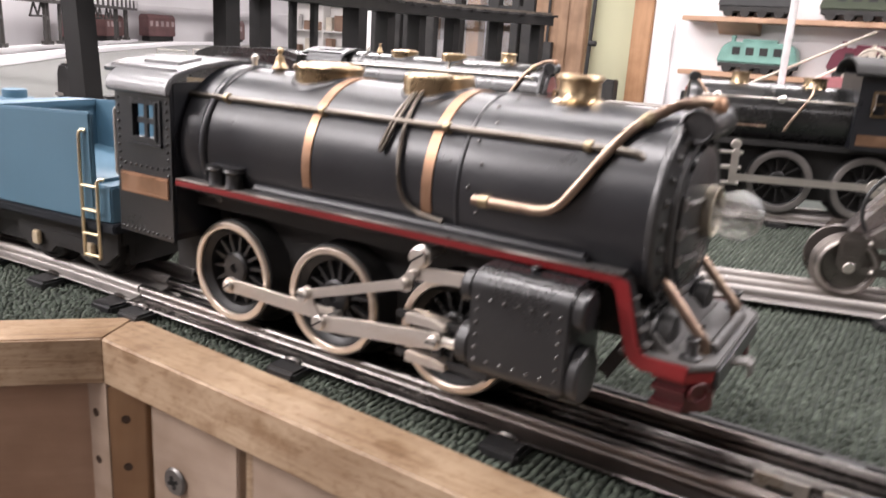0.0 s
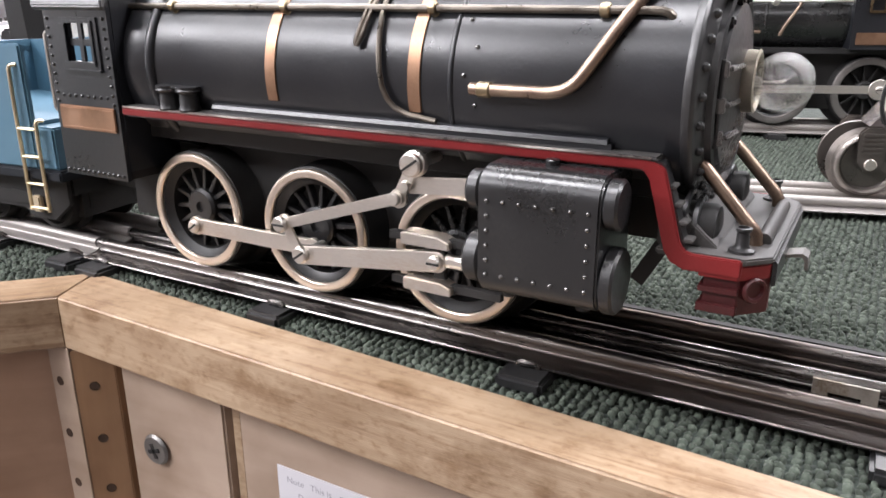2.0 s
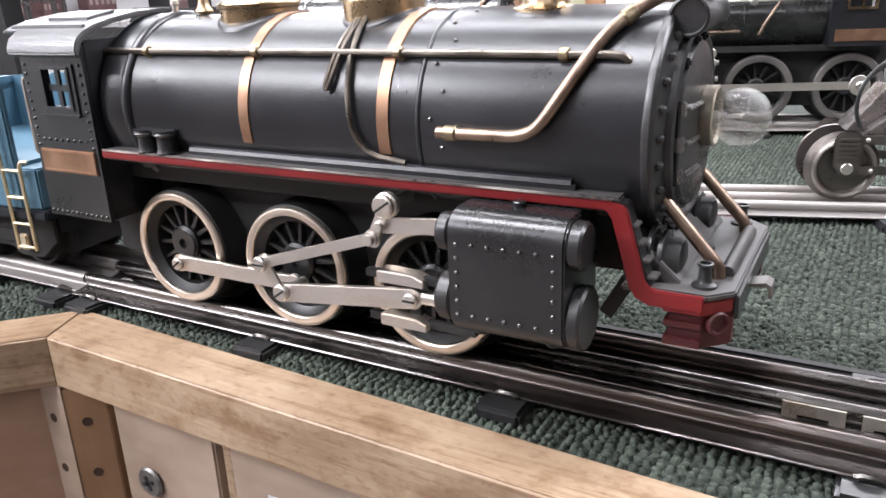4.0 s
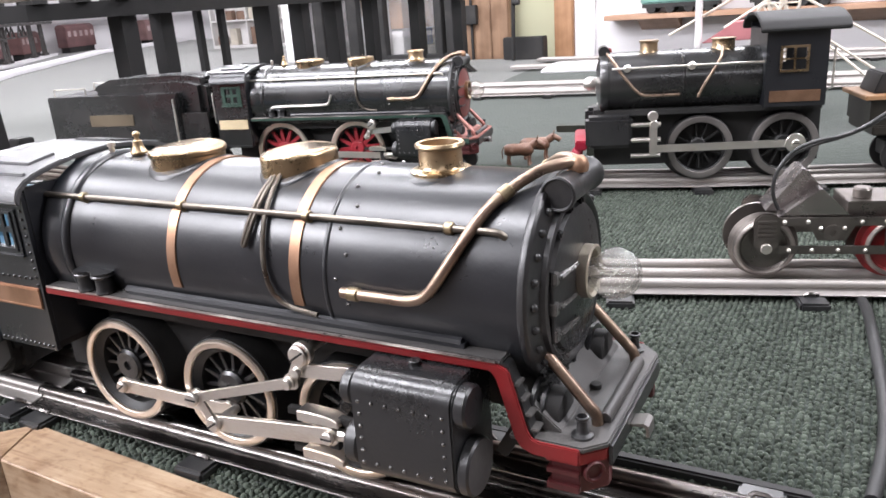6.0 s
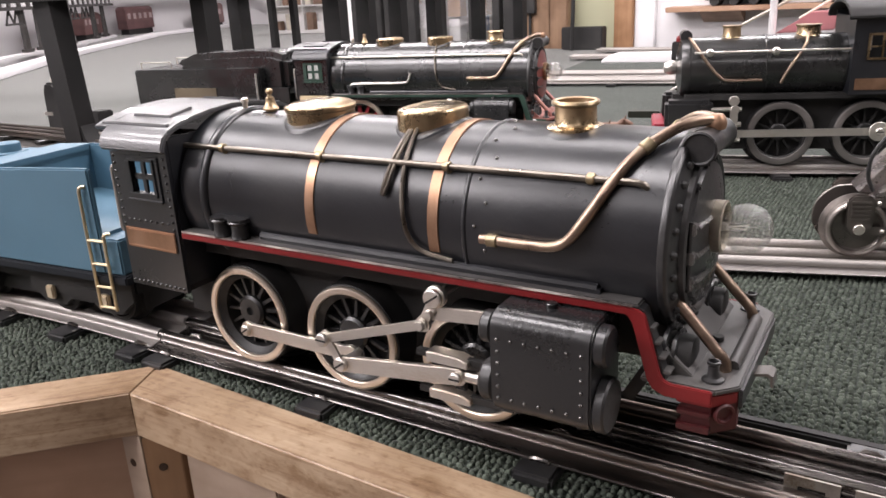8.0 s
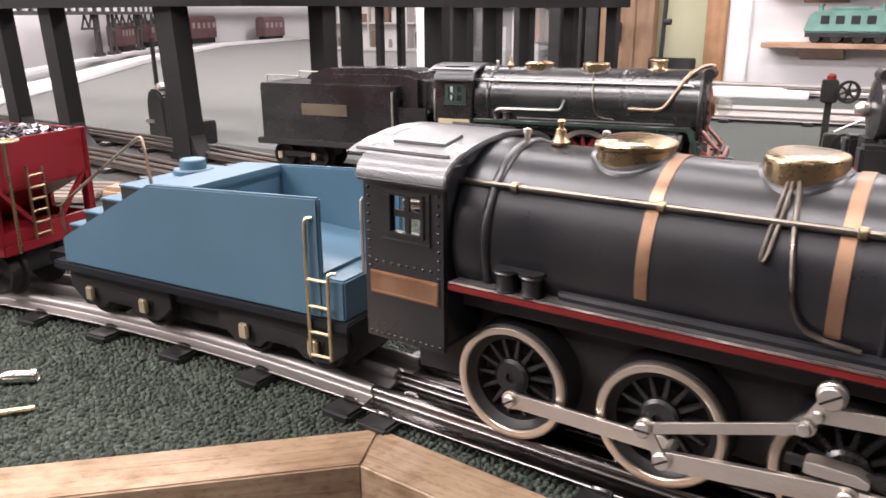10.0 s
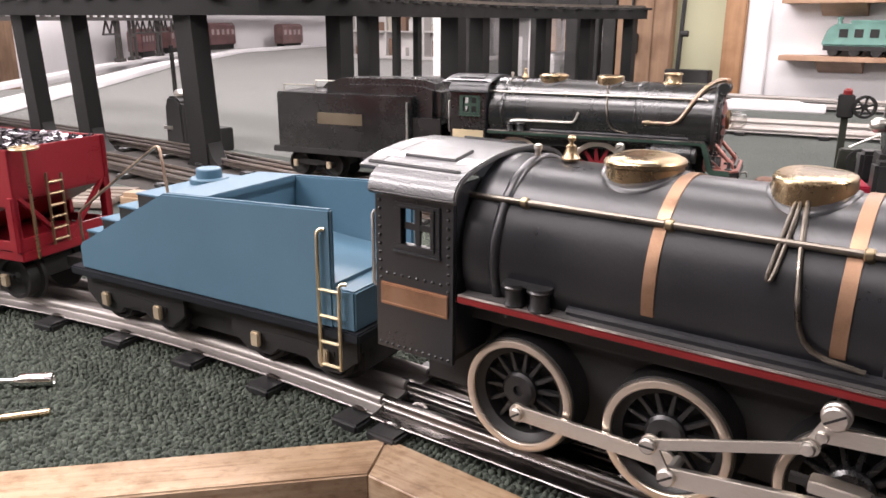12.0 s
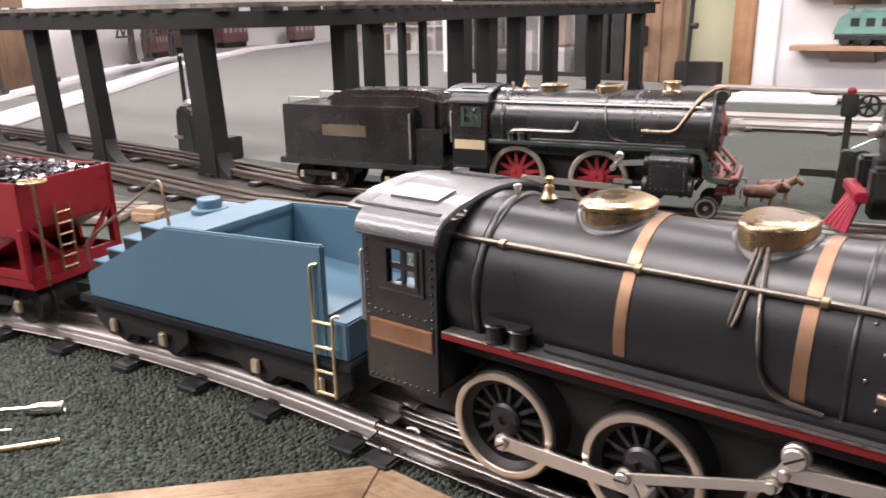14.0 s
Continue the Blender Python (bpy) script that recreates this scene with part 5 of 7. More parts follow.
    bogie(T, 0.86, 0.46, box_mat, skirt=True)
    bogie(T, -0.95, 0.46, box_mat, skirt=True)
    bm = B()
    box(bm, (1.5, -0.08, 0.52), (1.95, 0.08, 0.6))
    part("drawbar", bm, SOOT, T)
    bm = B()
    box(bm, (-2.0, -0.08, 0.52), (-1.6, 0.08, 0.6))
    part("drawbar", bm, SOOT, T)
    return T


slope_tender()


def lumps(bm, n, x0, x1, y0, y1, z, rng, heap=0.12, r0=0.03, r1=0.075):
    for _ in range(n):
        u, v = rng.uniform(0, 1), rng.uniform(0, 1)
        x, y = x0 + (x1 - x0) * u, y0 + (y1 - y0) * v
        h = heap * 4 * min(u, 1 - u, 0.5) * 4 * min(v, 1 - v, 0.5) / 2
        r = rng.uniform(r0, r1)
        c = Vector((x, y, z + h + rng.uniform(-0.02, 0.03)))
        turn = Matrix.Rotation(rng.uniform(0, 6.28), 3, "Z") @ Matrix.Rotation(rng.uniform(-0.6, 0.6), 3, "X")
        vs = [bm.verts.new(c + turn @ (Vector((i, j, k * 0.8)) * r * rng.uniform(0.45, 0.8))) for k in (-1, 1) for i, j in ((-1, -1), (1, -1), (1, 1), (-1, 1))]
        for f in ((3, 2, 1, 0), (4, 5, 6, 7), (0, 1, 5, 4), (1, 2, 6, 5), (2, 3, 7, 6), (3, 0, 4, 7)):
            bm.faces.new([vs[i] for i in f])
    return bm


def red_hopper():
    W = thing("hopper_wagon", "red tinplate hopper wagon heaped with glittering coal", "wagon", -6.86, -0.38, 0, 13)
    red = paint("red_wagon_enamel", (0.24, 0.012, 0.02), 0.38, fine=900, vary=0.15, wear=(0.27, 0.02, 0.025))
    hw, zt = 0.55, 1.735
    bm = B()
    box(bm, (-4.3, -hw, 0.68), (0.0, hw, 0.78))
    for s in (-1, 1):
        box(bm, (-4.3, s * hw - 0.012, 0.78), (0.0, s * hw + 0.012, 0.88))
    part("sill", bm, red, W, bevel=0.01)
    for s in (-1, 1):
        bm = B()
        box(bm, (-4.3, s * hw - 0.015, 1.20), (0.0, s * hw + 0.015, zt))
        sd = part("side_sheet", bm, red, W, bevel=0.006)
        for xr in (-0.06, -0.62, -1.5, -2.4, -3.3, -4.22):
            bm = B()
            box(bm, (xr - 0.06, s * hw - 0.02, 0.78), (xr + 0.06, s * hw + 0.03, zt))
            part("rib", bm, red, sd, bevel=0.006)
        bm = B()
        prism(bm, [(-0.62, 1.20), (-0.62, 0.78), (-1.05, 0.78), (-1.5, 1.2)], "xz", s * hw - 0.012, s * hw + 0.012)
        part("lower_sheet", bm, red, sd)
        bm = B()
        prism(bm, [(-3.7, 1.20), (-3.3, 0.78), (-2.8, 0.78), (-2.4, 1.2)], "xz", s * hw - 0.012, s * hw + 0.012)
        part("lower_sheet", bm, red, sd)
    for xe, d in ((-0.03, -1), (-4.27, 1)):
        bm = B()
        box(bm, (xe - 0.015, -hw, 1.28), (xe + 0.015, hw, zt))
        en = part("end_sheet", bm, red, W, bevel=0.006)
        bm = B()
        prism(bm, [(xe, 1.30), (xe + d * 1.0, 0.80), (xe + d * 1.0, 0.76), (xe, 1.26)], "xz", -hw + 0.05, hw - 0.05)
        part("slope_sheet", bm, red, en)
        bm = B()
        box(bm, (xe - 0.02, -hw + 0.02, 0.781), (xe + 0.02, hw - 0.02, 0.90))
        part("end_rail", bm, red, en, bevel=0.005)
        for s in (-1, 1):
            bm = B()
            tube(bm, [(xe, s * 0.5, 1.29), (xe, s * 0.05, 0.8)], 0.028, 4)
            part("brace", bm, red, en)
            bm = B()
            box(bm, (xe - 0.03, s * hw - 0.05, 0.78), (xe + 0.03, s * hw + 0.02, 1.3))
            part("corner_post", bm, red, en, bevel=0.005)
    # black coal's sparkle is put into its colour: grey metal with paler flecks
    coal = paint("glossy_coal", (0.17, 0.155, 0.17), 0.13, 0.95, big=90, wear=(0.3, 0.28, 0.3), vary=0.6, bump=0.0)
    bm = B()
    box(bm, (-4.2, -hw + 0.03, 1.53), (-0.06, hw - 0.03, 1.66))
    part("coal_bed", bm, coal, W)
    bm = B()
    lumps(bm, 3600, -4.2, -0.1, -hw + 0.04, hw - 0.04, 1.685, random.Random(3), 0.08, 0.025, 0.055)
    c = part("coal", bm, coal, W, angle=10)
    c["kind"] = "stuff"
    brass_ladder(W, (0.04, -0.22, 0.78), (0.04, -0.22, 1.45), 0.17, (0, 1, 0), 6, BRASS, 0.014)
    bm = B()
    tube(bm, [(0.05, -0.42, 0.7), (0.05, -0.42, 1.74)], 0.016, 8)
    bk = part("brake_shaft", bm, BRASS, W, "brass brake shaft with its wheel")
    bm = B()
    tube(bm, [(0.05 + 0.12 * math.cos(a), -0.42 + 0.12 * math.sin(a), 1.74) for a in np.linspace(0, 2 * math.pi, 21)], 0.014, 6)
    for a in (0, 1.57, 3.14, 4.71):
        tube(bm, [(0.05, -0.42, 1.74), (0.05 + 0.12 * math.cos(a), -0.42 + 0.12 * math.sin(a), 1.74)], 0.01, 6)
    part("brake_wheel", bm, BRASS, bk)
    bogie(W, -0.75, 0.44, bpy.data.materials["cream_brass"])
    bogie(W, -3.5, 0.44, bpy.data.materials["cream_brass"])
    bm = B()
    box(bm, (0.0, -0.08, 0.52), (0.25, 0.08, 0.62))
    box(bm, (-4.0, -0.3, 0.6), (-0.2, 0.3, 0.69))
    part("coupler", bm, SOOT, W)
    return W


red_hopper()


def oil_tender():
    """The black tender of the second locomotive."""
    T = thing("locomotive_tender", "black tinplate tender with a domed top and a small plate", "tender", -4.12, 6.94, 0, 11.4)
    dk = GLOSS_BLACK
    bm = B()
    box(bm, (-5.95, -0.6, 0.72), (-3.35, 0.6, 1.68))
    part("tank", bm, dk, T, bevel=0.02)
    bm = B()
    box(bm, (-6.05, -0.63, 0.64), (-2.85, 0.63, 0.74))
    part("underframe", bm, SOOT, T, bevel=0.01)
    bm = B()
    prism(bm, [(-5.25, 1.68), (-5.1, 1.82), (-4.8, 1.92), (-3.6, 1.95), (-3.2, 1.93), (-2.95, 1.85), (-2.95, 1.2), (-3.35, 1.2)], "xz", -0.42, 0.42)
    part("domed_cover", bm, dk, T, bevel=0.1, angle=60)
    for s in (-1, 1):
        bm = B()
        box(bm, (-5.12, s * 0.6, 1.17), (-4.25, s * 0.615, 1.36))
        part("plate", bm, paint("dull_bronze_plate", (0.16, 0.13, 0.09), 0.5, 0.6) if s < 0 else bpy.data.materials["dull_bronze_plate"], T, "dull bronze plate")
        bm = B()
        tube(bm, [(-3.4, s * 0.64, 0.85), (-3.4, s * 0.64, 1.6)], 0.018, 8)
        part("grab_rail", bm, STEEL, T)
        bm = B()
        box(bm, (-3.35, s * 0.5, 0.74), (-2.85, s * 0.55, 1.35))
        part("cab_wing", bm, dk, T)
        bm = B()
        tube(bm, [(-5.85, s * 0.5, 1.68), (-5.85, s * 0.5, 1.8), (-5.2, s * 0.5, 1.8), (-5.2, s * 0.5, 1.7)], 0.014, 6)
        part("tank_rail", bm, STEEL, T)
    bogie(T, -3.6, 0.46, bpy.data.materials["cream_brass"])
    bogie(T, -5.35, 0.46, bpy.data.materials["cream_brass"])
    return T


oil_tender()


def small_locomotive(x, y, turn):
    """A black four-coupled locomotive that faces the others; its front is -x."""
    L = thing("steam_locomotive", "black tinplate four-wheel steam locomotive with a copper cab plate", "locomotive", x, y, 0, turn, group="steam locomotives on the layout")
    zc, R = 1.56, 0.42
    bm = B()
    lathe(bm, (0, 0, zc), (1, 0, 0), [(0, -1.42), (0.2, -1.41), (0.33, -1.38), (R, -1.36), (R + 0.01, -1.34), (R + 0.01, -1.25), (R, -1.24), (R, 0.8)], 56)
    b = part("boiler", bm, GLOSS_BLACK, L)
    bm = B()
    lathe(bm, (0, 0, zc), (1, 0, 0), [(R, -0.26), (R + 0.012, -0.25), (R + 0.012, -0.23), (R, -0.22)], 48)
    part("boiler_hoop", bm, GLOSS_BLACK, b)
    for xc, r, zt in ((-0.68, 0.12, 2.12), (0.32, 0.15, 2.1)):
        bm = B()
        lathe(bm, (xc, 0, 0), (0, 0, 1), [(r * 1.2, zc + R - 0.03), (r, zc + R + 0.02), (r, zt - 0.03), (r * 1.12, zt - 0.015), (r * 1.12, zt), (r * 0.8, zt), (0, zt - 0.02)], 30)
        part("dome" if xc > 0 else "chimney", bm, BRASS, L, "brass fitting")
    for s in (-1, 1):
        bm = B()
        tube(bm, [(-1.2, s * 0.43, 1.79), (0.8, s * 0.43, 1.79)], 0.016, 8)
        h = part("handrail", bm, STEEL, L)
        for xs in (-1.0, -0.15):
            bm = B()
            lathe(bm, (xs, s * 0.42, 1.79), (0, s, 0), [(0.03, 0), (0.055, 0.02), (0.055, 0.04), (0.03, 0.06), (0, 0.062)], 14)
            part("stanchion", bm, STEEL, h)
        bm = B()
        q = [(-1.28, s * 0.1, 2.0), (-1.2, s * 0.3, 1.9), (-1.05, s * 0.42, 1.68), (-0.85, s * 0.45, 1.44), (-0.75, s * 0.45, 1.41), (-0.3, s * 0.45, 1.41)]
        tube(bm, q, 0.022, 8, smooth=1)
        part("copper_pipe", bm, COPPER_TUBE, L)
        bm = B()
        tube(bm, [(0.28, s * 0.2, 2.0), (0.24, s * 0.36, 1.85), (0.0, s * 0.45, 1.5), (-0.06, s * 0.45, 1.36)], 0.02, 8, smooth=1)
        part("injector_pipe", bm, COPPER_TUBE, L)
        # cab side with its window
        bm = B()
        y0, y1 = s * 0.5, s * 0.53
        for a, c in (((0.78, 1.2), (1.55, 1.68)), ((0.78, 1.96), (1.55, 2.25)), ((0.78, 1.68), (0.98, 1.96)), ((1.28, 1.68), (1.55, 1.96))):
            box(bm, (a[0], y0, a[1]), (c[0], y1, c[1]))
        side = part("cab_side", bm, BLACK, L)
        bm = B()
        for a, c in (((0.95, 1.65), (1.31, 1.68)), ((0.95, 1.96), (1.31, 1.99)), ((0.95, 1.68), (0.98, 1.96)), ((1.28, 1.68), (1.31, 1.96)), ((1.12, 1.68), (1.145, 1.96)), ((0.98, 1.81), (1.28, 1.83))):
            box(bm, (a[0], y1 - s * 0.01, a[1]), (c[0], y1 + s * 0.02, c[1]))
        part("window_frame", bm, BRASS, side, "brass window frame")
        bm = B()
        box(bm, (0.84, y1, 1.26), (1.48, y1 + s * 0.015, 1.41))
        part("name_plate", bm, COPPER, side, "copper plate", bevel=0.006)
        bm = B()
        tube(bm, [(1.57, s * 0.5, 1.4), (1.63, s * 0.5, 1.42), (1.63, s * 0.5, 1.95), (1.57, s * 0.5, 1.97)], 0.014, 6)
        part("grab_rail", bm, STEEL, side)
        # cylinder, rods, wheels
        bm = B()
        box(bm, (-1.57, s * 0.3, 0.72), (-0.93, s * 0.62, 1.16))
        part("cylinder_block", bm, CAST, L, bevel=0.05)
        for z, r0 in ((1.03, 0.03), (0.82, 0.035), (0.6, 0.03)):
            bm = B()
            tube(bm, [(-0.95, s * 0.55, z), (-0.55, s * 0.55, z)], r0, 8)
            part("guide_bar", bm, STEEL, L)
        bm = B()
        disc(bm, (-0.64, s * 0.56, 1.03), (0, s, 0), 0.06, 0.05, 14)
        disc(bm, (-0.66, s * 0.56, 1.15), (0, s, 0), 0.07, 0.05, 14)
        box(bm, (-0.7, s * 0.55, 0.6), (-0.6, s * 0.6, 1.05))
        part("valve_link", bm, STEEL, L)
        for xw in (0.0, 1.12):
            driving_wheel(L, xw, s, paint("grey_nickel_rim", (0.22, 0.205, 0.195), 0.42, 0.7) if "grey_nickel_rim" not in bpy.data.materials else bpy.data.materials["grey_nickel_rim"], SOOT, 0.655, 0.455, 12, 0.035)
        bm = B()
        rod(bm, (-0.62, 0.68), (1.22, 0.70), 0.1, s * 0.5, s * 0.53, 0.05)
        disc(bm, (1.22, s * 0.5, 0.70), (0, s, 0), 0.13, 0.035, 24)
        a = part("main_rod", bm, STEEL, L)
        slotted_screw((1.22, s * 0.535, 0.70), 0.05, a, s, 0)
    bm = B()
    prof = [(-0.62, 2.2), (-0.6, 2.26), (-0.5, 2.33), (-0.25, 2.4), (0, 2.42), (0.25, 2.4), (0.5, 2.33), (0.6, 2.26), (0.62, 2.2)]
    prism(bm, prof + [(a * 0.95, z - 0.04) for a, z in prof[::-1]], "yz", 0.68, 1.78)
    part("cab_roof", bm, SOOT, L, bevel=0.01, angle=50)
    bm = B()
    box(bm, (0.78, -0.5, 1.2), (0.82, 0.5, 2.2))
    part("cab_front", bm, BLACK, L)
    bm = B()
    box(bm, (-1.45, -0.19, 0.4), (1.6, 0.19, 1.2))
    box(bm, (-1.3, -0.42, 1.14), (1.55, 0.42, 1.21))
    part("chassis", bm, SOOT, L)
    crimson = paint("crimson_enamel", (0.28, 0.01, 0.03), 0.4)
    bm = B()
    box(bm, (-1.72, -0.5, 0.68), (-1.55, 0.5, 0.82))
    pilot = part("pilot", bm, crimson, L, "crimson slatted pilot", bevel=0.02)
    for i in range(9):
        yy = -0.4 + 0.1 * i
        bm = B()
        tube(bm, [(-1.62, yy * 0.75, 0.72), (-1.95 + abs(yy) * 0.4, yy * 1.15, 0.27)], 0.045, 6)
        part("slat", bm, crimson, pilot)
    bm = B()
    lathe(bm, (-1.42, 0, zc), (-1, 0, 0), [(0.0, 0), (0.09, 0), (0.1, 0.05), (0.1, 0.1), (0.06, 0.16), (0, 0.17)], 20)
    part("headlamp", bm, STEEL, L)
    bm = B()
    lathe(bm, (-1.3, -0.16, 2.0), (0, 1, 0), [(0, 0), (0.08, 0), (0.08, 0.32), (0, 0.32)], 20)
    part("feedwater_heater", bm, CAST, L)
    return L


small_locomotive(0.59, 7.86, 18)


def power_bogie():
    """A bare motor bogie on the middle track."""
    P = thing("motor_bogie", "bare grey metal motor bogie with loose wires", "bogie", 1.87, 4.1, 0, 16)
    grey = paint("dull_nickel_casting", (0.2, 0.18, 0.165), 0.38, 0.9, big=30, wear=(0.17, 0.15, 0.135))
    turned = paint("turned_steel_rim", (0.36, 0.325, 0.3), 0.35, 0.9, big=40)
    r, z = 0.275, 0.475
    for xw in (0.0, 1.12):
        for s in (-1, 1):
            bm = B()
            lathe(bm, (xw, 0, z), (0, s, 0), [(0.0, 0.16), (r + 0.035, 0.16), (r + 0.04, 0.185), (r, 0.21), (r - 0.005, 0.30), (r - 0.03, 0.315), (r - 0.055, 0.30), (r - 0.07, 0.27), (0.06, 0.275), (0.05, 0.3), (0, 0.3)], 40)
            w = part("wheel", bm, grey if xw == 0 or s > 0 else RED, P, "grey flanged wheel" if xw == 0 else "")
            bm = B()
            lathe(bm, (xw, 0, z), (0, s, 0), [(r - 0.05, 0.304), (r - 0.045, 0.324), (r - 0.03, 0.33), (r - 0.015, 0.322), (r - 0.006, 0.304)], 40)
            part("rim", bm, turned, w, "bright turned rim")
    for s in (-1, 1):
        ys = (s * 0.33, s * 0.35)
        bm = B()
        prism(bm, [(-0.1, 0.78), (1.24, 0.78), (1.24, 0.70), (0.75, 0.70), (0.68, 0.56), (0.44, 0.56), (0.37, 0.70), (-0.1, 0.70)], "xz", *ys)
        fr = part("side_plate", bm, grey, P, bevel=0.004)
        bm = B()
        box(bm, (-0.08, ys[0], 0.43), (1.24, ys[1], 0.51))
        part("tie_bar", bm, grey, fr, bevel=0.004)
        for xw in (0.0, 1.12):
            bm = B()
            prism(bm, [(xw - 0.05, 0.41), (xw + 0.05, 0.41), (xw + 0.12, 0.5), (xw + 0.12, 0.76), (xw + 0.06, 0.82), (xw - 0.06, 0.82), (xw - 0.12, 0.76), (xw - 0.12, 0.5)], "xz", s * 0.335, s * 0.365)
            jb = part("pedestal", bm, grey, fr, bevel=0.02)
            for i in range(5):
                bm = B()
                box(bm, (xw - 0.08, s * 0.365, 0.58 + 0.04 * i), (xw + 0.08, s * 0.385, 0.598 + 0.04 * i))
                part("spring_leaf", bm, grey, jb)
            bm = B()
            disc(bm, (xw, s * 0.365, 0.49), (0, s, 0), 0.05, 0.03, 16)
            part("axle_cap", bm, STEEL, jb)
        bm = B()
        for q in ((0.15, 0.74), (0.35, 0.74), (0.8, 0.74), (1.0, 0.74), (0.46, 0.68), (0.66, 0.68), (0.2, 0.47), (0.4, 0.47), (0.62, 0.47), (0.85, 0.47)):
            rivet(bm, (q[0], ys[1], q[1]), (0, s, 0), 0.022)
        part("side_rivets", bm, STEEL, fr)["kind"] = "stuff"
        bm = B()
        lathe(bm, (0.56, ys[1], 0.64), (0, s, 0), [(0.075, 0), (0.075, 0.02), (0.03, 0.02), (0.03, 0)], 20)
        part("bolster_eye", bm, grey, fr)
    tin = paint("brushed_tin_bracket", (0.42, 0.39, 0.38), 0.26, 1.0, big=30, wear=(0.33, 0.3, 0.28))
    bm = B()
    prism(bm, [(0.10, 0.76), (0.44, 1.03), (0.47, 1.03), (0.74, 0.76)], "xz", -0.30, -0.12)
    part("cover_bracket", bm, tin, P, "bent bright metal bracket", bevel=0.006)
    bm = B()
    prism(bm, [(0.02, 0.78), (0.32, 1.17), (0.36, 1.17), (0.62, 0.86), (0.6, 0.78)], "xz", -0.115, 0.26)
    part("cover_plate", bm, tin, P, "tilted bright metal plate", bevel=0.006)
    bm = B()
    box(bm, (0.7, -0.25, 0.7), (1.3, 0.25, 0.9))
    disc(bm, (0.85, -0.1, 0.9), (0, 0, 1), 0.08, 0.1, 18)
    part("motor", bm, grey, P, bevel=0.02)
    rubber = paint("black_rubber", (0.02, 0.02, 0.02), 0.5)
    for k in range(2):
        bm = B()
        tube(bm, [(0.12, -0.2 + 0.06 * k, 0.82), (0.04, -0.24, 0.98 + 0.03 * k), (0.08, -0.22, 1.22), (0.3, -0.1, 1.38 + 0.04 * k), (0.8, 0.1, 1.45), (1.25, 0.3, 1.66 + 0.05 * k), (1.5, 0.5, 1.95)], 0.018, 8, smooth=2)
        part("wire", bm, rubber, P, "black loose wire")
    return P


power_bogie()


def wagon_with_step(x, y, turn):
    W = thing("flat_wagon", "brown-black tinplate wagon with a tan end platform", "wagon", x, y, 0, turn)
    dg = paint("brown_black_enamel", (0.021, 0.018, 0.014), 0.45)
    bm = B()
    box(bm, (0.12, -0.5, 0.75), (3.6, 0.5, 0.88))
    part("underframe", bm, dg, W, bevel=0.02)
    bm = B()
    box(bm, (0.0, -0.5, 1.22), (0.75, 0.5, 1.28))
    part("end_platform", bm, paint("brown_tan_paint", (0.35, 0.2, 0.1), 0.5), W, bevel=0.01)
    bm = B()
    prism(bm, [(0.08, 0.88), (0.08, 1.22), (0.65, 1.22), (0.75, 0.88)], "xz", -0.45, 0.45)
    part("step_box", bm, dg, W)
    bm = B()
    prism(bm, [(0.15, 1.28), (0.25, 1.55), (0.6, 1.55), (0.65, 1.28)], "xz", -0.3, 0.3)
    part("hatch", bm, SOOT, W, bevel=0.02)
    bm = B()
    box(bm, (0.85, -0.5, 0.88), (3.5, 0.5, 1.5))
    part("body", bm, paint("dark_maroon_enamel", (0.07, 0.015, 0.015), 0.4), W, bevel=0.03)
    bogie(W, 0.95, 0.46, STEEL)
    bogie(W, 2.8, 0.46, STEEL)
    return W


wagon_with_step(2.55, 8.5, 18)

# tracks behind the locomotive
bm = B()
sweep(bm, [(-24, 5.6), (-14, 5.4), (-9.9, 5.1), (-7.0, 5.6), (-5.2, 6.0)], [(-1.7, 0.0008), (1.3, 0.0008), (1.3, 0.0034), (-1.7, 0.0034)])
lone("roadbed", bm, paint("dark_brown_ballast", (0.028, 0.0235, 0.02), 0.9, big=30, fine=400, bump=0.4, depth=0.002, wear=(0.05, 0.042, 0.035)), "dark brown ballast under the trestle tracks", "roadbed", kind="structure")
RAIL_OLD = paint("dull_brown_rail", (0.16, 0.14, 0.125), 0.42, 1.0, big=14, wear=(0.1, 0.075, 0.06), vary=0.25, bump=0.05, stretch=(0.3, 1, 1))
track([(-26, 6.3), (-19, 6.35), (-14, 6.2), (-9.9, 5.85), (-7.0, 6.36), (-4.12, 6.94), (-2.9, 7.14)], [1.5 * i for i in range(1, 16)], RAIL_OLD, "dull brown three-rail track under the trestle", clamps=False)
track([(-24, 4.6), (-14, 4.5), (-9.9, 4.25), (-7.0, 4.75), (-5.3, 5.1)], [0.9 + 1.3 * i for i in range(14)], RAIL_OLD, "dull brown three-rail track before the trestle", clamps=False)
track([(-2.88, 7.143), (-1.5, 7.35), (0.59, 7.86), (4.5, 9.13), (12, 11.6)], [0.6 + 1.5 * i for i in range(10)], RAIL_NEW, "bright three-rail track under the small locomotive", clamps=False)
track(line(-3.4, 2.46, 9.0, 6.02, 6), [0.8 + 1.7 * i for i in range(7)], RAIL_NEW, "bright three-rail track with a bare bogie")
for ya, dy in ((16.6, 4.3), (18.3, 4.3), (24.0, 3.0), (26.8, 1.2)):
    track(line(-9, ya, 16, ya + dy, 3), [2.0 * i for i in range(1, 12)], RAIL_NEW, "bright three-rail track far across the table", clamps=False)
bm = B()
prism(bm, [(0, 0.0), (0.1, 0.16), (0.5, 0.3), (2.7, 0.3), (2.75, 0.24), (3.5, 0.22), (3.5, 0.0)], "xz", -0.5, 0.5)
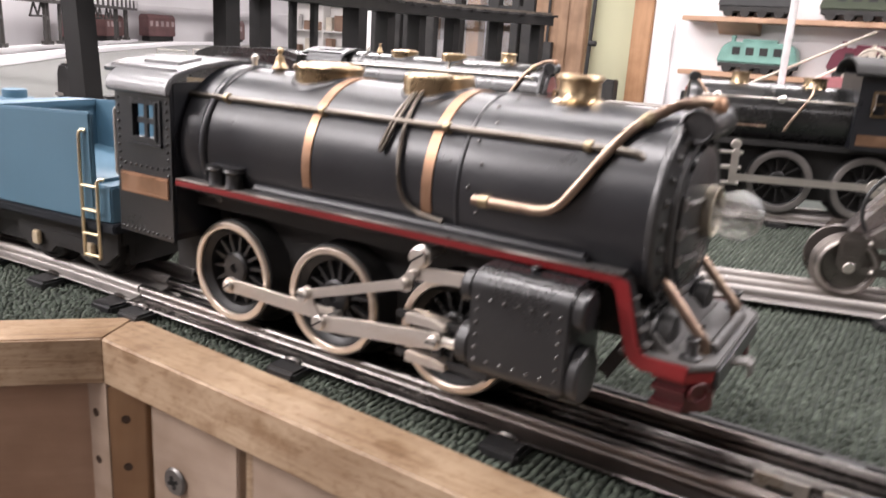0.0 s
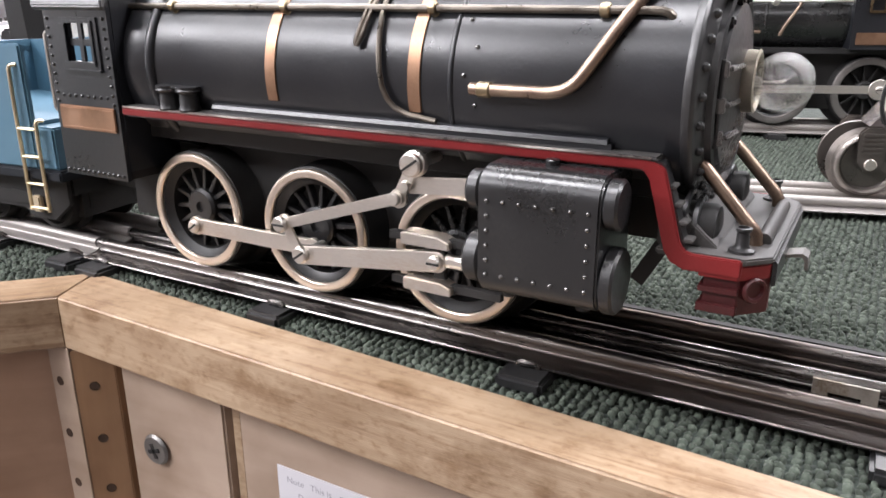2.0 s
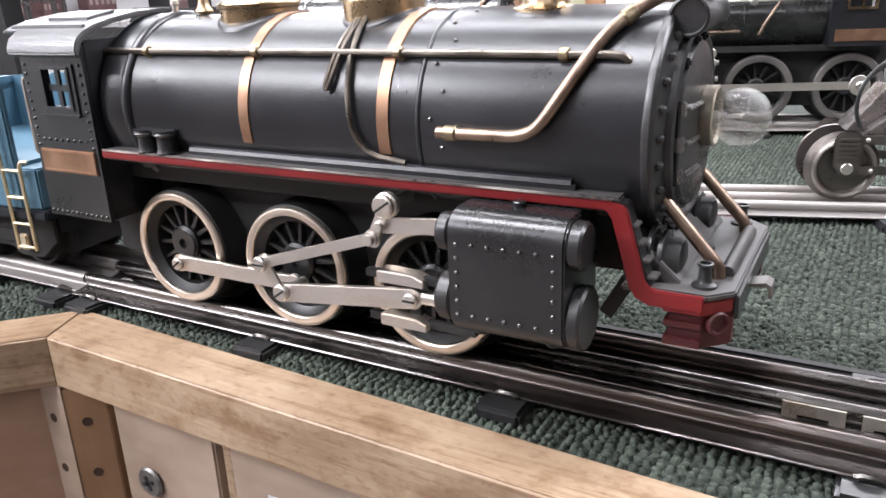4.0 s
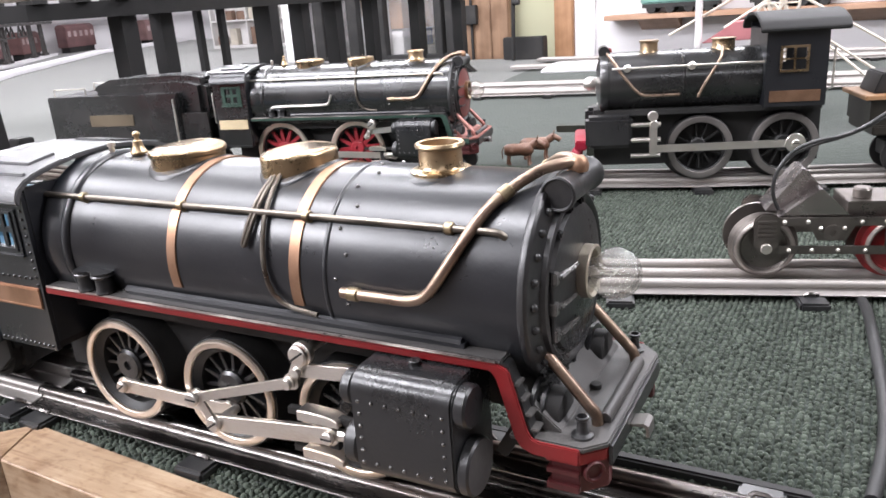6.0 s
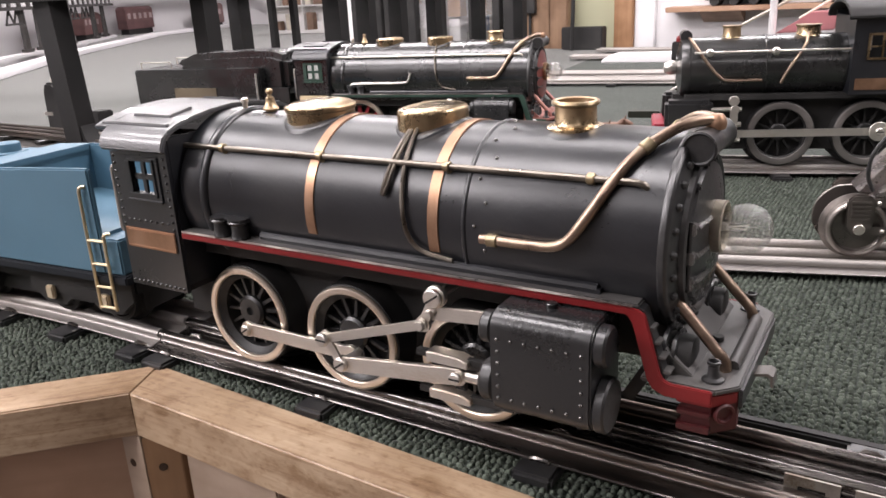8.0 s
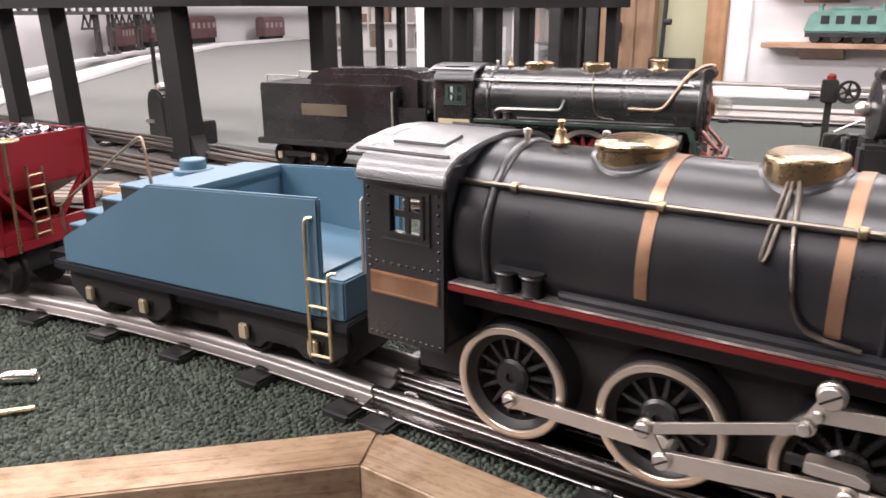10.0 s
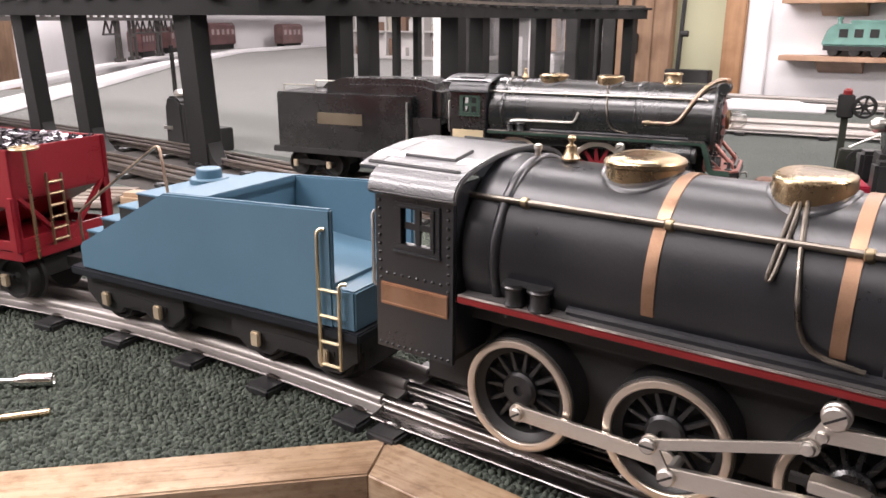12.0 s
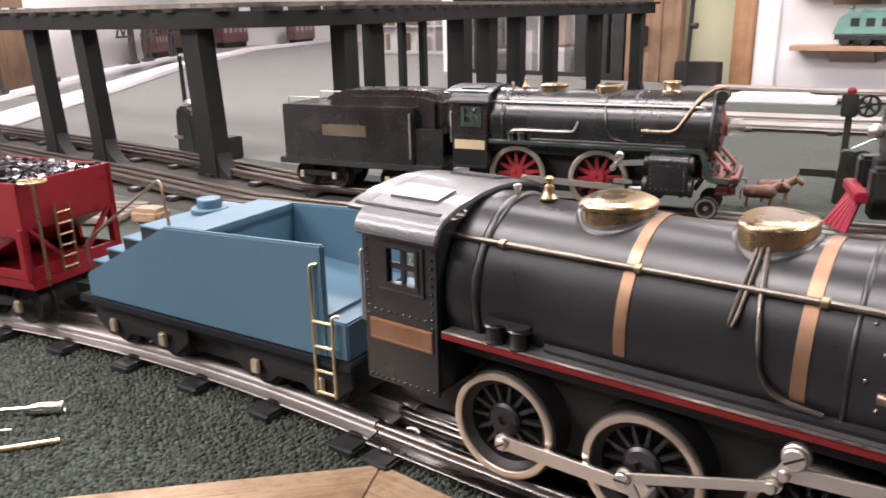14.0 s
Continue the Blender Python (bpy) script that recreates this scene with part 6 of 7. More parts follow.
lone("platform_canopy", bm, PLASTER, "long white tinplate platform canopy between tracks", "canopy", bevel=0.04, x=-7.6, y=23.4, turn=9, z=0.0)


# ---- the elevated railway ----
def trestle_post(parent, x, y, w, d, turn=0.0, foot=True, lean=0.0):
    bm = B()
    box(bm, (-w / 2, -d / 2, 0.0), (w / 2, d / 2, 2.97))
    for v in bm.verts:
        if v.co.z < 0.1:
            v.co.x += lean * 0.8
            v.co.y += lean * 0.6
    if foot:
        lx, ly = lean * 0.8, lean * 0.6
        prism(bm, [(lx + a, b) for a, b in ((-w / 2 - 0.2, 0.0), (-w / 2 - 0.06, 0.18), (-w / 2, 0.5), (w / 2, 0.5), (w / 2 + 0.1, 0.22), (w / 2 + 0.4, 0.0))], "xz", ly - d / 2 + 0.03, ly + d / 2 - 0.03)
    ob = part("post", bm, paint("black_stained_timber", (0.011, 0.0105, 0.0105), 0.6, wear=(0.02, 0.018, 0.018), spec=0.3) if "black_stained_timber" not in bpy.data.materials else bpy.data.materials["black_stained_timber"], parent)
    ob.matrix_basis = pose(x * U, y * U, 0, 0, 0, turn)
    return ob


def elevated_railway():
    E_ = thing("elevated_railway", "black timber trestle carrying a model railway", "trestle")
    for x, y, w, d in ((-21.9, 5.3, 0.5, 0.4), (-18.45, 5.4, 0.46, 0.36), (-16.5, 5.5, 0.46, 0.36), (-12.65, 5.65, 0.52, 0.4), (-11.0, 8.1, 0.4, 0.4), (-11.6, 9.7, 0.36, 0.36), (-12.4, 14.3, 0.6, 0.4), (-13.0, 16.6, 0.5, 0.4), (-13.0, 18.4, 0.5, 0.4), (-12.7, 20.2, 0.4, 0.4), (-12.0, 22.2, 0.4, 0.4), (-11.1, 23.9, 0.4, 0.4)):
        trestle_post(E_, x, y, w, d, lean=0.12 if x < -12.5 and y < 6 else 0.0)
    for x, y in ((-12.05, 11.3), (-11.85, 11.9)):
        trestle_post(E_, x, y, 0.16, 0.16, foot=False)
    dark = bpy.data.materials["black_stained_timber"]
    path = [(-30, 5.0), (-21.9, 5.3), (-12.6, 5.65), (-11.6, 6.4), (-11.0, 8.1), (-11.6, 10.5), (-12.6, 14.5), (-13.0, 17.5), (-12.4, 21), (-10.9, 24.2)]
    bm = B()
    sweep(bm, path, [(-0.42, 2.95), (0.42, 2.95), (0.42, 3.26), (-0.42, 3.26)])
    part("deck_beam", bm, dark, E_)
    for off in (-0.285, 0.285):
        bm = B()
        sweep(bm, path, [(off - 0.04, 3.33), (off + 0.04, 3.33), (off + 0.03, 3.42), (off - 0.03, 3.42)])
        part("rail", bm, WIRE, E_)
    for i in range(60):
        x, y, a = along(path, 0.4 + 0.8 * i)
        bm = B()
        box(bm, (-0.14, -0.5, 3.26), (0.14, 0.5, 3.335))
        t = part("tie", bm, SOOT, E_)
        t.matrix_basis = pose(x * U, y * U, 0, 0, 0, a)
    return E_


elevated_railway()


def lamp_standard(x, y):
    S = thing("signal_lamp", "black toy signal lamp with a bright top and thin mast", "signal", x, y)
    bm = B()
    prism(bm, [(-0.34, 0.0), (0.34, 0.0), (0.3, 0.75), (0.26, 1.05), (0.1, 1.18), (-0.2, 1.18), (-0.3, 0.95)], "xz", -0.25, 0.25)
    part("base", bm, SOOT, S, bevel=0.05)
    bm = B()
    tube(bm, [(-0.25, 0.05, 1.1), (-0.27, 0.05, 2.3)], 0.05, 8)
    part("mast", bm, SOOT, S)
    bm = B()
    lathe(bm, (-0.02, 0, 1.18), (0, 0, 1), [(0.15, 0), (0.15, 0.06), (0.1, 0.13), (0, 0.15)], 16)
    part("lamp_cap", bm, STEEL, S, "bright metal cap")
    bm = B()
    box(bm, (-0.36, -0.27, 0.42), (-0.05, -0.25, 0.5))
    part("clip", bm, STEEL, S)
    return S


lamp_standard(-15.0, 7.0)
bm = B()
box(bm, (-0.19, -0.2, 0), (0.19, 0.2, 0.52))
lone("relay_box", bm, SOOT, "small black relay box beside the trestle", "box", bevel=0.03, x=-13.9, y=7.2)
bm = B()
box(bm, (-0.28, -0.2, 0.0), (0.28, 0.2, 0.26))
lone("wooden_block", bm, WOOD, "small tan wooden block lying behind the blue tender", "block", bevel=0.07, x=-10.39, y=2.71, turn=20)
G = thing("slatted_board", "pale grooved board lying behind the red hopper wagon", "board", -11.6, 2.4, 0.03, 28)
for k in range(5):
    bm = B()
    box(bm, (-0.75, -0.6 + 0.25 * k, 0), (0.75, -0.6 + 0.25 * k + 0.2, 0.1))
    part("slat", bm, GREY_BOARD, G, bevel=0.02)


def cross_wheel(parent, x, z, r):
    bm = B()
    lathe(bm, (x, -0.05, z), (0.3, -1, 0), [(r * 0.78, 0.0), (r, 0.0), (r, 0.07), (r * 0.78, 0.07), (r * 0.78, 0.0)], 26)
    hoop = part("lamp_hood", bm, SOOT, parent)
    bm = B()
    for t in (0.3, 1.35, 2.4):
        c, sn = math.cos(t) * r * 0.8, math.sin(t) * r * 0.8
        tube(bm, [(x - c, -0.08, z - sn), (x + c, -0.08, z + sn)], 0.022, 6)
    disc(bm, (x, -0.06, z), (0.3, -1, 0), r * 0.3, 0.05, 14)
    part("hood_cross", bm, SOOT, hoop)


def crossing_signal(x, y, turn):
    S = thing("crossing_signal", "slender black crossing signal with a round hood and red cap", "signal", x, y, 0, turn)
    g = paint("olive_black_paint", (0.022, 0.024, 0.017), 0.45)
    bm = B()
    box(bm, (-0.16, -0.16, 0), (0.16, 0.16, 0.12))
    part("base", bm, g, S, bevel=0.02)
    bm = B()
    box(bm, (-0.06, -0.06, 0.12), (0.06, 0.06, 1.18))
    part("post", bm, g, S)
    bm = B()
    box(bm, (-0.15, -0.11, 1.16), (0.13, 0.11, 1.58))
    part("lamp_box", bm, SOOT, S, bevel=0.02)
    cross_wheel(S, 0.29, 1.37, 0.21)
    bm = B()
    lathe(bm, (0, 0, 1.58), (0, 0, 1), [(0.08, 0), (0.08, 0.07), (0.05, 0.11), (0, 0.12)], 16)
    part("cap", bm, RED, S, "red cap")
    return S


def switch_stand(x, y, turn):
    S = thing("switch_stand", "dark olive switch stand with a round hood and side arm", "switch stand", x, y, 0, turn)
    g = bpy.data.materials["olive_black_paint"]
    bm = B()
    prism(bm, [(-0.14, 0.0), (0.17, 0.0), (0.17, 0.88), (-0.08, 0.88)], "xz", -0.13, 0.13)
    part("case", bm, g, S, bevel=0.02)
    bm = B()
    box(bm, (-0.68, -0.05, 0.42), (-0.12, 0.05, 0.54))
    part("side_arm", bm, g, S, bevel=0.01)
    cross_wheel(S, 0.2, 0.7, 0.2)
    bm = B()
    tube(bm, [(0.05, -0.1, 0.92), (0.75, -0.1, 1.3)], 0.018, 6)
    part("stay_wire", bm, STEEL, S)
    return S


crossing_signal(-1.87, 11.9, 12)
switch_stand(-1.5, 9.8, 12)


def cattle(x, y, turn, size):
    """A plain toy figure of cattle: one simple shape."""
    bm = B()
    lathe(bm, (-0.28, 0, 0.30), (1, 0, 0), [(0, 0), (0.08, 0.01), (0.115, 0.06), (0.125, 0.18), (0.118, 0.3), (0.135, 0.42), (0.12, 0.52), (0.06, 0.57), (0, 0.58)], 16)
    for px, py in ((-0.21, -0.07), (-0.19, 0.07), (0.19, -0.07), (0.21, 0.07)):
        tube(bm, [(px, py * 0.8, 0.3), (px + 0.015, py, 0.17), (px, py, 0.08), (px + 0.01, py, 0.0)], 0.026, 7)
        disc(bm, (px + 0.015, py, 0.0), (0, 0, 1), 0.032, 0.03, 8)
    tube(bm, [(0.2, 0, 0.33), (0.3, 0, 0.4), (0.37, 0, 0.44)], 0.075, 10, smooth=1)
    tube(bm, [(0.34, 0, 0.46), (0.42, 0, 0.42), (0.5, 0, 0.36)], 0.052, 10, smooth=1)
    for d in (-1, 1):
        tube(bm, [(0.36, d * 0.04, 0.48), (0.35, d * 0.11, 0.47)], 0.02, 6)
        tube(bm, [(0.37, d * 0.03, 0.5), (0.38, d * 0.06, 0.55)], 0.01, 5)
    tube(bm, [(-0.28, 0, 0.36), (-0.32, 0, 0.28), (-0.31, 0, 0.14)], 0.012, 6)
    ob = lone("cattle_figurine", bm, bpy.data.materials.get("brown_toy_paint") or paint("brown_toy_paint", (0.16, 0.075, 0.045), 0.5, big=60, wear=(0.3, 0.2, 0.15), vary=0.4), "small brown toy cattle figure on the carpet", "figurine", group="toy cattle", x=x, y=y, turn=turn, angle=60)
    ob.scale = (size, size, size)


cattle(-2.55, 8.75, 20, 0.9)
cattle(-2.45, 9.3, 15, 0.9)


def derrick_crane(x, y, turn):
    C = thing("derrick_crane", "toy derrick crane with a pink-red hood and tan stays", "crane", x, y, 0, turn)
    tan = paint("tan_tinplate", (0.6, 0.54, 0.46), 0.45, 0.3)
    white = paint("pale_mast_paint", (0.7, 0.68, 0.68), 0.5)
    bm = B()
    box(bm, (-0.4, -0.4, 0), (2.1, 0.4, 0.8))
    part("base", bm, SOOT, C, bevel=0.03)
    bm = B()
    tube(bm, [(0, 0, 0.8), (0, 0, 4.4)], 0.075, 8)
    part("mast", bm, white, C)
    for xu in (1.38, 1.78):
        bm = B()
        tube(bm, [(xu, 0.1, 0.8), (1.6, 0.1, 2.7)], 0.04, 6)
        part("upright", bm, tan, C)
    bm = B()
    prism(bm, [(0.1, 1.60), (1.2, 1.66), (1.27, 2.03), (0.75, 2.0)], "xz", -0.3, 0.3)
    part("jib_hood", bm, paint("dusty_pink_tinplate", (0.38, 0.14, 0.15), 0.55), C, "dusty pink-red hood", bevel=0.02)
    for a, b in (((-0.6, 0, 1.77), (1.6, 0, 2.94)), ((0.5, 0.1, 1.87), (1.7, 0.1, 2.63)), ((1.62, -0.1, 2.62), (5.0, -0.1, 0.57)), ((1.68, -0.2, 2.18), (4.1, -0.2, 0.09)), ((1.7, 0.2, 2.08), (4.3, 0.2, 0.29))):
        bm = B()
        tube(bm, [a, b], 0.03, 6)
        part("stay", bm, tan, C)
    for cx, cz, r in ((1.64, 2.32, 0.28), (1.36, 2.12, 0.2)):
        bm = B()
        tube(bm, [(cx + r * math.cos(t), -0.25, cz + r * math.sin(t)) for t in np.linspace(0, 2 * math.pi, 25)], 0.032, 6)
        for t in np.linspace(0, 2 * math.pi, 6, endpoint=False):
            tube(bm, [(cx, -0.25, cz), (cx + r * math.cos(t), -0.25, cz + r * math.sin(t))], 0.02, 5)
        tube(bm, [(cx, -0.27, cz), (cx, 0.12, cz)], 0.04, 8)
        part("hoist_wheel", bm, tan, C)
    return C


derrick_crane(-0.46, 13.7, 0)


# ---- shelves on the white wall ----
def wall_shelf(x0, x1, z, label):
    S = thing("wall_shelf", label, "shelf", x0, 30, z, group="model shelves")
    bm = B()
    box(bm, (0, -1.25, 0), (x1 - x0, 0, 0.2))
    part("board", bm, WOOD_BROWN, S, bevel=0.02)
    for k in range(3):
        xb = 1.3 + k * (x1 - x0 - 2) / 2.5
        bm = B()
        prism(bm, [(-1.0, 0), (0, 0), (0, -0.45), (-0.12, -0.45)], "yz", xb, xb + 1.6)
        part("bracket", bm, WOOD_BROWN, S)
    return S


wall_shelf(-6.9, 14, 1.42, "pine wall shelf carrying model locomotives")
wall_shelf(-7.0, 14, 3.55, "upper pine wall shelf carrying dark model wagons")


def box_locomotive(x, y, z, col, label, length=3.3):
    L = thing("electric_locomotive", label, "locomotive", x, y, z, group="models on the wall shelves")
    m = paint("enamel_" + label.split()[0], col, 0.4)
    bm = B()
    prism(bm, [(0.1, 0.38), (0.28, 1.0), (0.55, 1.2), (length - 0.55, 1.2), (length - 0.28, 1.0), (length - 0.1, 0.38)], "xz", -0.5, 0.5)
    b = part("body", bm, m, L, bevel=0.06)
    bm = B()
    box(bm, (1.0, -0.3, 1.2), (length - 1.0, 0.3, 1.32))
    part("roof_vent", bm, m, b, bevel=0.03)
    for xx in (0.6, length - 0.6):
        bm = B()
        lathe(bm, (xx, 0, 1.2), (0, 0, 1), [(0.09, 0), (0.08, 0.14), (0.12, 0.16), (0.1, 0.24), (0, 0.25)], 12)
        part("roof_lamp", bm, m, b)
    for k in range(4):
        bm = B()
        box(bm, (0.7 + 0.52 * k, -0.515, 0.7), (1.0 + 0.52 * k, -0.5, 1.0))
        part("window", bm, SOOT, b)
    bm = B()
    box(bm, (0.2, -0.48, 0.22), (length - 0.2, 0.48, 0.38))
    part("underframe", bm, SOOT, L)
    for k in range(4):
        for s in (-1, 1):
            bm = B()
            disc(bm, (0.55 + (length - 1.1) * k / 3, s * 0.36, 0.19), (0, s, 0), 0.19, 0.1, 18)
            part("wheel", bm, SOOT, L)
    return L


box_locomotive(-5.55, 29.3, 1.62, (0.15, 0.29, 0.25), "green tinplate electric locomotive on the wall shelf")
box_locomotive(-1.5, 29.3, 1.62, (0.11, 0.02, 0.035), "maroon tinplate electric locomotive on the wall shelf")
box_locomotive(3.0, 29.3, 1.62, (0.05, 0.06, 0.06), "grey tinplate electric locomotive on the wall shelf")
for k, col in enumerate(((0.03, 0.03, 0.03), (0.04, 0.05, 0.03), (0.06, 0.02, 0.02), (0.03, 0.05, 0.04))):
    box_locomotive(-5.8 + 3.7 * k, 29.3, 3.75, col, ("black", "olive", "brown", "slate")[k] + " tinplate model on the upper wall shelf", 3.0)

# a floor stand and a dark box in the doorway
bm = B()
tube(bm, [(0, 0, 0), (0.15, 0, 5.0)], 0.09, 8)
disc(bm, (0.08, -0.05, 2.4), (1, 0, 0), 0.12, 0.3, 10)
lone("signal_pole", bm, SOOT, "thin black pole standing by the doorway", "pole", x=-10.6, y=27.9)
bm = B()
box(bm, (-0.9, -0.3, 0.0), (0.95, 0.3, 0.95))
lone("dark_case", bm, SOOT, "low dark case in the doorway", "case", bevel=0.04, x=-10.35, y=28.6)


# ---- the far layout ----
def far_strip():
    path = [(-21.2, 3.0), (-27.4, 9.7), (-32.4, 15.3), (-42.2, 25.8), (-48.2, 33.4), (-57, 44.5), (-62.5, 60)]
    bm = B()
    sweep(bm, path, [(-0.5, 0.004), (0.5, 0.004), (0.5, 0.3), (-0.5, 0.3)])
    lone("layout_edge", bm, PLASTER, "raised white edge along the far table", "trim", kind="structure", bevel=0.04)
    mid = [(x - 2.75, y - 2.4) for x, y in path[1:5]] + [(-62.5, 44.0)]
    bm = B()
    sweep(bm, mid, [(-0.4, 0.01), (0.4, 0.01), (0.4, 0.2), (-0.4, 0.2)])
    lone("far_roadbed", bm, PLASTER, "pale roadbed of the far railway", "roadbed", kind="structure")
    E_ = thing("far_trestle", "dark model trestle with crossed bracing by the wall", "trestle")
    gp = paint("dark_grey_tinplate", (0.05, 0.045, 0.042), 0.5)
    for reach, wide in ((5, 0.3), (11, 0.3), (17.5, 0.3), (25.2, 0.3), (28.0, 0.55), (34.5, 0.55), (42.3, 0.4), (46.0, 0.4)):
        x, y, a = along(mid, reach)
        bm = B()
        for d in (-1, 1):
            tube(bm, [(d * wide, 0, 0.2), (d * wide * 0.75, 0, 2.85)], 0.12, 6)
            box(bm, (d * wide - 0.25, -0.2, 0.2), (d * wide + 0.25, 0.2, 0.42))
        box(bm, (-wide, -0.1, 1.75), (wide, 0.1, 1.95))
        p = part("bent", bm, gp, E_)
        p.matrix_basis = pose(x * U, y * U, 0, 0, 0, a)
    for reach in (22.6, 28.6, 31.4, 35.2, 38.6):
        x, y, a = along(mid, reach)
        bm = B()
        for k in range(2):
            tube(bm, [(0.1 + k * 1.2, 0, 2.0), (0.7 + k * 1.2, 0, 2.8), (1.3 + k * 1.2, 0, 2.0)], 0.07, 5)
        tube(bm, [(0.0, 0, 1.98), (2.6, 0, 1.98)], 0.07, 5)
        p = part("girder", bm, gp, E_)
        p.matrix_basis = pose(x * U, y * U, 0, 0, 0, a)
    bm = B()
    sweep(bm, mid, [(-0.45, 2.8), (0.45, 2.8), (0.45, 3.0), (-0.45, 3.0)])
    part("deck_beam", bm, gp, E_)
    for i in range(64):
        x, y, a = along(mid, 0.6 + 0.78 * i)
        bm = B()
        box(bm, (-0.17, -0.5, 3.0), (0.17, 0.5, 3.65))
        p = part("tie", bm, PLASTER if i % 2 else gp, E_)
        p.matrix_basis = pose(x * U, y * U, 0, 0, 0, a)
    # the bright shelf edge over the coaches
    bm = B()
    sweep(bm, [(-65.6, 45.5), (-63.4, 54), (-61.2, 62), (-50, 65.5), (-38, 66)], [(-0.6, 3.35), (0.9, 3.35), (0.9, 3.55), (-0.6, 3.55)])
    lone("display_shelf", bm, PLASTER, "long white shelf above the faded coaches", "shelf", kind="structure", bevel=0.03)

far_strip()


def far_coach(x, y, turn, col, length, h, label):
    C = thing("model_coach", label, "coach", x, y, 0.0, turn, group="far model coaches")
    m = paint("coach_" + label.split()[0], col, 0.55)
    bm = B()
    prism(bm, [(-0.55, 0.5), (0.55, 0.5), (0.55, h - 0.25), (0.3, h), (-0.3, h), (-0.55, h - 0.25)], "yz", 0, length)
    part("body", bm, m, C, bevel=0.05)
    bm = B()
    box(bm, (0.3, -0.45, 0.0), (length - 0.3, 0.45, 0.5))
    part("underframe", bm, SOOT, C)
    rose = bpy.data.materials.get("rosy_coach_window") or paint("rosy_coach_window", (0.42, 0.33, 0.32), 0.5)
    for d in (-1, 1):
        for k in range(int(length / 0.9)):
            bm = B()
            box(bm, (0.3 + 0.9 * k, d * 0.55, h * 0.56), (0.75 + 0.9 * k, d * 0.565, h * 0.76))
            part("window", bm, rose, C)


for cx, cy, turn, col, ln, h, lb in (
    (-53.5, 31.5, 131, (0.16, 0.07, 0.07), 4.2, 2.2, "dull red tinplate model coach by the far wall"),
    (-59.6, 38.5, 124, (0.17, 0.085, 0.08), 4.2, 2.3, "brownish tinplate model coach by the far wall"),
    (-64.4, 46.6, 108, (0.17, 0.09, 0.09), 4.6, 2.6, "maroon faded tinplate model coach by the far wall"),
    (-62.6, 54.6, 104, (0.2, 0.12, 0.115), 4.0, 2.5, "faded pink tinplate model coach by the far wall"),
):
    far_coach(cx, cy, turn, col, ln, h, lb)

# an orange-brown door in the far wall
bm = B()
box(bm, (0, -0.1, FLOOR), (7.3, 0.15, 7.0))
lone("door_2", bm, WOOD_DARK, "orange-brown wooden door in the far wall", "door", kind="structure", x=-39.6, y=12.4, turn=131)


# ---- loose things on the carpet ----
def nut_driver():
    D = thing("nut_driver", "chromed socket driver lying on the green carpet", "tool", -5.44, -1.44, 0.075, 222)
    chrome = paint("chromed_steel", (0.75, 0.74, 0.72), 0.18, 1.0)
    bm = B()
    lathe(bm, (0, 0, 0), (1, 0, 0), [(0.0, 0.03), (0.035, 0.03), (0.045, 0.0), (0.055, 0.0), (0.058, 0.01), (0.058, 0.24), (0.05, 0.255), (0.03, 0.262), (0.03, 0.3)], 20)
    part("socket", bm, chrome, D)
    bm = B()
    tube(bm, [(0.25, 0, 0), (1.1, 0, 0)], 0.022, 10)
    part("shaft", bm, chrome, D)
    bm = B()
    lathe(bm, (1.1, 0, 0), (1, 0, 0), [(0.0, 0), (0.04, 0), (0.055, 0.05), (0.055, 0.8), (0.04, 0.9), (0, 0.9)], 16)
    part("handle", bm, paint("amber_handle", (0.35, 0.12, 0.02), 0.3), D)


nut_driver()
bm = B()
tube(bm, [(0, 0, 0), (1.2, 0, 0)], 0.028, 10)
lone("brass_rod", bm, BRASS, "thin brass rod lying on the carpet", "rod", x=-4.99, y=-1.72, z=0.045, turn=233)
bm = B()
tube(bm, [(0, 0, 0), (0.12, 0, 0), (1.0, 0, 0)], 0.012, 8)
lone("pin_punch", bm, STEEL, "thin steel punch lying on the carpet", "tool", x=-5.49, y=-1.86, z=0.04, turn=226)


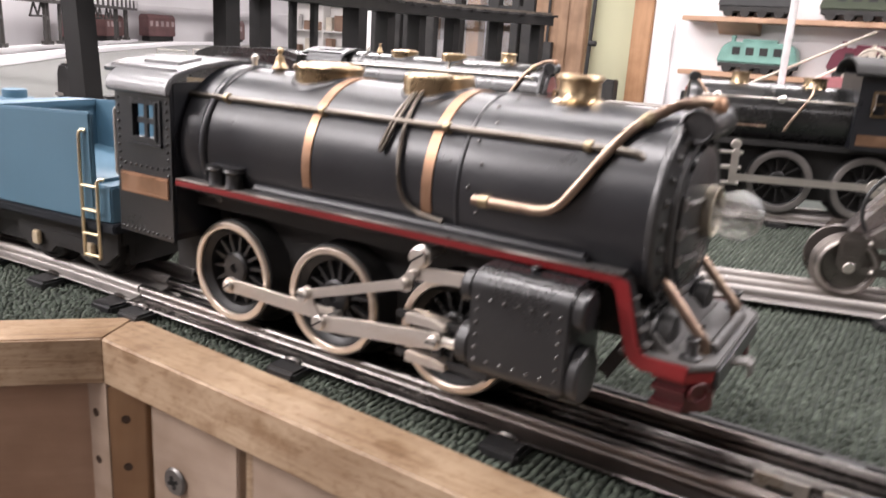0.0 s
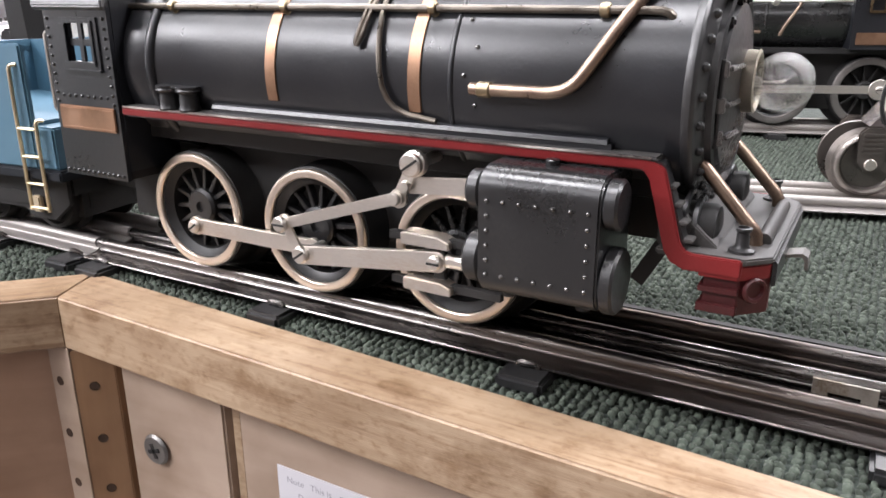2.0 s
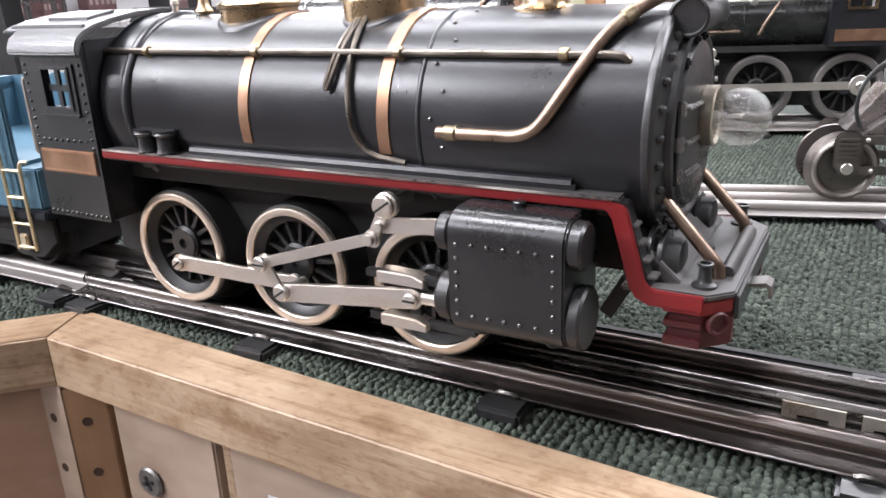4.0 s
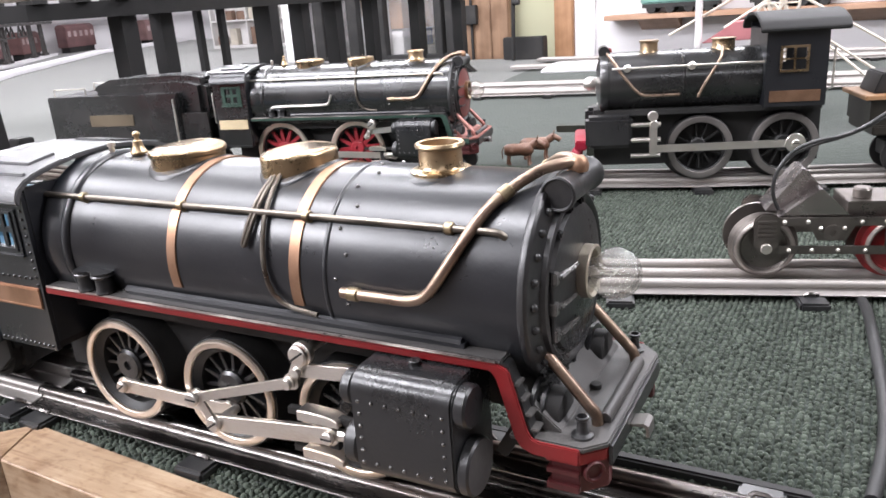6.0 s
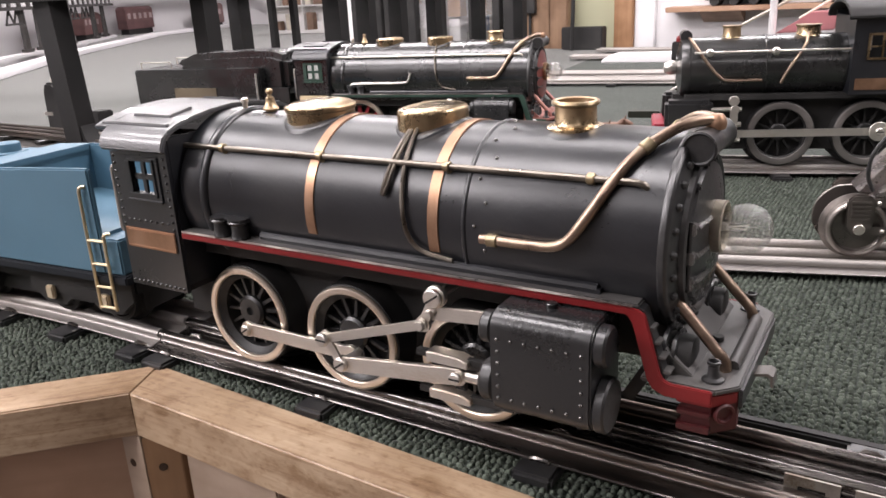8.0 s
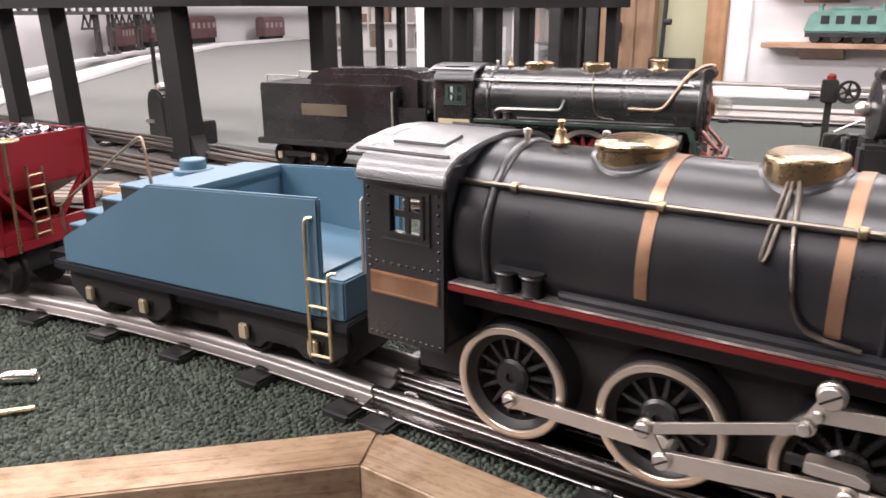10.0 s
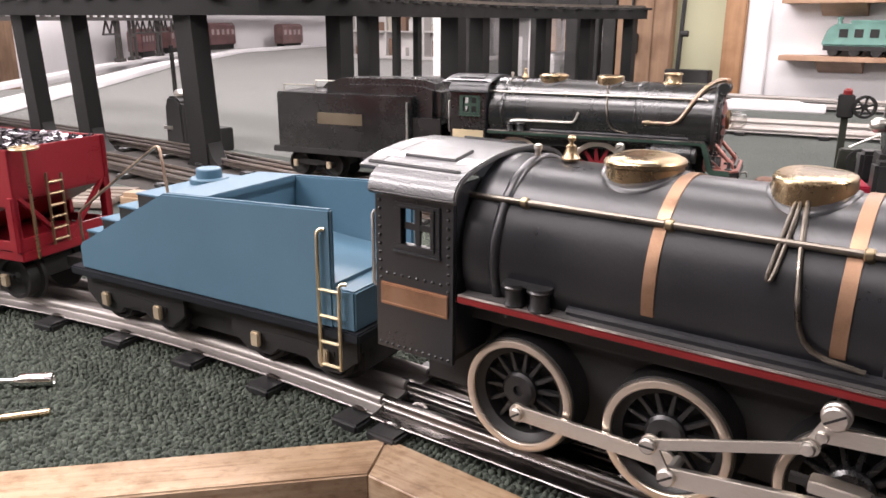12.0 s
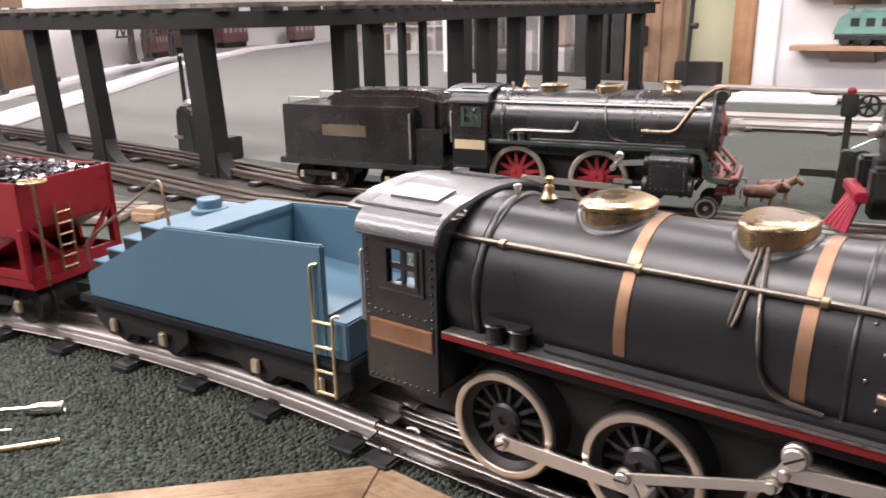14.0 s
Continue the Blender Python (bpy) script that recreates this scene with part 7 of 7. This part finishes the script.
bm = B()
tube(bm, [(2.78, 3.9, 0.05), (2.84, 3.6, 0.045), (2.88, 3.1, 0.045), (2.92, 2.5, 0.045), (2.95, 1.95, 0.045), (2.95, 1.45, 0.045), (2.91, 1.02, 0.045), (2.87, 0.72, 0.045)], 0.045, 10, smooth=2)
lone("black_hose", bm, bpy.data.materials["black_rubber"], "black rubber hose lying across the carpet", "hose", angle=60)


# ---- the paper note under the rail ----
def writing(text, size, x, z, parent):
    cu = bpy.data.curves.new("writing", "FONT")
    cu.body, cu.size = text, size * U
    ob = bpy.data.objects.new("writing", cu)
    scene.collection.objects.link(ob)
    me = bpy.data.meshes.new_from_object(ob)
    bpy.data.objects.remove(ob)
    me.materials.append(bpy.data.materials["printed_ink"])
    w = new("writing", me)
    w.matrix_basis = pose(x * U, -0.0125 * U, z * U, 90, 0, 0)
    w.parent = parent


def paper_note():
    N = thing("paper_note", "white printed paper note taped to the pine panel", "note", -0.87, -0.78, -0.79)
    paint("printed_ink", (0.34, 0.33, 0.38), 0.8)
    bm = B()
    box(bm, (0, -0.012, -1.5), (2.1, -0.004, 0))
    part("sheet", bm, paint("white_paper", (0.66, 0.65, 0.69), 0.8, vary=0.03), N)
    writing("Note", 0.062, 0.07, -0.1, N)
    writing("This is", 0.062, 0.25, -0.1, N)
    writing("Do not", 0.062, 0.15, -0.2, N)
    for x0, x1, z in ((0.47, 0.72, -0.095), (0.38, 0.7, -0.195), (0.16, 0.6, -0.29), (0.16, 0.75, -0.39), (0.16, 0.5, -0.49)):
        bm = B()
        box(bm, (x0, -0.0135, z), (x1, -0.012, z + 0.03))
        part("text_bar", bm, bpy.data.materials["printed_ink"], N)


paper_note()

# ---- unseen boxes added as fittings over the lamps ----
for lx, ly, lw, lh, watts in LAMPS:
    bm = B()
    box(bm, (-lw / 2 - 0.2, -lh / 2 - 0.2, CEILING - 0.6), (lw / 2 + 0.2, lh / 2 + 0.2, CEILING))
    lone("added_light_fitting", bm, PLASTER, "unseen white box added as a ceiling light fitting", "ceiling light", group="ceiling lights", bevel=0.05, x=lx, y=ly)
